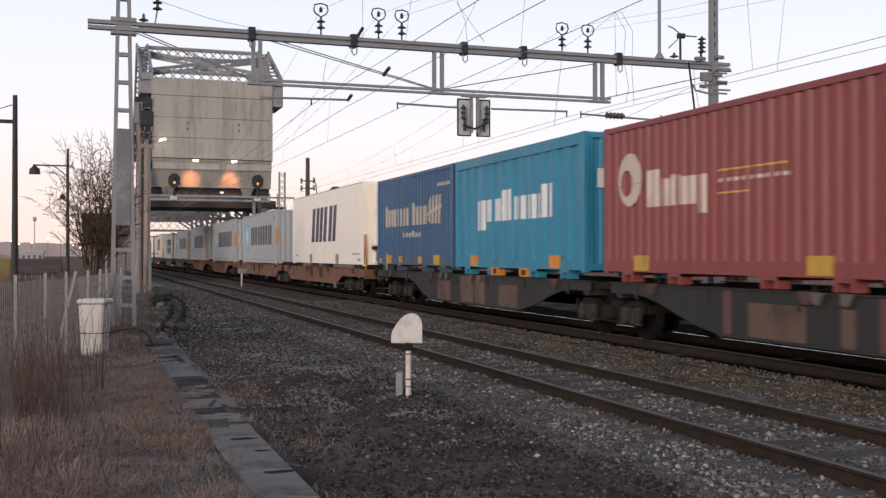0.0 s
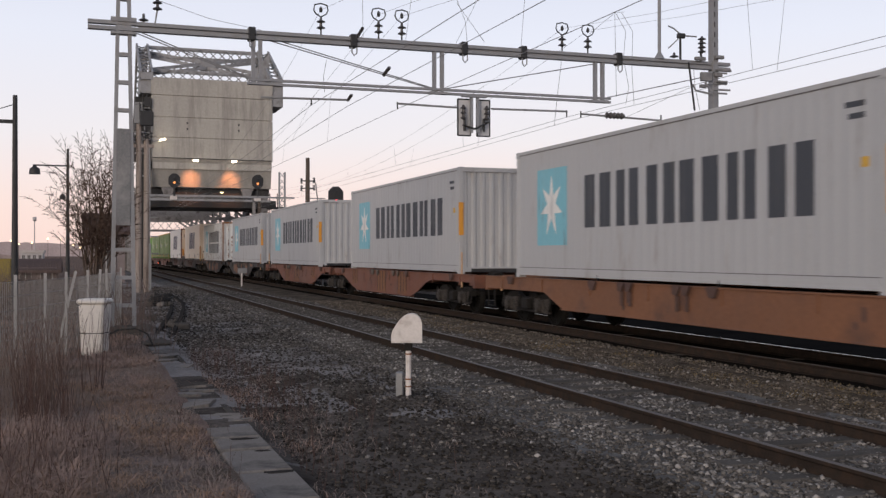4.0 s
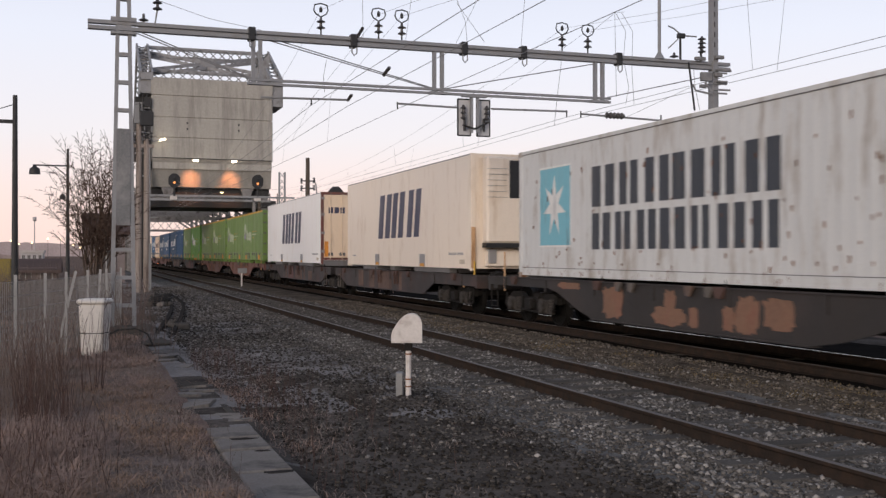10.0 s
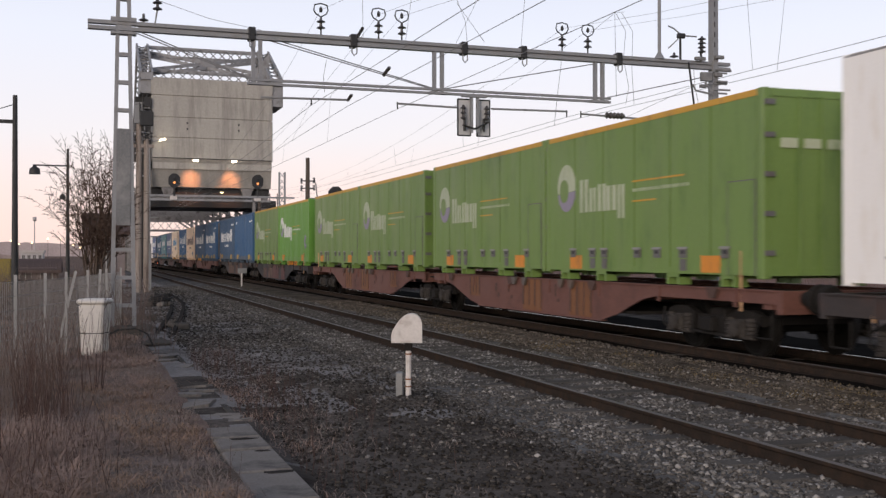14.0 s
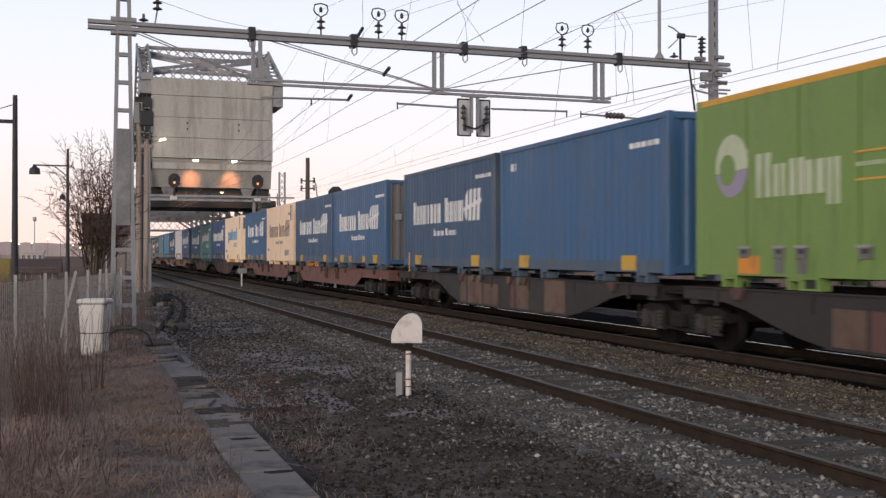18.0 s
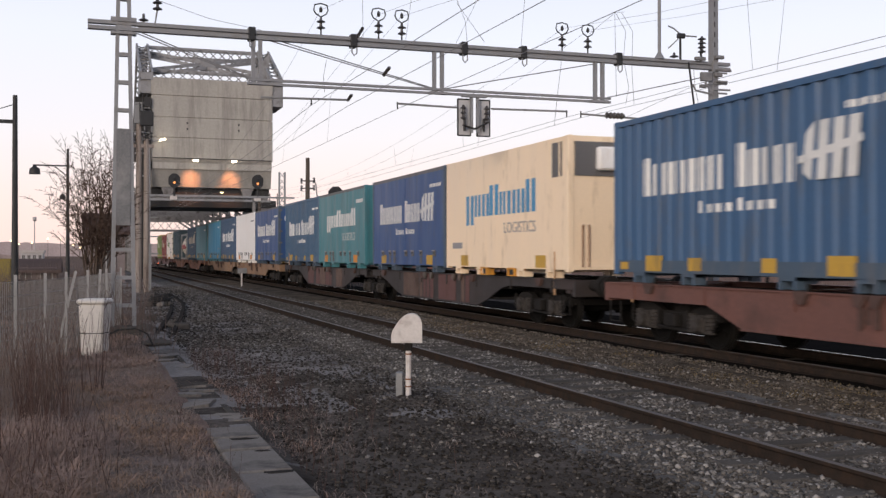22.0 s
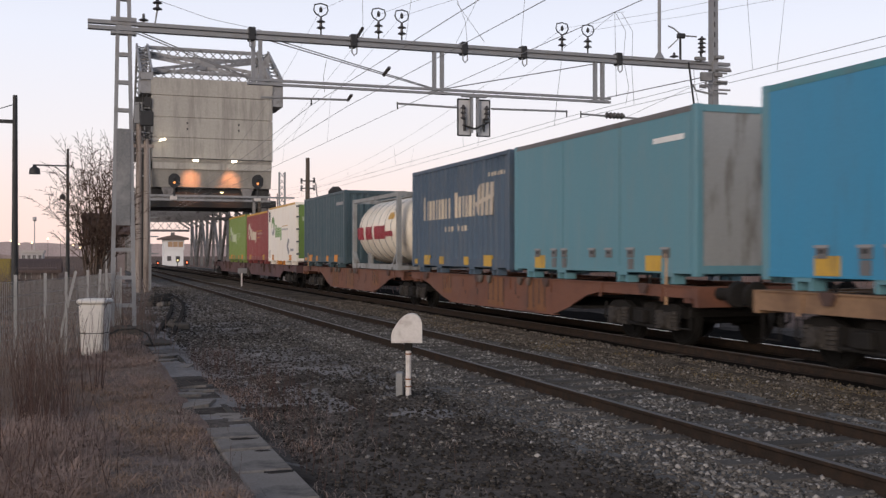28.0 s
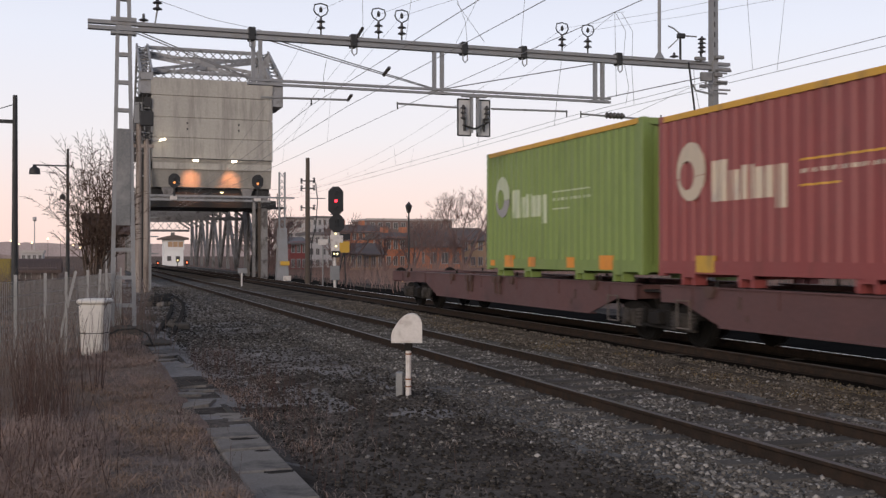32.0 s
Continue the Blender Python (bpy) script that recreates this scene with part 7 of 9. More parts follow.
# ---- trackside things ----
def marker():
    x, y, z = 3.8, 12.4, -0.1
    t = thing("track_marker", "weathered white round-shouldered trackside marker on a post", "marker", at=pose(x, y, z))
    rim = [(-0.19, 0.70), (0.19, 0.70)]
    for k in range(9):
        a = k / 8
        rim.append((0.19 - 0.10 * a ** 2 - 0.02 * a, 0.92 + 0.14 * math.sin(a * 1.5)))
    for k in range(9):
        a = k / 8
        rim.append((0.07 - 0.25 * a, 1.06 - 0.22 * a ** 2.2))
    rim.append((-0.19, 0.80))
    bm = prism(BM(), rim, -0.07, 0.07, "y")
    part("head", bm, MARKER_WHITE, t)
    part("head_back", prism(BM(), [(p[0] * 0.97 + 0.0, p[1] * 0.99 + 0.008) for p in rim], 0.07, 0.16, "y"), MARKER_WHITE, t)
    post = part("post", rod(BM(), (0.02, 0, 0), (0.02, 0, 0.70), 0.036, seg=12), MARKER_WHITE, t)
    for z in (0.15, 0.24, 0.55):
        part("rusty_band", lathe(BM(), [(0.038, z), (0.04, z + 0.004), (0.04, z + 0.014), (0.038, z + 0.018)], (0.02, 0, 0), "z", 12), PLAIN["rust"], post)
    part("socket", box(BM(), -0.03, 0.07, -0.045, 0.045, 0.6, 0.70, 0.01), BOGIE_IRON, t)
    part("box", box(BM(), -0.14, -0.05, 0.05, 0.22, 0.02, 0.32, 0.01), GREY_STEEL, t, "small grey box behind the post")
    t.rotation_euler = (0, 0, -HEADING)


marker()


def bin_box():
    t = thing("grit_bin", "dirty white plastic bin with a rimmed lid", "bin", at=pose(0.21, 18.7, -0.02, rz=-20))
    bm = BM()
    a, b = 0.175, 0.215
    lo = [bm.verts.new((sx * a, sy * a, 0.0)) for sx, sy in ((-1, -1), (1, -1), (1, 1), (-1, 1))]
    hi = [bm.verts.new((sx * b, sy * b, 0.87)) for sx, sy in ((-1, -1), (1, -1), (1, 1), (-1, 1))]
    bm.faces.new(lo[::-1]); bm.faces.new(hi)
    for i in range(4):
        bm.faces.new((lo[i], lo[(i + 1) % 4], hi[(i + 1) % 4], hi[i]))
    bmesh.ops.bevel(bm, geom=[e for e in bm.edges], offset=0.025, segments=2, affect="EDGES")
    part("body", bm, WHITE_PLASTIC, t)
    part("lid", box(BM(), -0.24, 0.24, -0.24, 0.24, 0.87, 0.96, 0.03), WHITE_PLASTIC, t, "white rimmed lid")
    part("strap", box(BM(), -0.2, 0.2, -0.2, 0.2, 0.38, 0.393), BLACK, t)


bin_box()


# ---- plants ----
def sticks(name, segs, material, sides=4):
    """One mesh of tapered sticks from (p, q, r0, r1)."""
    verts, faces = [], []
    for p, q, r0, r1 in segs:
        p, q = Vector(p), Vector(q)
        d = (q - p)
        if d.length < 1e-5:
            continue
        d.normalize()
        s = d.orthogonal().normalized()
        u = d.cross(s)
        n = len(verts)
        for c, r in ((p, r0), (q, r1)):
            for k in range(sides):
                a = 2 * math.pi * k / sides
                verts.append(c + (s * math.cos(a) + u * math.sin(a)) * r)
        for k in range(sides):
            faces.append((n + k, n + (k + 1) % sides, n + sides + (k + 1) % sides, n + sides + k))
    return mesh_from(name, verts, faces, material)


def bare_tree(x, y, h, spread, seed, label, stems=1, droop=0.0, twig_r=0.006, depth=5, z=-0.2, r0=None, material=None, side=(0.55, 0.8), rise=-0.15):
    rng = random.Random(seed)
    thick, thin = [], []

    def grow(p, d, length, r, level):
        n = 3
        for i in range(n):
            d = (d + Vector((rng.uniform(-1, 1), rng.uniform(-1, 1), rng.uniform(-0.5, 0.7) - droop * level * 0.3)) * 0.16).normalized()
            q = p + d * length / n
            ra, rb = r * (1 - 0.3 * i / n), r * (1 - 0.3 * (i + 1) / n)
            (thick if r > 0.022 else thin).append((p, q, ra, rb))
            p = q
            if level < depth and i > 0:
                for k in range(rng.choice((1, 1, 2))):
                    way = Vector((rng.uniform(-1, 1), rng.uniform(-1, 1), rng.uniform(rise, 0.6))).normalized()
                    grow(p, (d * 0.7 + way * 0.75).normalized(), length * rng.uniform(*side), max(twig_r, rb * rng.uniform(0.45, 0.65)), level + 1)
        if level < depth:
            grow(p, d, length * 0.7, max(twig_r, r * 0.62), level + 1)

    base = r0 or h * 0.018
    for k in range(stems):
        a = 2 * math.pi * k / max(1, stems) + rng.uniform(-0.4, 0.4)
        lean = Vector((math.cos(a), math.sin(a), 0)) * (spread / h) * (0.9 if stems > 1 else 0.1)
        grow(Vector((math.cos(a), math.sin(a), 0)) * (0.12 * (stems > 1)), (Vector((0, 0, 1)) + lean).normalized(), h * 0.36, base * rng.uniform(0.8, 1.1), 0)
    t = thing("bare_tree", label, "tree", "bare trees", at=pose(x, y, z))
    part("trunk", sticks("trunk", thick, material or BARK, 6), None, t)
    if thin:
        part("crown", sticks("crown", thin, material or TWIG, 3), None, t, "leafless twigs")
    return t


bare_tree(0.45, 40.0, 6.2, 0.6, 11, "bare multi-stemmed willow behind the fence", 19, 0.5, 0.0075, 5, r0=0.04, side=(0.28, 0.5), rise=-0.05)
bare_tree(45.8, 125.0, 10.5, 4.0, 12, "bare round-crowned tree before brick houses", 3, 0.0, 0.016, 5, material=HAZE_TWIG)
bare_tree(46.6, 142.0, 8.0, 3.5, 13, "bare tree before brick houses", 2, 0.0, 0.02, 4, material=HAZE_TWIG)
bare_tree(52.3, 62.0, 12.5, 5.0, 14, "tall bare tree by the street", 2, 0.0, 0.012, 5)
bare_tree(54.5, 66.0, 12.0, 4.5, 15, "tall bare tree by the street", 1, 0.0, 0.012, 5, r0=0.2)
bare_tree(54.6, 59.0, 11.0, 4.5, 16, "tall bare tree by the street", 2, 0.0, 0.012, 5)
bare_tree(18.5, 112.0, 7.5, 3.0, 17, "bare bushy tree beside the bridge", 5, 0.0, 0.012, 4, material=HAZE_TWIG)
bare_tree(17.2, 103.0, 6.0, 2.5, 18, "bare bushy tree beside the bridge", 5, 0.0, 0.012, 4, material=HAZE_TWIG)
bare_tree(60.7, 92.0, 8.0, 3.0, 19, "bare leafless street tree by houses", 1, 0.0, 0.016, 4, material=HAZE_TWIG)
bare_tree(48.0, 84.0, 7.5, 2.6, 20, "bare leafless street tree by houses", 1, 0.0, 0.016, 4, material=HAZE_TWIG)


def brush(name, label, n, xr, yr, hr, r, seed, material, lean=0.35, floor=None):
    """Dead stems and twigs, joined as one stuff."""
    rng = random.Random(seed)
    segs = []
    for k in range(n):
        x, y = rng.uniform(*xr), rng.uniform(*yr)
        z = lie(x, y) - 0.02 if floor is None else floor
        h = rng.uniform(*hr)
        p = Vector((x, y, z))
        d = Vector((rng.uniform(-1, 1) * lean, rng.uniform(-1, 1) * lean, 1)).normalized()
        for i in range(3):
            q = p + d * h / 3
            segs.append((p, q, r * (1 - 0.28 * i), r * (1 - 0.28 * (i + 1))))
            p = q
            d = (d + Vector((rng.uniform(-1, 1), rng.uniform(-1, 1), 0)) * 0.12).normalized()
            if i and rng.random() < 0.8:
                s = (d + Vector((rng.uniform(-1, 1), rng.uniform(-1, 1), 0.3)) * 0.5).normalized()
                segs.append((p, p + s * h * rng.uniform(0.12, 0.3), r * 0.5, r * 0.2))
    me = sticks(name, segs, material, 3)
    tagged(new(name, me), label, "plants", kind="stuff")


def blades(name, label, n, area, hr, seed, material, w=0.006, patch=None):
    """Dry grass: single blades bent over, thick in tufts."""
    rng = random.Random(seed)
    verts, faces = [], []
    tufts = [(rng.uniform(area[0], area[1]), area[2] + (area[3] - area[2]) * rng.random() ** 1.4) for _ in range(n // 30)]
    for k in range(n):
        tx, ty = rng.choice(tufts)
        if patch is not None and noise.noise((tx * 1.1, ty * 0.55, seed)) + 0.4 * noise.noise((tx * 3, ty * 2, seed)) < patch:
            continue
        x, y = tx + rng.gauss(0, 0.11), ty + rng.gauss(0, 0.11)
        if 1.13 < x < 1.6 and rng.random() < 0.93:
            continue
        z = lie(x, y) - 0.01
        h, a = rng.uniform(*hr), rng.uniform(0, 6.28)
        dx, dy = math.cos(a), math.sin(a)
        b = h * rng.uniform(0.6, 3.0)
        i = len(verts)
        ww = w * rng.uniform(0.6, 1.4)
        verts += [(x - dy * ww, y + dx * ww, z), (x + dy * ww, y - dx * ww, z), (x + dx * b * 0.35 - dy * ww * 0.8, y + dy * b * 0.35 + dx * ww * 0.8, z + h * 0.55), (x + dx * b * 0.35 + dy * ww * 0.8, y + dy * b * 0.35 - dx * ww * 0.8, z + h * 0.55), (x + dx * b, y + dy * b, z + h * 0.6)]
        faces += [(i, i + 1, i + 3, i + 2), (i + 2, i + 3, i + 4)]
    tagged(new(name, mesh_from(name, verts, faces, material)), label, "grass", kind="stuff")


blades("dry_grass", "matted reddish dry grass on the trackside", 46000, (-1.6, 1.12, 6.0, 20.0), (0.03, 0.10), 31, STRAW, 0.0026, 0.0)
blades("dry_grass", "grey-brown matted grass on the trackside", 40000, (-1.6, 1.12, 6.0, 20.0), (0.03, 0.10), 35, STRAW_GREY, 0.0028, -0.3)
blades("dry_grass", "tan dry grass in patches", 12000, (-0.4, 1.12, 7.0, 19.0), (0.04, 0.12), 36, STRAW_TAN, 0.0026, 0.12)
blades("dry_grass", "matted dry grass around the mast and bin", 14000, (-2.6, 1.3, 16.0, 30.0), (0.06, 0.2), 32, STRAW, 0.004)
blades("dry_grass", "dry grass tufts along the cable trough", 2600, (1.58, 2.1, 6.5, 16.0), (0.04, 0.15), 33, STRAW, 0.0026, 0.0)
blades("dry_grass", "grey grass on the soil beside the trough", 3000, (1.6, 2.6, 6.5, 20.0), (0.03, 0.12), 37, STRAW_GREY, 0.0026, 0.0)
blades("dry_grass", "thin dry grass on the bare soil", 700, (2.0, 4.2, 6.0, 18.0), (0.03, 0.09), 34, STRAW_GREY, 0.0025, 0.05)
blades("dry_moss", "yellow-brown moss and grass between the tracks", 9000, (8.5, 9.7, 9.0, 34.0), (0.02, 0.07), 38, MOSS, 0.004, 0.05)
blades("dry_grass", "tall reddish grass at the trackside edge", 5000, (-0.8, -0.1, 7.0, 10.2), (0.15, 0.4), 39, STRAW, 0.0024)
brush("dead_weeds", "reddish dead weed stems in dry grass", 85, (-0.6, -0.1), (10.4, 11.8), (0.4, 0.95), 0.0045, 41, STEM, 0.16)
brush("dead_weeds", "grey dead weed stems by the fence", 320, (-1.4, -0.25), (11.2, 17.0), (0.4, 1.0), 0.005, 40, GREY_STEM, 0.18)
brush("dead_weeds", "thin dead weed stems in the grass", 90, (-0.7, 0.25), (7.2, 10.0), (0.2, 0.55), 0.0038, 42, STEM, 0.35)
brush("dead_weeds", "thin dead stalks before the white bin", 16, (0.0, 0.26), (13.4, 14.0), (0.8, 1.15), 0.005, 43, STEM, 0.16)
brush("dead_weeds", "thin dead stalks on the soil beside the trough", 90, (1.65, 3.0), (7.8, 16.0), (0.15, 0.42), 0.0036, 44, STEM, 0.2)
brush("dead_weeds", "thin dark stalks standing along the trough", 70, (1.65, 2.15), (7.2, 13.5), (0.15, 0.5), 0.003, 49, STEM, 0.14)
brush("dead_weeds", "reddish low stalks beyond the trough", 240, (1.6, 2.5), (11.0, 19.0), (0.12, 0.4), 0.004, 50, STEM, 0.3)
brush("dead_weeds", "long dark stems in the foreground grass", 46, (-1.0, -0.15), (5.4, 8.6), (0.45, 0.9), 0.0042, 51, STEM, 0.28)
brush("dead_weeds", "sparse dark weeds in the matted grass", 60, (-0.5, 1.05), (5.6, 11.0), (0.15, 0.42), 0.003, 52, STEM, 0.32)
brush("dead_weeds", "grey stems before the fence", 50, (-0.9, 0.0), (11.0, 14.0), (0.45, 0.95), 0.0042, 53, GREY_STEM, 0.2)
brush("dead_weeds", "grey-brown scrub behind the fence", 900, (-4.5, 1.6), (17.5, 40.0), (0.3, 0.9), 0.008, 48, GREY_STEM, 0.3)
brush("dead_weeds", "brown scrub behind the fence", 1100, (-4.5, 1.6), (21.0, 48.0), (0.4, 1.3), 0.012, 45, GREY_STEM, 0.3)
brush("trackside_scrub", "brown leafless scrub beyond the far track", 2600, (14.2, 34.0), (48.0, 112.0), (0.5, 1.5), 0.016, 46, HAZE_TWIG, 0.35)
brush("trackside_scrub", "brown leafless scrub beyond the far track", 1600, (15.5, 46.0), (20.0, 60.0), (0.5, 1.3), 0.012, 47, HAZE_TWIG, 0.35)


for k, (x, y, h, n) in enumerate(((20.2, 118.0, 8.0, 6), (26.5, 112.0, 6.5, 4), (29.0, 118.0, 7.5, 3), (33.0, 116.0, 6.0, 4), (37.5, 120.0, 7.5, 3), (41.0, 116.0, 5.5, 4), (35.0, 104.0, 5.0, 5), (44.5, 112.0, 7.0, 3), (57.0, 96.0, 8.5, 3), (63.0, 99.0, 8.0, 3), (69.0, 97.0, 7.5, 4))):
    bare_tree(x, y, h, h * 0.4, 60 + k, "reddish-brown leafless tree before the houses", n, 0.0, 0.014, 4, side=(0.4, 0.65), material=HAZE_TWIG)

# ---- houses beyond ----
PLASTER = surface("pale_plaster", (0.40, 0.365, 0.345), 0.9, vary=0.12, scale=0.5, grain=6, bump=0.1, stain=(0.27, 0.25, 0.24), stained=0.4)
PLASTER_GREY = surface("grey_plaster", (0.4, 0.38, 0.375), 0.9, vary=0.15, scale=0.5, grain=6, bump=0.1)
WHITE_WALL = surface("white_plaster", (0.68, 0.67, 0.66), 0.9, vary=0.1, scale=0.5, grain=6, bump=0.1)
RED_PLASTER = surface("red_plaster", (0.22, 0.06, 0.055), 0.9, vary=0.2, scale=0.5, grain=6, bump=0.1)
# the dark and the orange brick are lightened to carry the distance haze
BRICK_DARK = surface("dark_brown_brick", (0.15, 0.105, 0.095), 0.95, vary=0.3, scale=0.6, grain=9, bump=0.3)
BRICK_TAN = surface("tan_brick", (0.38, 0.25, 0.155), 0.95, vary=0.25, scale=0.6, grain=9, bump=0.3)
BRICK_ORANGE = surface("orange_brick", (0.36, 0.14, 0.08), 0.95, vary=0.25, scale=0.6, grain=9, bump=0.3)
ROOF_BROWN = surface("brown_tile_roof", (0.095, 0.07, 0.065), 0.9, vary=0.25, scale=1, grain=8, bump=0.2, spec=0.05)
PINK_PLASTER = surface("pinkish_plaster", (0.19, 0.155, 0.15), 0.9, vary=0.15, scale=0.8, grain=6, bump=0.1, stain=(0.13, 0.105, 0.1), stained=0.4)
ROOF_DARK = surface("dark_slate_roof", (0.12, 0.098, 0.092), 0.9, vary=0.25, scale=1, grain=8, bump=0.2, spec=0.1)
ROOF_GREY = surface("grey_metal_roof", (0.15, 0.14, 0.14), 0.85, vary=0.2, scale=1, grain=8, bump=0.1, spec=0.1)
PANE = surface("window_glass", (0.09, 0.085, 0.085), 0.15, vary=0.2, scale=0.4, bump=0.0, spec=0.5)
SASH = surface("pale_sash", (0.32, 0.31, 0.3), 0.6, vary=0.1, bump=0.0)
ASPHALT = surface("street_asphalt", (0.05, 0.05, 0.052), 0.9, vary=0.25, scale=0.6, grain=12, bump=0.3)
SHARED = {}


def house(name, label, category, x0, x1, y, depth, z0, eave, ridge, wall, roof, floors, bays):
    """A house with its front towards the railway: walls, roof, and window by window on the front and the near gable."""
    t = thing(name, label, category, "buildings beyond the railway", at=pose(x0, y, z0))
    w, h = x1 - x0, eave - z0
    for a, b, c, d in ((0, w, 0, 0.35), (0, w, depth - 0.35, depth), (0, 0.35, 0.35, depth - 0.35), (w - 0.35, w, 0.35, depth - 0.35)):
        part("wall", box(BM(), a, b, c, d, 0, h), wall, t)
    if ridge < 0.6:
        part("roof", box(BM(), -0.3, w + 0.3, -0.3, depth + 0.3, h, h + ridge + 0.15), roof, t)
    else:
        bm = BM()
        prism(bm, [(-0.5, h - 0.15), (depth / 2, h + ridge), (depth + 0.5, h - 0.15), (depth + 0.5, h - 0.35), (-0.5, h - 0.35)], -0.3, w + 0.3)
        roof_part = part("roof", bm, roof, t)
        if w > 6:
            for f in (0.25, 0.72):
                part("chimney", box(BM(), w * f - 0.4, w * f + 0.4, depth * 0.45, depth * 0.6, h + ridge - 0.5, h + ridge + 0.8), wall, roof_part)
    step, rise = w / bays, h / floors
    ww, wh = min(1.0, step * 0.5), min(1.5, rise * 0.52)
    key = (round(ww, 2), round(wh, 2))
    if key not in SHARED:
        bm = box(BM(), -ww / 2, ww / 2, -0.02, 0.05, 0, wh)
        me1 = bpy.data.meshes.new("window")
        bm.to_mesh(me1); bm.free(); me1.materials.append(PANE)
        bm = BM()
        for a, b, c, d in ((-ww / 2 - 0.08, ww / 2 + 0.08, -0.08, 0), (-ww / 2 - 0.08, ww / 2 + 0.08, wh, wh + 0.08), (-ww / 2 - 0.08, -ww / 2, 0, wh), (ww / 2, ww / 2 + 0.08, 0, wh), (-0.03, 0.03, 0, wh)):
            box(bm, a, b, -0.05, 0.05, c, d)
        me2 = bpy.data.meshes.new("window_frame")
        bm.to_mesh(me2); bm.free(); me2.materials.append(SASH)
        SHARED[key] = (me1, me2)
    me1, me2 = SHARED[key]
    for f in range(floors):
        z = f * rise + rise * 0.28
        spots = [pose((i + 0.5) * step, -0.03, z) for i in range(bays)] + [pose(-0.03, depth * (i + 0.5) / 3, z, rz=-90) for i in range(3) if depth > 9]
        for m in spots:
            win = part("window", me1, None, t, at=m)
            part("window_frame", me2, None, win)


house("apartment_building", "plain beige plastered apartment block with flat roof", "building", 38.8, 44.3, 210.0, 14.0, -0.6, 8.8, 0.3, PLASTER, ROOF_GREY, 4, 3)
house("apartment_building", "grey tower block with rows of small windows", "building", 48.5, 53.0, 230.0, 14.0, -0.6, 9.8, 0.3, PLASTER_GREY, ROOF_GREY, 5, 4)
house("house", "red plastered gable house with grey roof", "house", 26.5, 28.8, 140.0, 9.0, -0.6, 3.4, 0.7, RED_PLASTER, ROOF_GREY, 2, 3)
house("row_house", "pale blue-grey row house behind the pole", "house", 33.1, 38.0, 160.0, 9.0, -0.6, 4.7, 0.3, PLASTER_GREY, ROOF_GREY, 3, 5)
house("row_house", "orange-brown brick terrace with pale window bays", "house", 45.1, 53.3, 190.0, 12.0, -0.6, 6.0, 1.4, BRICK_ORANGE, ROOF_DARK, 3, 7)
house("house", "yellow plastered gable house", "house", 31.8, 33.4, 128.0, 8.0, -0.6, 2.0, 0.9, BRICK_TAN, ROOF_DARK, 1, 2)
house("house", "low house with a dark slate roof", "house", 33.9, 36.8, 130.0, 9.0, -0.6, 1.9, 1.3, BRICK_TAN, ROOF_DARK, 1, 3)
house("apartment_building", "long brown brick apartment block with flat roof", "building", 57.4, 76.2, 215.0, 14.0, -0.6, 8.9, 0.3, BRICK_DARK, PLASTER, 4, 11)
house("row_house", "orange brick row house with dark roof", "house", 42.6, 49.0, 150.0, 12.0, -0.6, 4.3, 0.8, BRICK_ORANGE, ROOF_DARK, 2, 6)
house("row_house", "orange brick warehouse with dark slate roof", "house", 46.0, 51.0, 140.0, 12.0, -0.6, 3.0, 2.4, BRICK_ORANGE, ROOF_DARK, 1, 3)
house("row_house", "tan brick house beside the warehouse", "house", 54.7, 59.6, 150.0, 12.0, -0.6, 4.0, 1.9, BRICK_TAN, ROOF_DARK, 2, 4)
house("row_house", "dark brick terrace with slate roof", "house", 69.2, 80.3, 165.0, 12.0, -0.60, 6.1, 2.5, BRICK_DARK, ROOF_DARK, 2, 7)
house("row_house", "dark brick terrace with steep roof", "house", 77.9, 88.7, 160.0, 12.0, -0.60, 7.3, 2.5, BRICK_DARK, ROOF_DARK, 3, 7)
house("row_house", "red painted terrace with dark roof", "house", 83.1, 96.2, 150.0, 12.0, -0.60, 6.9, 2.5, RED_PLASTER, ROOF_DARK, 2, 8)
house("row_house", "dark brown brick terrace with steep dark roof", "house", 80.2, 88.9, 125.0, 12.0, -0.60, 7.6, 3.5, BRICK_DARK, ROOF_DARK, 3, 6)
house("row_house", "dark brown brick block with chimneys and shop windows", "house", 79.7, 92.6, 112.0, 12.0, -0.60, 8.1, 3.0, BRICK_DARK, ROOF_DARK, 3, 8)
house("row_house", "dark brick block with pale ground floor", "house", 92.6, 107.4, 112.0, 12.0, -0.60, 7.9, 3.0, BRICK_DARK, ROOF_DARK, 3, 8)


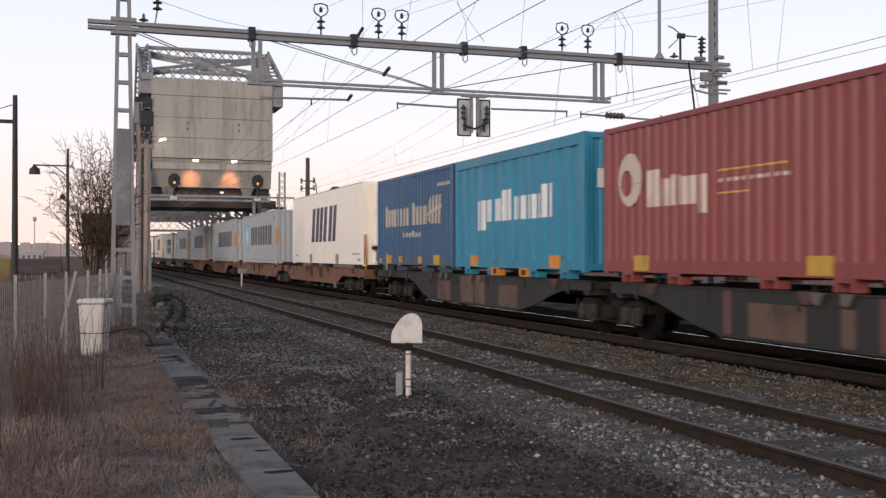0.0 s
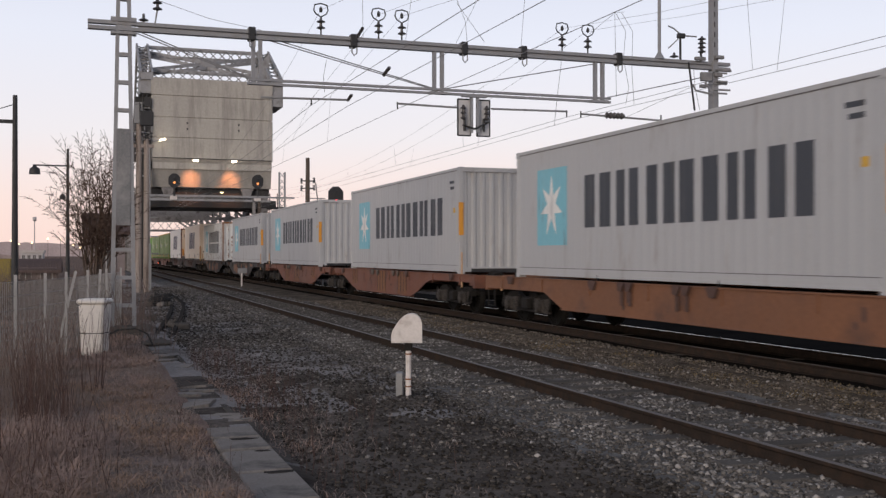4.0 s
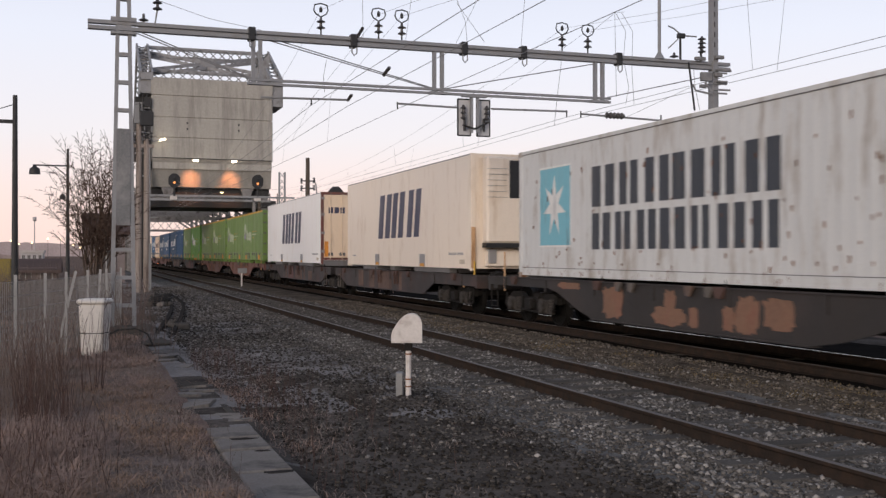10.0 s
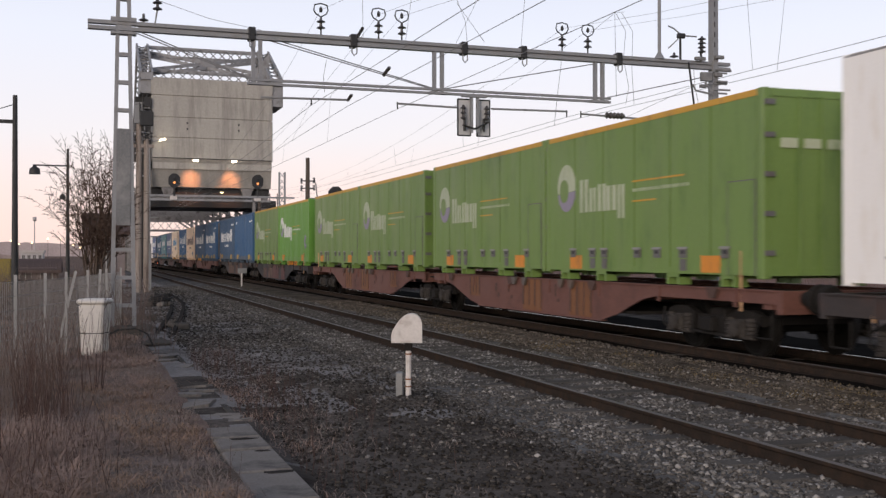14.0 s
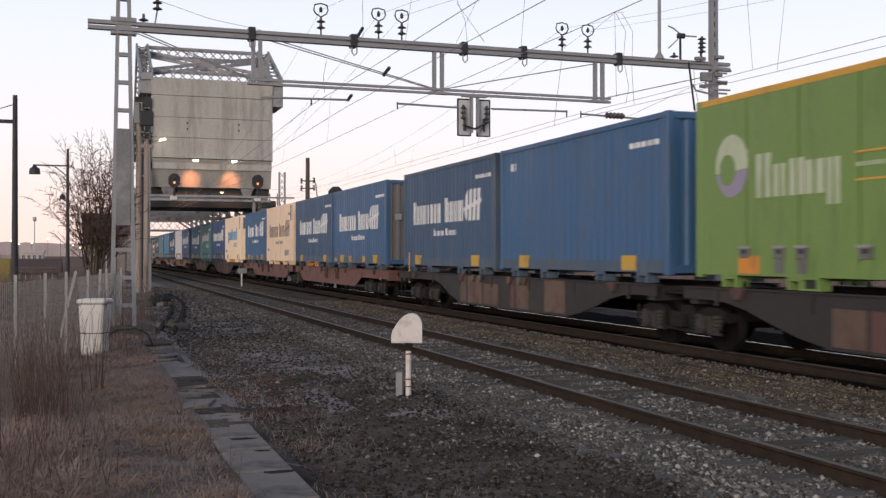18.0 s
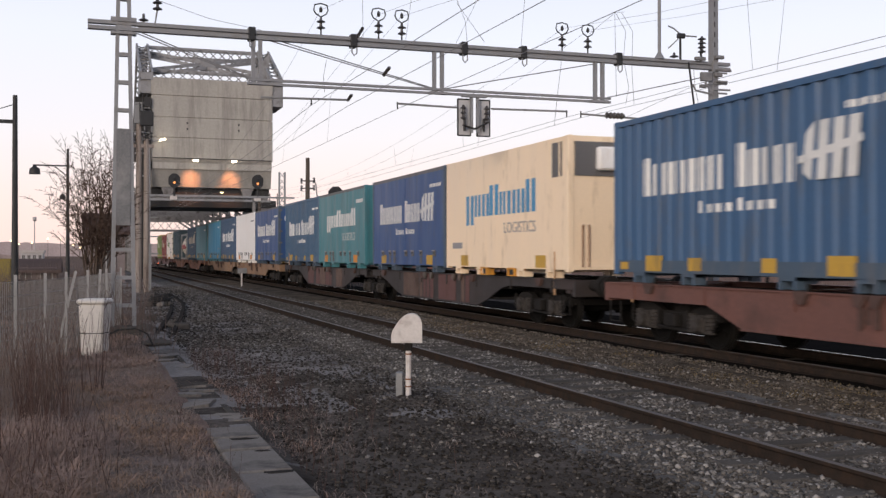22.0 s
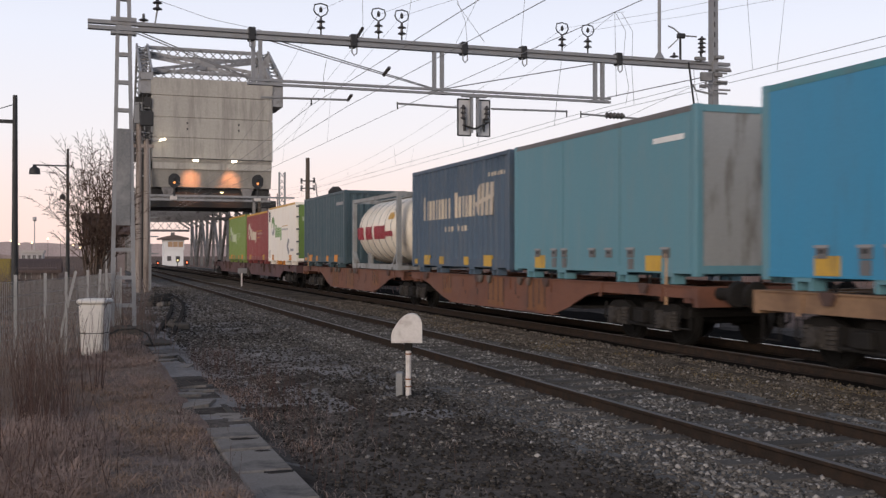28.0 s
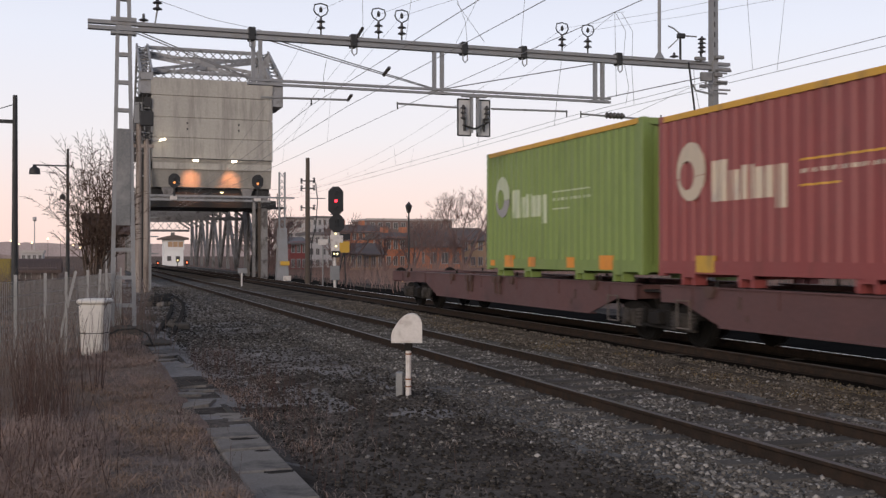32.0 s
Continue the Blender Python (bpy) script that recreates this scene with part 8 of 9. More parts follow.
def signal_tower(x0, x1, y, z0, z1):
    """A slim white signal tower: plain shaft, a lookout with a band of tan-curtained panes, a dark flat roof."""
    t = thing("signal_box", "white signal tower with tan lookout panes and a flat dark roof", "house", "buildings beyond the railway", at=pose(x0, y, z0))
    w, h = x1 - x0, z1 - z0
    part("wall", box(BM(), 0, w, 0, 5.0, 0, h * 0.62), WHITE_WALL, t)
    part("lookout_wall", box(BM(), 0.0, w + 0.15, -0.15, 5.1, h * 0.62, h), WHITE_WALL, t)
    roof = part("roof", prism(BM(), [(-0.9, h), (w + 0.9, h), (w + 0.9, h + 0.3), (w * 0.5, h + 0.85), (-0.9, h + 0.3)], -0.9, 5.9, "y"), ROOF_DARK, t)
    part("chimney", box(BM(), w * 0.4, w * 0.6, 2.0, 2.6, h + 0.6, h + 1.3), ROOF_GREY, roof)
    for k in range(3):
        a = w * (0.2 + 0.27 * k)
        win = part("window", box(BM(), a, a + w * 0.23, -0.19, -0.14, h * 0.72, h * 0.92), BRICK_TAN, t, "lookout pane with a tan blind")
        part("window_frame", box(BM(), a - 0.06, a, -0.21, -0.14, h * 0.71, h * 0.93), SASH, win)
    for k in range(2):
        part("window", box(BM(), w * (0.15 + 0.45 * k), w * (0.37 + 0.45 * k), -0.03, 0.02, h * 0.2, h * 0.38), PANE, t)


signal_tower(13.65, 16.95, 190.0, -0.4, 4.3)
house("shed", "low pale hall with white roof edge", "building", -13.4, -8.6, 260.0, 12.0, -0.60, 2.0, 0.5, PLASTER_GREY, PLASTER, 1, 4)
house("house", "pinkish plastered house with dark roof behind bare tree", "house", 0.3, 2.6, 70.0, 5.0, -0.60, 3.3, 1.1, PINK_PLASTER, ROOF_BROWN, 1, 1)
house("house", "low dark wooden shed behind the fence", "house", -5.5, -1.6, 75.0, 5.0, -0.60, 0.8, 0.6, PINK_PLASTER, ROOF_BROWN, 1, 3)


def far_ridge():
    """The low wooded shore on the horizon, with a few lit windows."""
    rng = random.Random(5)
    def band(name, y, xs, h0, h1, label, material):
        bm = BM()
        pts = [(xs[0], -3.0)]
        x = xs[0]
        while x < xs[1]:
            pts.append((x, h0 + (h1 - h0) * (0.5 + 0.5 * noise.noise((x * 0.006, y, 0))) + rng.uniform(-0.6, 0.6)))
            x += rng.uniform(3, 9)
        pts.append((xs[1], -3.0))
        verts = [(a, y, b) for a, b in pts] + [(a, y + 30, max(-3.0, b * 0.6)) for a, b in pts]
        n = len(pts)
        faces = [(i, i + 1, n + i + 1, n + i) for i in range(n - 1)] + [tuple(range(n))]
        tagged(new(name, mesh_from(name, verts, faces, material)), label, "horizon", kind="structure")
    # both bands are lighter and pinker than woods: air haze painted in
    dark = surface("haze_paled_woods", (0.36, 0.3, 0.3), 1.0, vary=0.3, scale=0.05, grain=0.6, bump=0.0)
    band("backdrop", 1100.0, (-500, 900), 8, 16, "low wooded shore on the horizon, paled for haze", dark)
    band("backdrop", 480.0, (-260, -22), 0.5, 3.0, "brown scrub and low roofs along the far bank, paled for haze", surface("haze_paled_scrub", (0.27, 0.215, 0.205), 1.0, vary=0.35, scale=0.1, grain=1.0, bump=0.0))
    lamp = glow("far_street_lamp", (1.0, 0.72, 0.42), 3.5)
    me = None
    for k in range(26):
        if me is None:
            bm = lathe(BM(), [(0.15, -0.35), (0.42, 0), (0.15, 0.35)], seg=8)
            me = bpy.data.meshes.new("far_lamp")
            bm.to_mesh(me); bm.free(); me.materials.append(lamp)
        x = rng.uniform(-75, 40)
        ob = new("far_lamp", me)
        ob.matrix_basis = pose(x - 20, 470 + rng.uniform(-8, 0), rng.uniform(4.0, 8.5))
        post = part("lamp_post", rod(BM(), (0, 0, 0), (0, 0, -8.5), 0.08), BLACK, ob)
        tagged(ob, "far lit street lamp on the other bank", "street lamp", "far street lamps")


far_ridge()


def tail_lamps():
    """Small signal lamps far down the line behind the bridge."""
    red, warm = glow("far_red_lamp", (1.0, 0.12, 0.04), 6.0), glow("far_warm_lamp", (1.0, 0.75, 0.3), 5.0)
    for x, y, z, m, label in ((9.9, 150.0, 0.55, red, "small lit red ground signal"), (13.9, 150.5, 0.6, red, "small lit red ground signal"), (12.75, 152.0, 0.9, warm, "small lit yellow ground signal")):
        t = thing("ground_signal", label, "signal", "ground signals", at=pose(x, y, -0.35))
        part("post", rod(BM(), (0, 0, 0), (0, 0, z), 0.06), BLACK, t)
        part("lens", lathe(BM(), [(0.1, -0.1), (0.07, -0.14)], (0, 0, z + 0.3), "y", 10), m, t)
        part("case", box(BM(), -0.22, 0.22, -0.1, 0.15, z, z + 0.6, 0.03), BLACK, t)


tail_lamps()


def far_mast():
    t = thing("radio_mast", "pale slender mast with a small platform on the far bank", "mast", at=pose(-12.0, 300.0, -0.35))
    part("mast", rod(BM(), (0, 0, 0), (0, 0, 11.6), 0.2, 0.12, 8), PLASTER_GREY, t)
    part("platform", lathe(BM(), [(0.2, 10.9), (0.5, 11.1), (0.5, 12.0), (0.2, 12.1)], seg=10), PLASTER_GREY, t)


far_mast()


# ---- poles, lamps, signals, fence ----
DULL_YELLOW = surface("faded_yellow_paint", (0.2, 0.15, 0.035), 0.7, vary=0.2, scale=3)


def street_lamps():
    t = thing("street_lamp", "tall dark steel lamp post with a cross arm", "street lamp", at=pose(-1.8, 32.0, -0.1))
    part("pole", rod(BM(), (0, 0, 0), (0, 0, 6.3), 0.10, 0.065, 12), BLACK, t)
    part("arm", box(BM(), -1.6, 0.0, -0.04, 0.04, 5.5, 5.6), BLACK, t)
    part("stay", tube(BM(), [(0, 0, 6.05), (-1.2, 0, 5.62)], 0.012), BLACK, t)
    part("lamp_head", lathe(BM(), [(0.06, 5.5), (0.2, 5.42), (0.3, 5.25), (0.31, 5.2)], (-1.5, 0, 0), "z", 16), BLACK, t)
    t = thing("street_lamp", "dark steel street lamp with a bell-shaped head", "street lamp", at=pose(-0.56, 46.0, -0.1))
    part("pole", rod(BM(), (0, 0, 0), (0, 0, 6.15), 0.09, 0.05, 12), BLACK, t)
    part("arm", box(BM(), -1.35, 0.05, -0.03, 0.03, 5.42, 5.48), BLACK, t)
    part("lamp_head", lathe(BM(), [(0.04, 5.45), (0.09, 5.38), (0.2, 5.3), (0.22, 5.12), (0.23, 5.08)], (-1.28, 0, 0), "z", 16), BLACK, t)
    part("brace", tube(BM(), [(0, 0, 5.0), (-0.5, 0, 5.42)], 0.02), BLACK, t)
    part("small_lamp", lathe(BM(), [(0.05, 4.3), (0.12, 4.2), (0.1, 4.05)], (-0.2, 0, 0), "z", 10), BLACK, t)
    t = thing("street_lamp", "old lantern on a dark post beside the street", "street lamp", at=pose(29.3, 95.0, -0.3))
    part("pole", rod(BM(), (0, 0, 0), (0, 0, 6.0), 0.12, 0.07, 10), BLACK, t)
    part("lantern", lathe(BM(), [(0.08, 5.9), (0.18, 6.0), (0.34, 6.55), (0.36, 6.6), (0.12, 6.85), (0.05, 7.0)], seg=8), BLACK, t)
    t = thing("yellow_cabinet", "yellow steel trackside cabinet", "cabinet", at=pose(-3.4, 50.0, -0.2))
    part("body", box(BM(), -0.45, 0.45, -0.3, 0.3, 0, 1.7, 0.02), DULL_YELLOW, t)
    part("door", box(BM(), -0.4, 0.4, -0.32, -0.3, 0.1, 1.62), DULL_YELLOW, t)


street_lamps()


def wooden_poles():
    t = thing("utility_pole", "pair of pale weathered timber poles with insulators", "utility pole", at=pose(2.65, 51.0, -0.2))
    for x in (-0.16, 0.22):
        part("pole", rod(BM(), (x, 0, 0), (x * 0.9, 0, 8.0 if x < 0 else 7.3), 0.16, 0.12, 12), TIMBER, t)
    part("cross_piece", box(BM(), -0.5, 0.55, -0.08, 0.08, 6.9, 7.05), TIMBER, t)
    for k, (x, z) in enumerate(((0.1, 7.2), (0.38, 7.2), (-0.4, 7.1))):
        insulator("insulator", t, x, -0.05, z, 0.13, 3, 0.5)
    part("switch_box", box(BM(), -0.1, 0.5, -0.3, -0.1, 7.9, 8.6, 0.03), BLACK, t)
    for z in (1.9, 2.7, 3.6):
        part("step_bracket", box(BM(), 0.3, 0.75, -0.04, 0.04, z, z + 0.06), GREY_STEEL, t)
    part("guard_strip", box(BM(), 0.30, 0.42, -0.2, -0.12, 0.2, 2.4), GREY_STEEL, t)
    t = thing("utility_pole", "tarred wooden pole with brackets and insulators beside the far track", "utility pole", at=pose(13.05, 63.3, -0.2))
    part("pole", rod(BM(), (0, 0, 0), (0, 0, 7.8), 0.17, 0.12, 12), WOODPOLE, t)
    for z in (6.35, 5.9, 4.7):
        part("bracket", box(BM(), -0.4, 0.45, -0.05, 0.05, z, z + 0.07), BLACK, t)
        insulator("insulator", t, -0.38, 0, z - 0.15, 0.1, 3, 0.35)
        insulator("insulator", t, 0.4, 0, z - 0.1, 0.1, 3, 0.35)
    part("bracket", box(BM(), 0, 1.1, -0.04, 0.04, 5.3, 5.36), GREY_STEEL, t)
    part("drop_cable", tube(BM(), [(0.5, 0, 6.3), (0.62, 0, 5.2), (0.5, 0, 3.6), (0.25, 0, 2.6), (0.2, 0, 0.2)], 0.03), BLACK, t)
    t = thing("catenary_mast", "lattice steel mast on a tapered concrete base", "mast", at=pose(13.6, 75.0, -0.2))
    bm = BM()
    lo = [bm.verts.new((sx * 0.42, sy * 0.42, 0)) for sx, sy in ((-1, -1), (1, -1), (1, 1), (-1, 1))]
    hi = [bm.verts.new((sx * 0.3, sy * 0.3, 3.8)) for sx, sy in ((-1, -1), (1, -1), (1, 1), (-1, 1))]
    bm.faces.new(lo[::-1]); bm.faces.new(hi)
    for i in range(4):
        bm.faces.new((lo[i], lo[(i + 1) % 4], hi[(i + 1) % 4], hi[i]))
    part("base", bm, GALVANISED, t)
    lattice("shaft", t, (0, 0, 3.8), (0, 0, 7.8), 0.4, 0.3, GALVANISED, (1, 0, 0), 0.45, 0.06, 0.08)
    part("cross_arm", box(BM(), -2.4, 0.9, -0.05, 0.05, 5.9, 6.02), GALVANISED, t)
    part("yellow_sign", box(BM(), -0.2, 0.45, -0.5, -0.46, 1.1, 1.4), PLAIN["yellow"], t, "yellow warning sign")
    part("white_sign", box(BM(), 0.0, 0.55, -0.52, -0.48, -0.02, 0.35), MARKER_WHITE, t, "white sign")


wooden_poles()


def main_signal():
    t = thing("main_signal", "railway signal with two black heads, upper one lit red", "signal", at=pose(13.4, 57.5, -0.2))
    part("mast", rod(BM(), (0, 0, 0), (0, 0, 5.6), 0.08, seg=12), MARKER_WHITE, t)
    signal_head("signal_head", t, 0.0, -0.25, 4.88, 0.86, 1.6, RED_LIT, "lit red lens", 1)
    signal_head("signal_head", t, 0.06, -0.25, 3.62, 0.86, 1.0, BLACK, "", 9)
    part("platform", box(BM(), -0.25, 0.25, -0.2, 0.1, 4.1, 4.13), GREY_STEEL, t)
    part("name_plate", box(BM(), -0.32, 0.42, -0.235, -0.205, 2.55, 2.95), MARKER_WHITE, t, "white plate")
    part("light_plate", box(BM(), -0.26, 0.22, -0.2, -0.17, 1.75, 3.25), MARKER_WHITE, t, "white plate with small lamps")
    for x, z in ((0.0, 3.05), (0.02, 2.35), (-0.08, 1.92), (0.1, 1.92)):
        part("small_lamp", lathe(BM(), [(0.055, -0.215), (0.04, -0.23)], (x, 0, z), "y", 10), WHITE_LIT, t, "lit small lamp")
    part("lamp_box", box(BM(), -0.25, 0.28, -0.21, -0.12, 1.72, 2.1, 0.02), BLACK, t)
    part("relay_box", box(BM(), -0.24, 0.24, -0.15, 0.15, 0.45, 1.25, 0.02), GREY_STEEL, t)
    s = thing("trackside_board", "tilted yellow board on two crossed posts", "sign", at=pose(14.4, 60.0, -0.2))
    part("board", box(BM(), -0.55, 0.45, -0.05, 0.0, 2.0, 2.65), PLAIN["yellow"], s)
    part("post", beam(BM(), (0.25, 0.02, 0), (0.1, 0.02, 3.1), 0.07), BLACK, s)
    part("post", beam(BM(), (-0.35, 0.02, 0), (0.25, 0.02, 2.6), 0.07), BLACK, s)
    part("upper_board", box(BM(), -0.45, 0.5, -0.05, 0.0, 2.75, 3.1), BLACK, s)
    s = thing("trackside_sign", "white sign on a thin post", "sign", at=pose(13.6, 61.5, -0.2))
    part("post", rod(BM(), (0, 0, 0), (0, 0, 2.9), 0.04), GREY_STEEL, s)
    part("board", box(BM(), -0.3, 0.3, -0.05, -0.03, 2.45, 2.8), MARKER_WHITE, s)
    m = thing("track_marker", "small marker post between the tracks", "marker", at=pose(8.65, 60.5, -0.15))
    part("post", rod(BM(), (0, 0, 0), (0, 0, 0.85), 0.05), MARKER_WHITE, m)
    part("head", box(BM(), -0.22, 0.3, -0.05, 0.05, 0.75, 1.05, 0.02), GREY_STEEL, m)


main_signal()


def fence():
    t = thing("wire_fence", "low wire-mesh fence with pale leaning concrete posts", "fence")
    path = [(-1.23, 15.0, 0.00), (-0.89, 16.0, 0.00), (-0.54, 17.4, 0.00), (-0.25, 18.6, 0.00), (-0.10, 19.2, 0.35), (0.10, 20.4, 0.00), (0.34, 21.6, 0.06), (0.47, 22.4, 0.00), (0.82, 24.5, 0.00)]
    for x, y, lean in path:
        part("fence_post", beam(BM(), (x - lean, y, -0.15), (x, y, 1.4), 0.045), POST_PALE, t)
    path = [p[:2] for p in path]
    for (xa, ya), (xb, yb) in zip(path, path[1:]):
        bm = BM()
        n = int(math.hypot(xb - xa, yb - ya) / 0.06)
        for i in range(n):
            f = i / n
            x, y = xa + (xb - xa) * f, ya + (yb - ya) * f
            beam(bm, (x, y, 0.0), (x, y, 1.3), 0.0055)
        for z in (0.1, 0.3, 0.5, 0.7, 0.9, 1.1, 1.3):
            beam(bm, (xa, ya, z), (xb, yb, z), 0.006)
        part("mesh_panel", bm, GREY_STEEL, t)
    g = thing("hoop_hose", "black bent cable loops beside the mast", "cable", at=pose(0.95, 20.5, -0.03))
    part("cable", tube(BM(), [(-0.55, 0, 0.2), (-0.3, 0.1, 0.3), (0.0, 0, 0.33), (0.22, 0, 0.22), (0.32, 0, 0.0)], 0.018), RUBBER, g)
    c = thing("cable_coil", "loose coil of black cable thrown over rubble", "cable", at=pose(2.54, 37.27, -0.05))
    rng = random.Random(12)
    for k in range(5):
        r = rng.uniform(0.3, 0.48)
        pts = [(r * math.cos(6.28 * i / 16) + rng.uniform(-0.02, 0.02), 0.5 * r * math.sin(6.28 * i / 16), 0.12 + 0.05 * k + 0.16 * math.sin(6.28 * i / 16 + 0.4 * k) * r) for i in range(17)]
        part("cable_turn", tube(BM(), pts, 0.025), RUBBER, c)
    for k in range(6):
        b = part("rubble_piece", box(BM(), -0.12, 0.12, -0.08, 0.08, -0.08, 0.06, 0.02), CONCRETE_DARK if k % 2 else CONCRETE, c)
        b.matrix_basis = pose(rng.uniform(-0.4, 0.4), rng.uniform(-0.2, 0.2), 0.04, rng.uniform(-20, 20), rng.uniform(-20, 20), rng.uniform(0, 180))
    p = thing("plank_pile", "grey weathered boards lying beside the trough", "planks", at=pose(1.35, 20.6, -0.02))
    for k in range(4):
        part("plank", box(BM(), -0.28, 0.3, -0.07 + 0.16 * k, 0.06 + 0.16 * k, 0.0, 0.035), CONCRETE_DARK, p)
    rng = random.Random(8)
    h = thing("rubble_heap", "dark rubble and broken trough lids", "rubble", at=pose(1.6, 27.5, -0.1))
    for k in range(14):
        x, y, s = rng.uniform(-0.7, 0.7), rng.uniform(-3, 4), rng.uniform(0.08, 0.3)
        b = part("rubble_piece", box(BM(), -s, s, -s * 0.7, s * 0.7, -0.05, s * 0.5, 0.03), CONCRETE_DARK, h)
        b.matrix_basis = pose(x, y, 0.02, rng.uniform(-20, 20), rng.uniform(-20, 20), rng.uniform(0, 180))


POST_PALE = surface("pale_concrete_post", (0.3, 0.29, 0.28), 0.9, vary=0.15, scale=4, grain=40, bump=0.2)
fence()


# ---- overhead wires ----
def wires():
    t = thing("overhead_line", "overhead contact wires, carriers and droppers above both tracks", "overhead wires", kind="structure")
    y_g = GANTRY_Y * GANTRY_SIZE
    spans = ((y_g - 56.0, y_g), (y_g, 79.0), (79.0, 133.0), (133.0, 190.0))

    def strand(name, way, z_end, sag, r):
        for i, (a, b) in enumerate(spans):
            pts = []
            for k in range(15):
                f = k / 14
                pts.append((way[i] + (way[i + 1] - way[i]) * f, a + (b - a) * f, z_end - sag * 4 * f * (1 - f)))
            part(name, tube(BM(), pts, r, 4), WIRE, t)

    # contact wires zigzag from support to support, each below its carrier
    lines = (((4.9, 4.76, 6.3, 6.5, 6.5), (4.9, 4.97, 6.3, 6.5, 6.5)),
             ((5.75, 5.55, 6.6, 6.5, 6.5), (5.9, 6.29, 6.6, 6.5, 6.5)),
             ((6.9, 6.72, 6.6, 6.5, 6.5), (7.0, 6.83, 6.6, 6.5, 6.5)),
             ((12.9, 10.95, 10.55, 11.0, 11.0), (12.8, 10.83, 10.6, 11.0, 11.0)),
             ((14.4, 11.32, 11.7, 11.3, 11.0), (14.4, 11.51, 11.7, 11.3, 11.0)))
    for low, high in lines:
        strand("contact_wire", low, 4.97, 0.05, 0.0058)
        strand("carrier_wire", high, 7.08, 1.85, 0.0036)
        for i, (a, b) in enumerate(spans[:3]):
            for k in range(1, 8):
                f = k / 8
                y, dip = a + (b - a) * f, 4 * f * (1 - f)
                part("dropper", tube(BM(), [(low[i] + (low[i + 1] - low[i]) * f, y, 4.97 - 0.05 * dip), (high[i] + (high[i + 1] - high[i]) * f, y, 7.08 - 1.85 * dip)], 0.0035, 4), WIRE, t)
    # in-line insulators and jumpers near the gantry
    for p, q in (((6.52, 22.6, 5.89), (6.52, 23.1, 5.79)), ((6.5, 26.0, 5.76), (6.5, 26.45, 5.68)), ((6.56, 25.1, 7.3), (6.54, 25.6, 7.16))):
        p, q = Vector(sized(*p)), Vector(sized(*q))
        d = q - p
        bm = BM()
        for k in range(6):
            rod(bm, p + d * (k / 6), p + d * (k / 6 + 1 / 9), 0.021, 0.038, 8)
        part("line_insulator", bm, INSULATOR, t)
    y = GANTRY_Y
    for pts in ([(9.2, y, 9.3), (9.6, y, 8.6), (9.85, y, 8.0), (9.9, y, 7.4)], [(14.42, y, 8.62), (14.75, y, 8.1), (14.68, y, 7.3), (14.85, y, 6.5), (14.75, y, 6.0)], [(14.62, y, 8.62), (14.98, y, 8.1), (14.95, y, 7.0), (15.02, y, 6.0)], [(12.72, y, 7.1), (12.6, y, 6.2), (12.5, y, 5.3)],
                [(6.0, y, 6.75), (5.92, y, 6.3), (5.95, y, 5.9)], [(17.0, y, 7.1), (17.05, y, 6.6), (17.2, y, 5.95)], [(6.95, y, 9.0), (6.98, y, 7.4)], [(9.6, y, 8.5), (10.0, y, 8.0), (10.4, y, 7.5)], [(1.8, y, 7.95), (3.0, y, 7.6), (4.3, y, 7.4)],
                [(14.4, y, 8.6), (14.45, y, 6.2)], [(16.9, y, 6.6), (14.7, y, 5.6)], [(13.6, y, 7.95), (14.4, y, 8.6), (14.7, y, 8.65)]):
        part("jumper", tube(BM(), [sized(*p) for p in pts], 0.006, 4), WIRE, t)


wires()


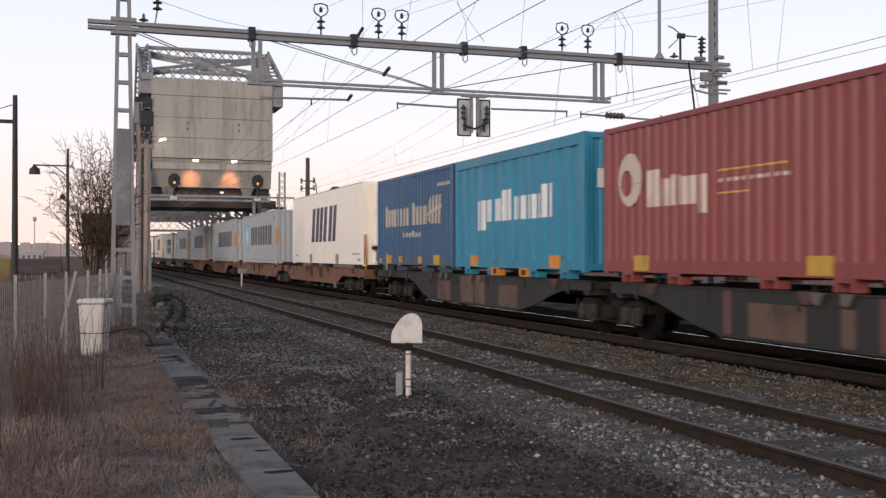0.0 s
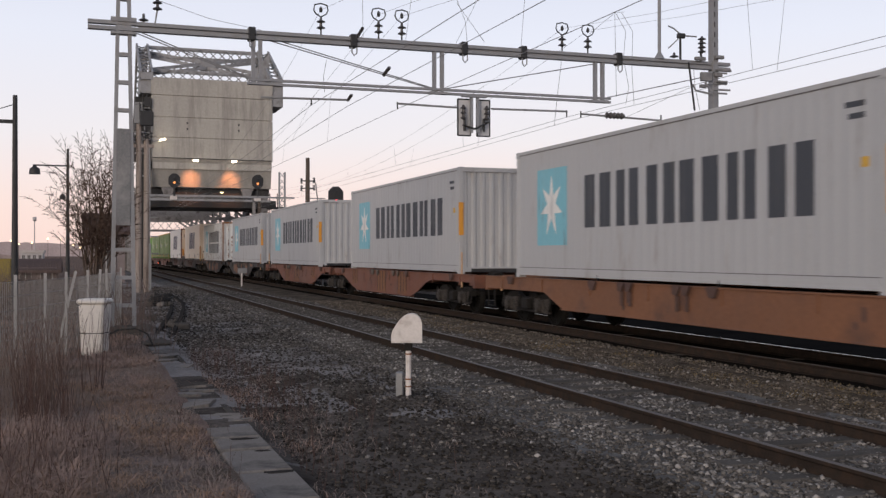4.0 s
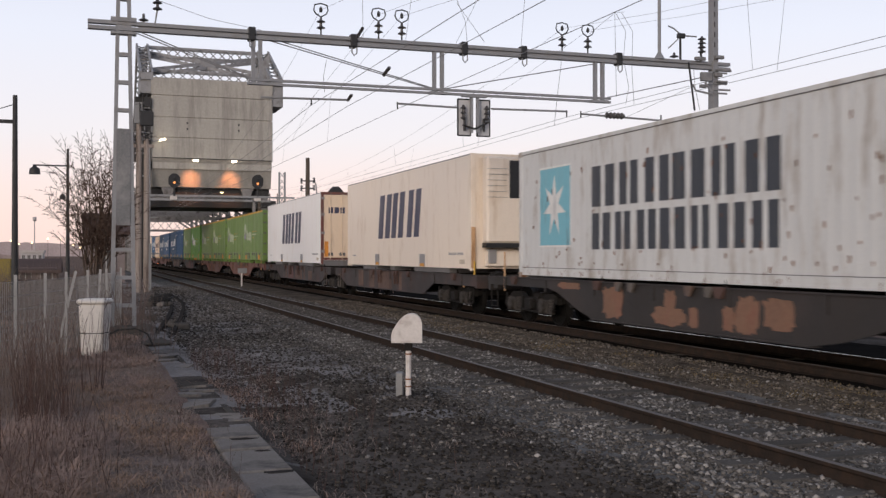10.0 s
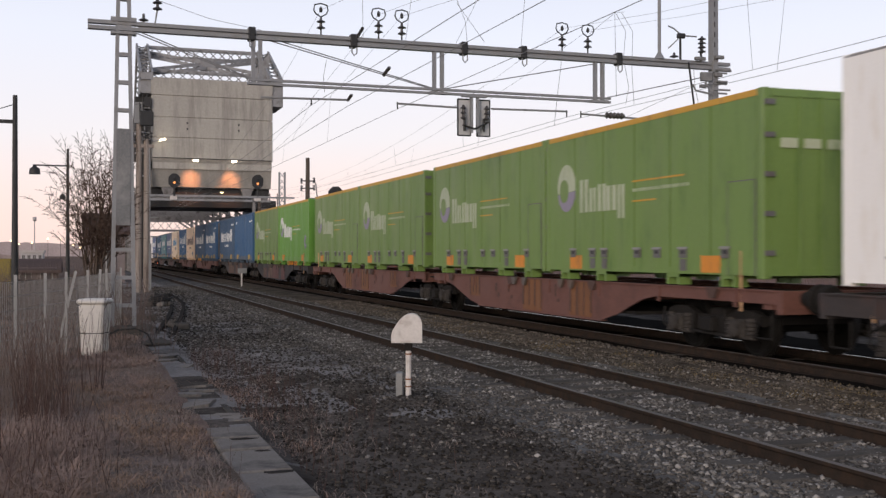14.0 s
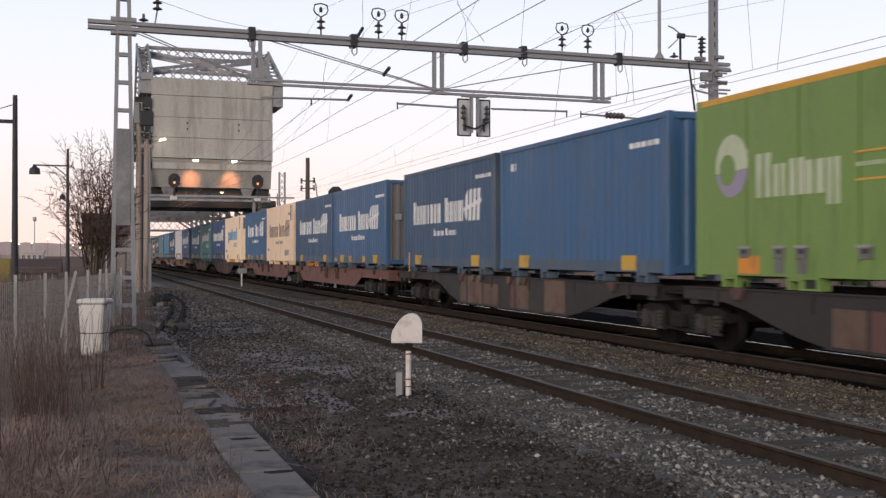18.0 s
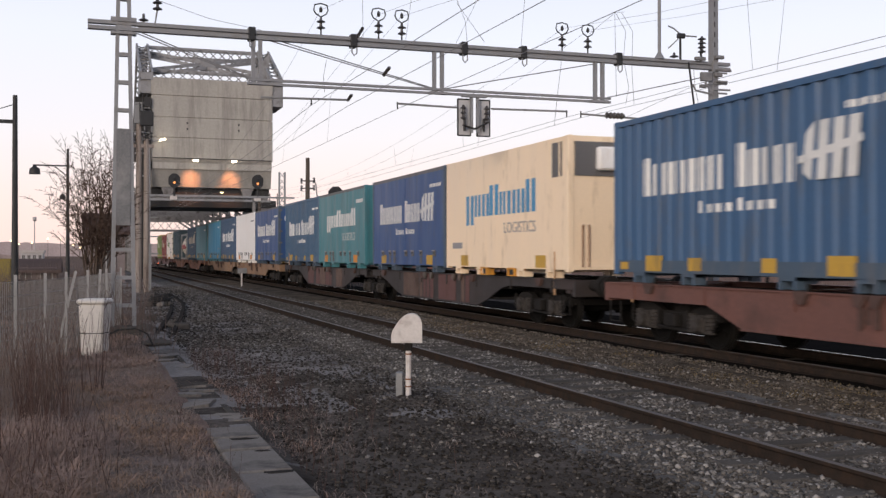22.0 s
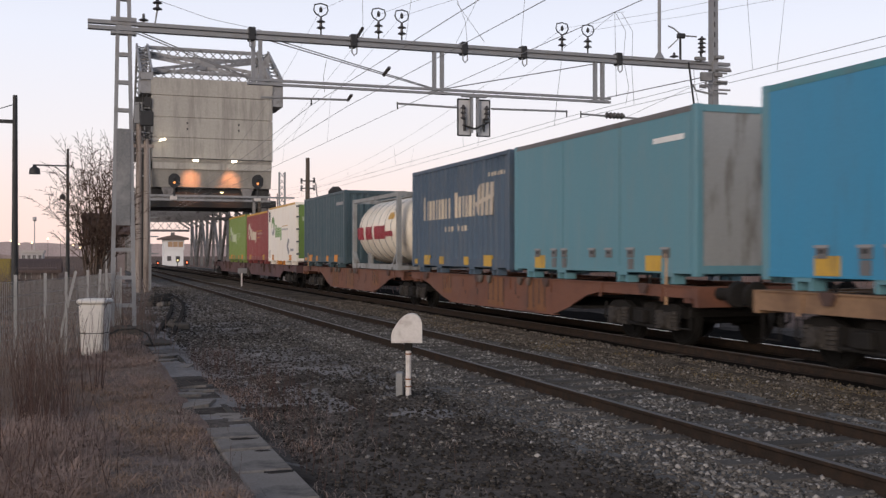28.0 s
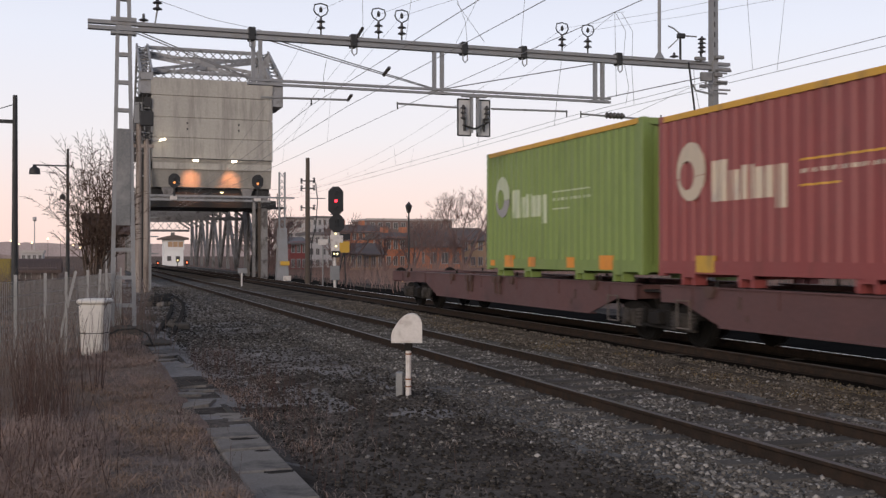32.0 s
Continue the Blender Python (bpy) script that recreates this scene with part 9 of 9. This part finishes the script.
# ---- the street beyond: a passing car and a lit lamp ----
def street():
    bm = BM()
    box(bm, 20, 160, 100, 108, -0.33, -0.28)
    tagged(part("road", bm, ASPHALT), "grey asphalt street before the houses", "road", kind="structure")
    t = thing("street_lamp", "grey street lamp, lit white", "street lamp", at=pose(79.6, 106.0, -0.3))
    part("pole", rod(BM(), (0, 0, 0), (0, 0, 2.4), 0.07), GREY_STEEL, t)
    part("lamp_head", lathe(BM(), [(0.1, 2.4), (0.22, 2.5), (0.1, 2.65)], seg=10), WHITE_LIT, t, "lit lamp head")
    car = thing("car", "pale blue-grey car driving with headlights on", "car", at=pose(84.0, 104.0, -0.28))
    blue = paint("blue_grey_car_paint", (0.16, 0.19, 0.26), 0.1, 0.35)
    part("body", prism(BM(), [(-2.1, 0.3), (-2.15, 0.7), (-1.3, 0.85), (-0.6, 1.4), (1.1, 1.45), (1.8, 0.95), (2.1, 0.85), (2.1, 0.3)], -0.85, 0.85, "y"), blue, car)
    part("side_window", prism(BM(), [(-1.05, 0.9), (-0.5, 1.33), (1.0, 1.37), (1.5, 0.95)], -0.86, -0.84, "y"), PANE, car)
    part("windscreen", prism(BM(), [(-1.31, 0.88), (-0.63, 1.38), (-0.6, 1.38), (-1.25, 0.86)], -0.7, 0.7, "y"), PANE, car)
    for x in (-1.35, 1.3):
        for y in (-0.78, 0.78):
            wheel = part("wheel", lathe(BM(), [(0.2, y - 0.1), (0.32, y - 0.09), (0.32, y + 0.09), (0.2, y + 0.1)], (x, 0, 0.32), "y", 16), RUBBER, car)
            part("rim", lathe(BM(), [(0.19, y - 0.11), (0.19, y + 0.11)], (x, 0, 0.32), "y", 12), GREY_STEEL, wheel)
    for y in (-0.6, 0.6):
        part("headlight", lathe(BM(), [(0.12, -2.12), (0.1, -2.17)], (0, y, 0.62), "x", 10), WHITE_LIT, car, "lit headlight")
    return car


CAR = street()


# ---- what moves ----
def motions():
    walk(CAR, [(0.0, pose(112.0, 104, -0.28)), (4.0, pose(102.0, 104, -0.28)), (6.5, pose(84.0, 104, -0.28)), (8.5, pose(75.0, 104, -0.28)), (SECONDS, pose(74.0, 104, -0.28))])
    steps = [SECONDS * k / 32 for k in range(33)]
    for t, place, z in RIDERS:
        walk(t, [(s, pose(TRAIN_TRACK, place - distance(s), z)) for s in steps])
    ticks = [SECONDS * k / 610 for k in range(611)]      # under 90 degrees of wheel turn each
    turns = [math.degrees(distance(s) / 0.46) for s in ticks]
    for w, d in WHEELSETS:
        walk(w, [(s, pose(0, d, 0.46, a)) for s, a in zip(ticks, turns)])


motions()
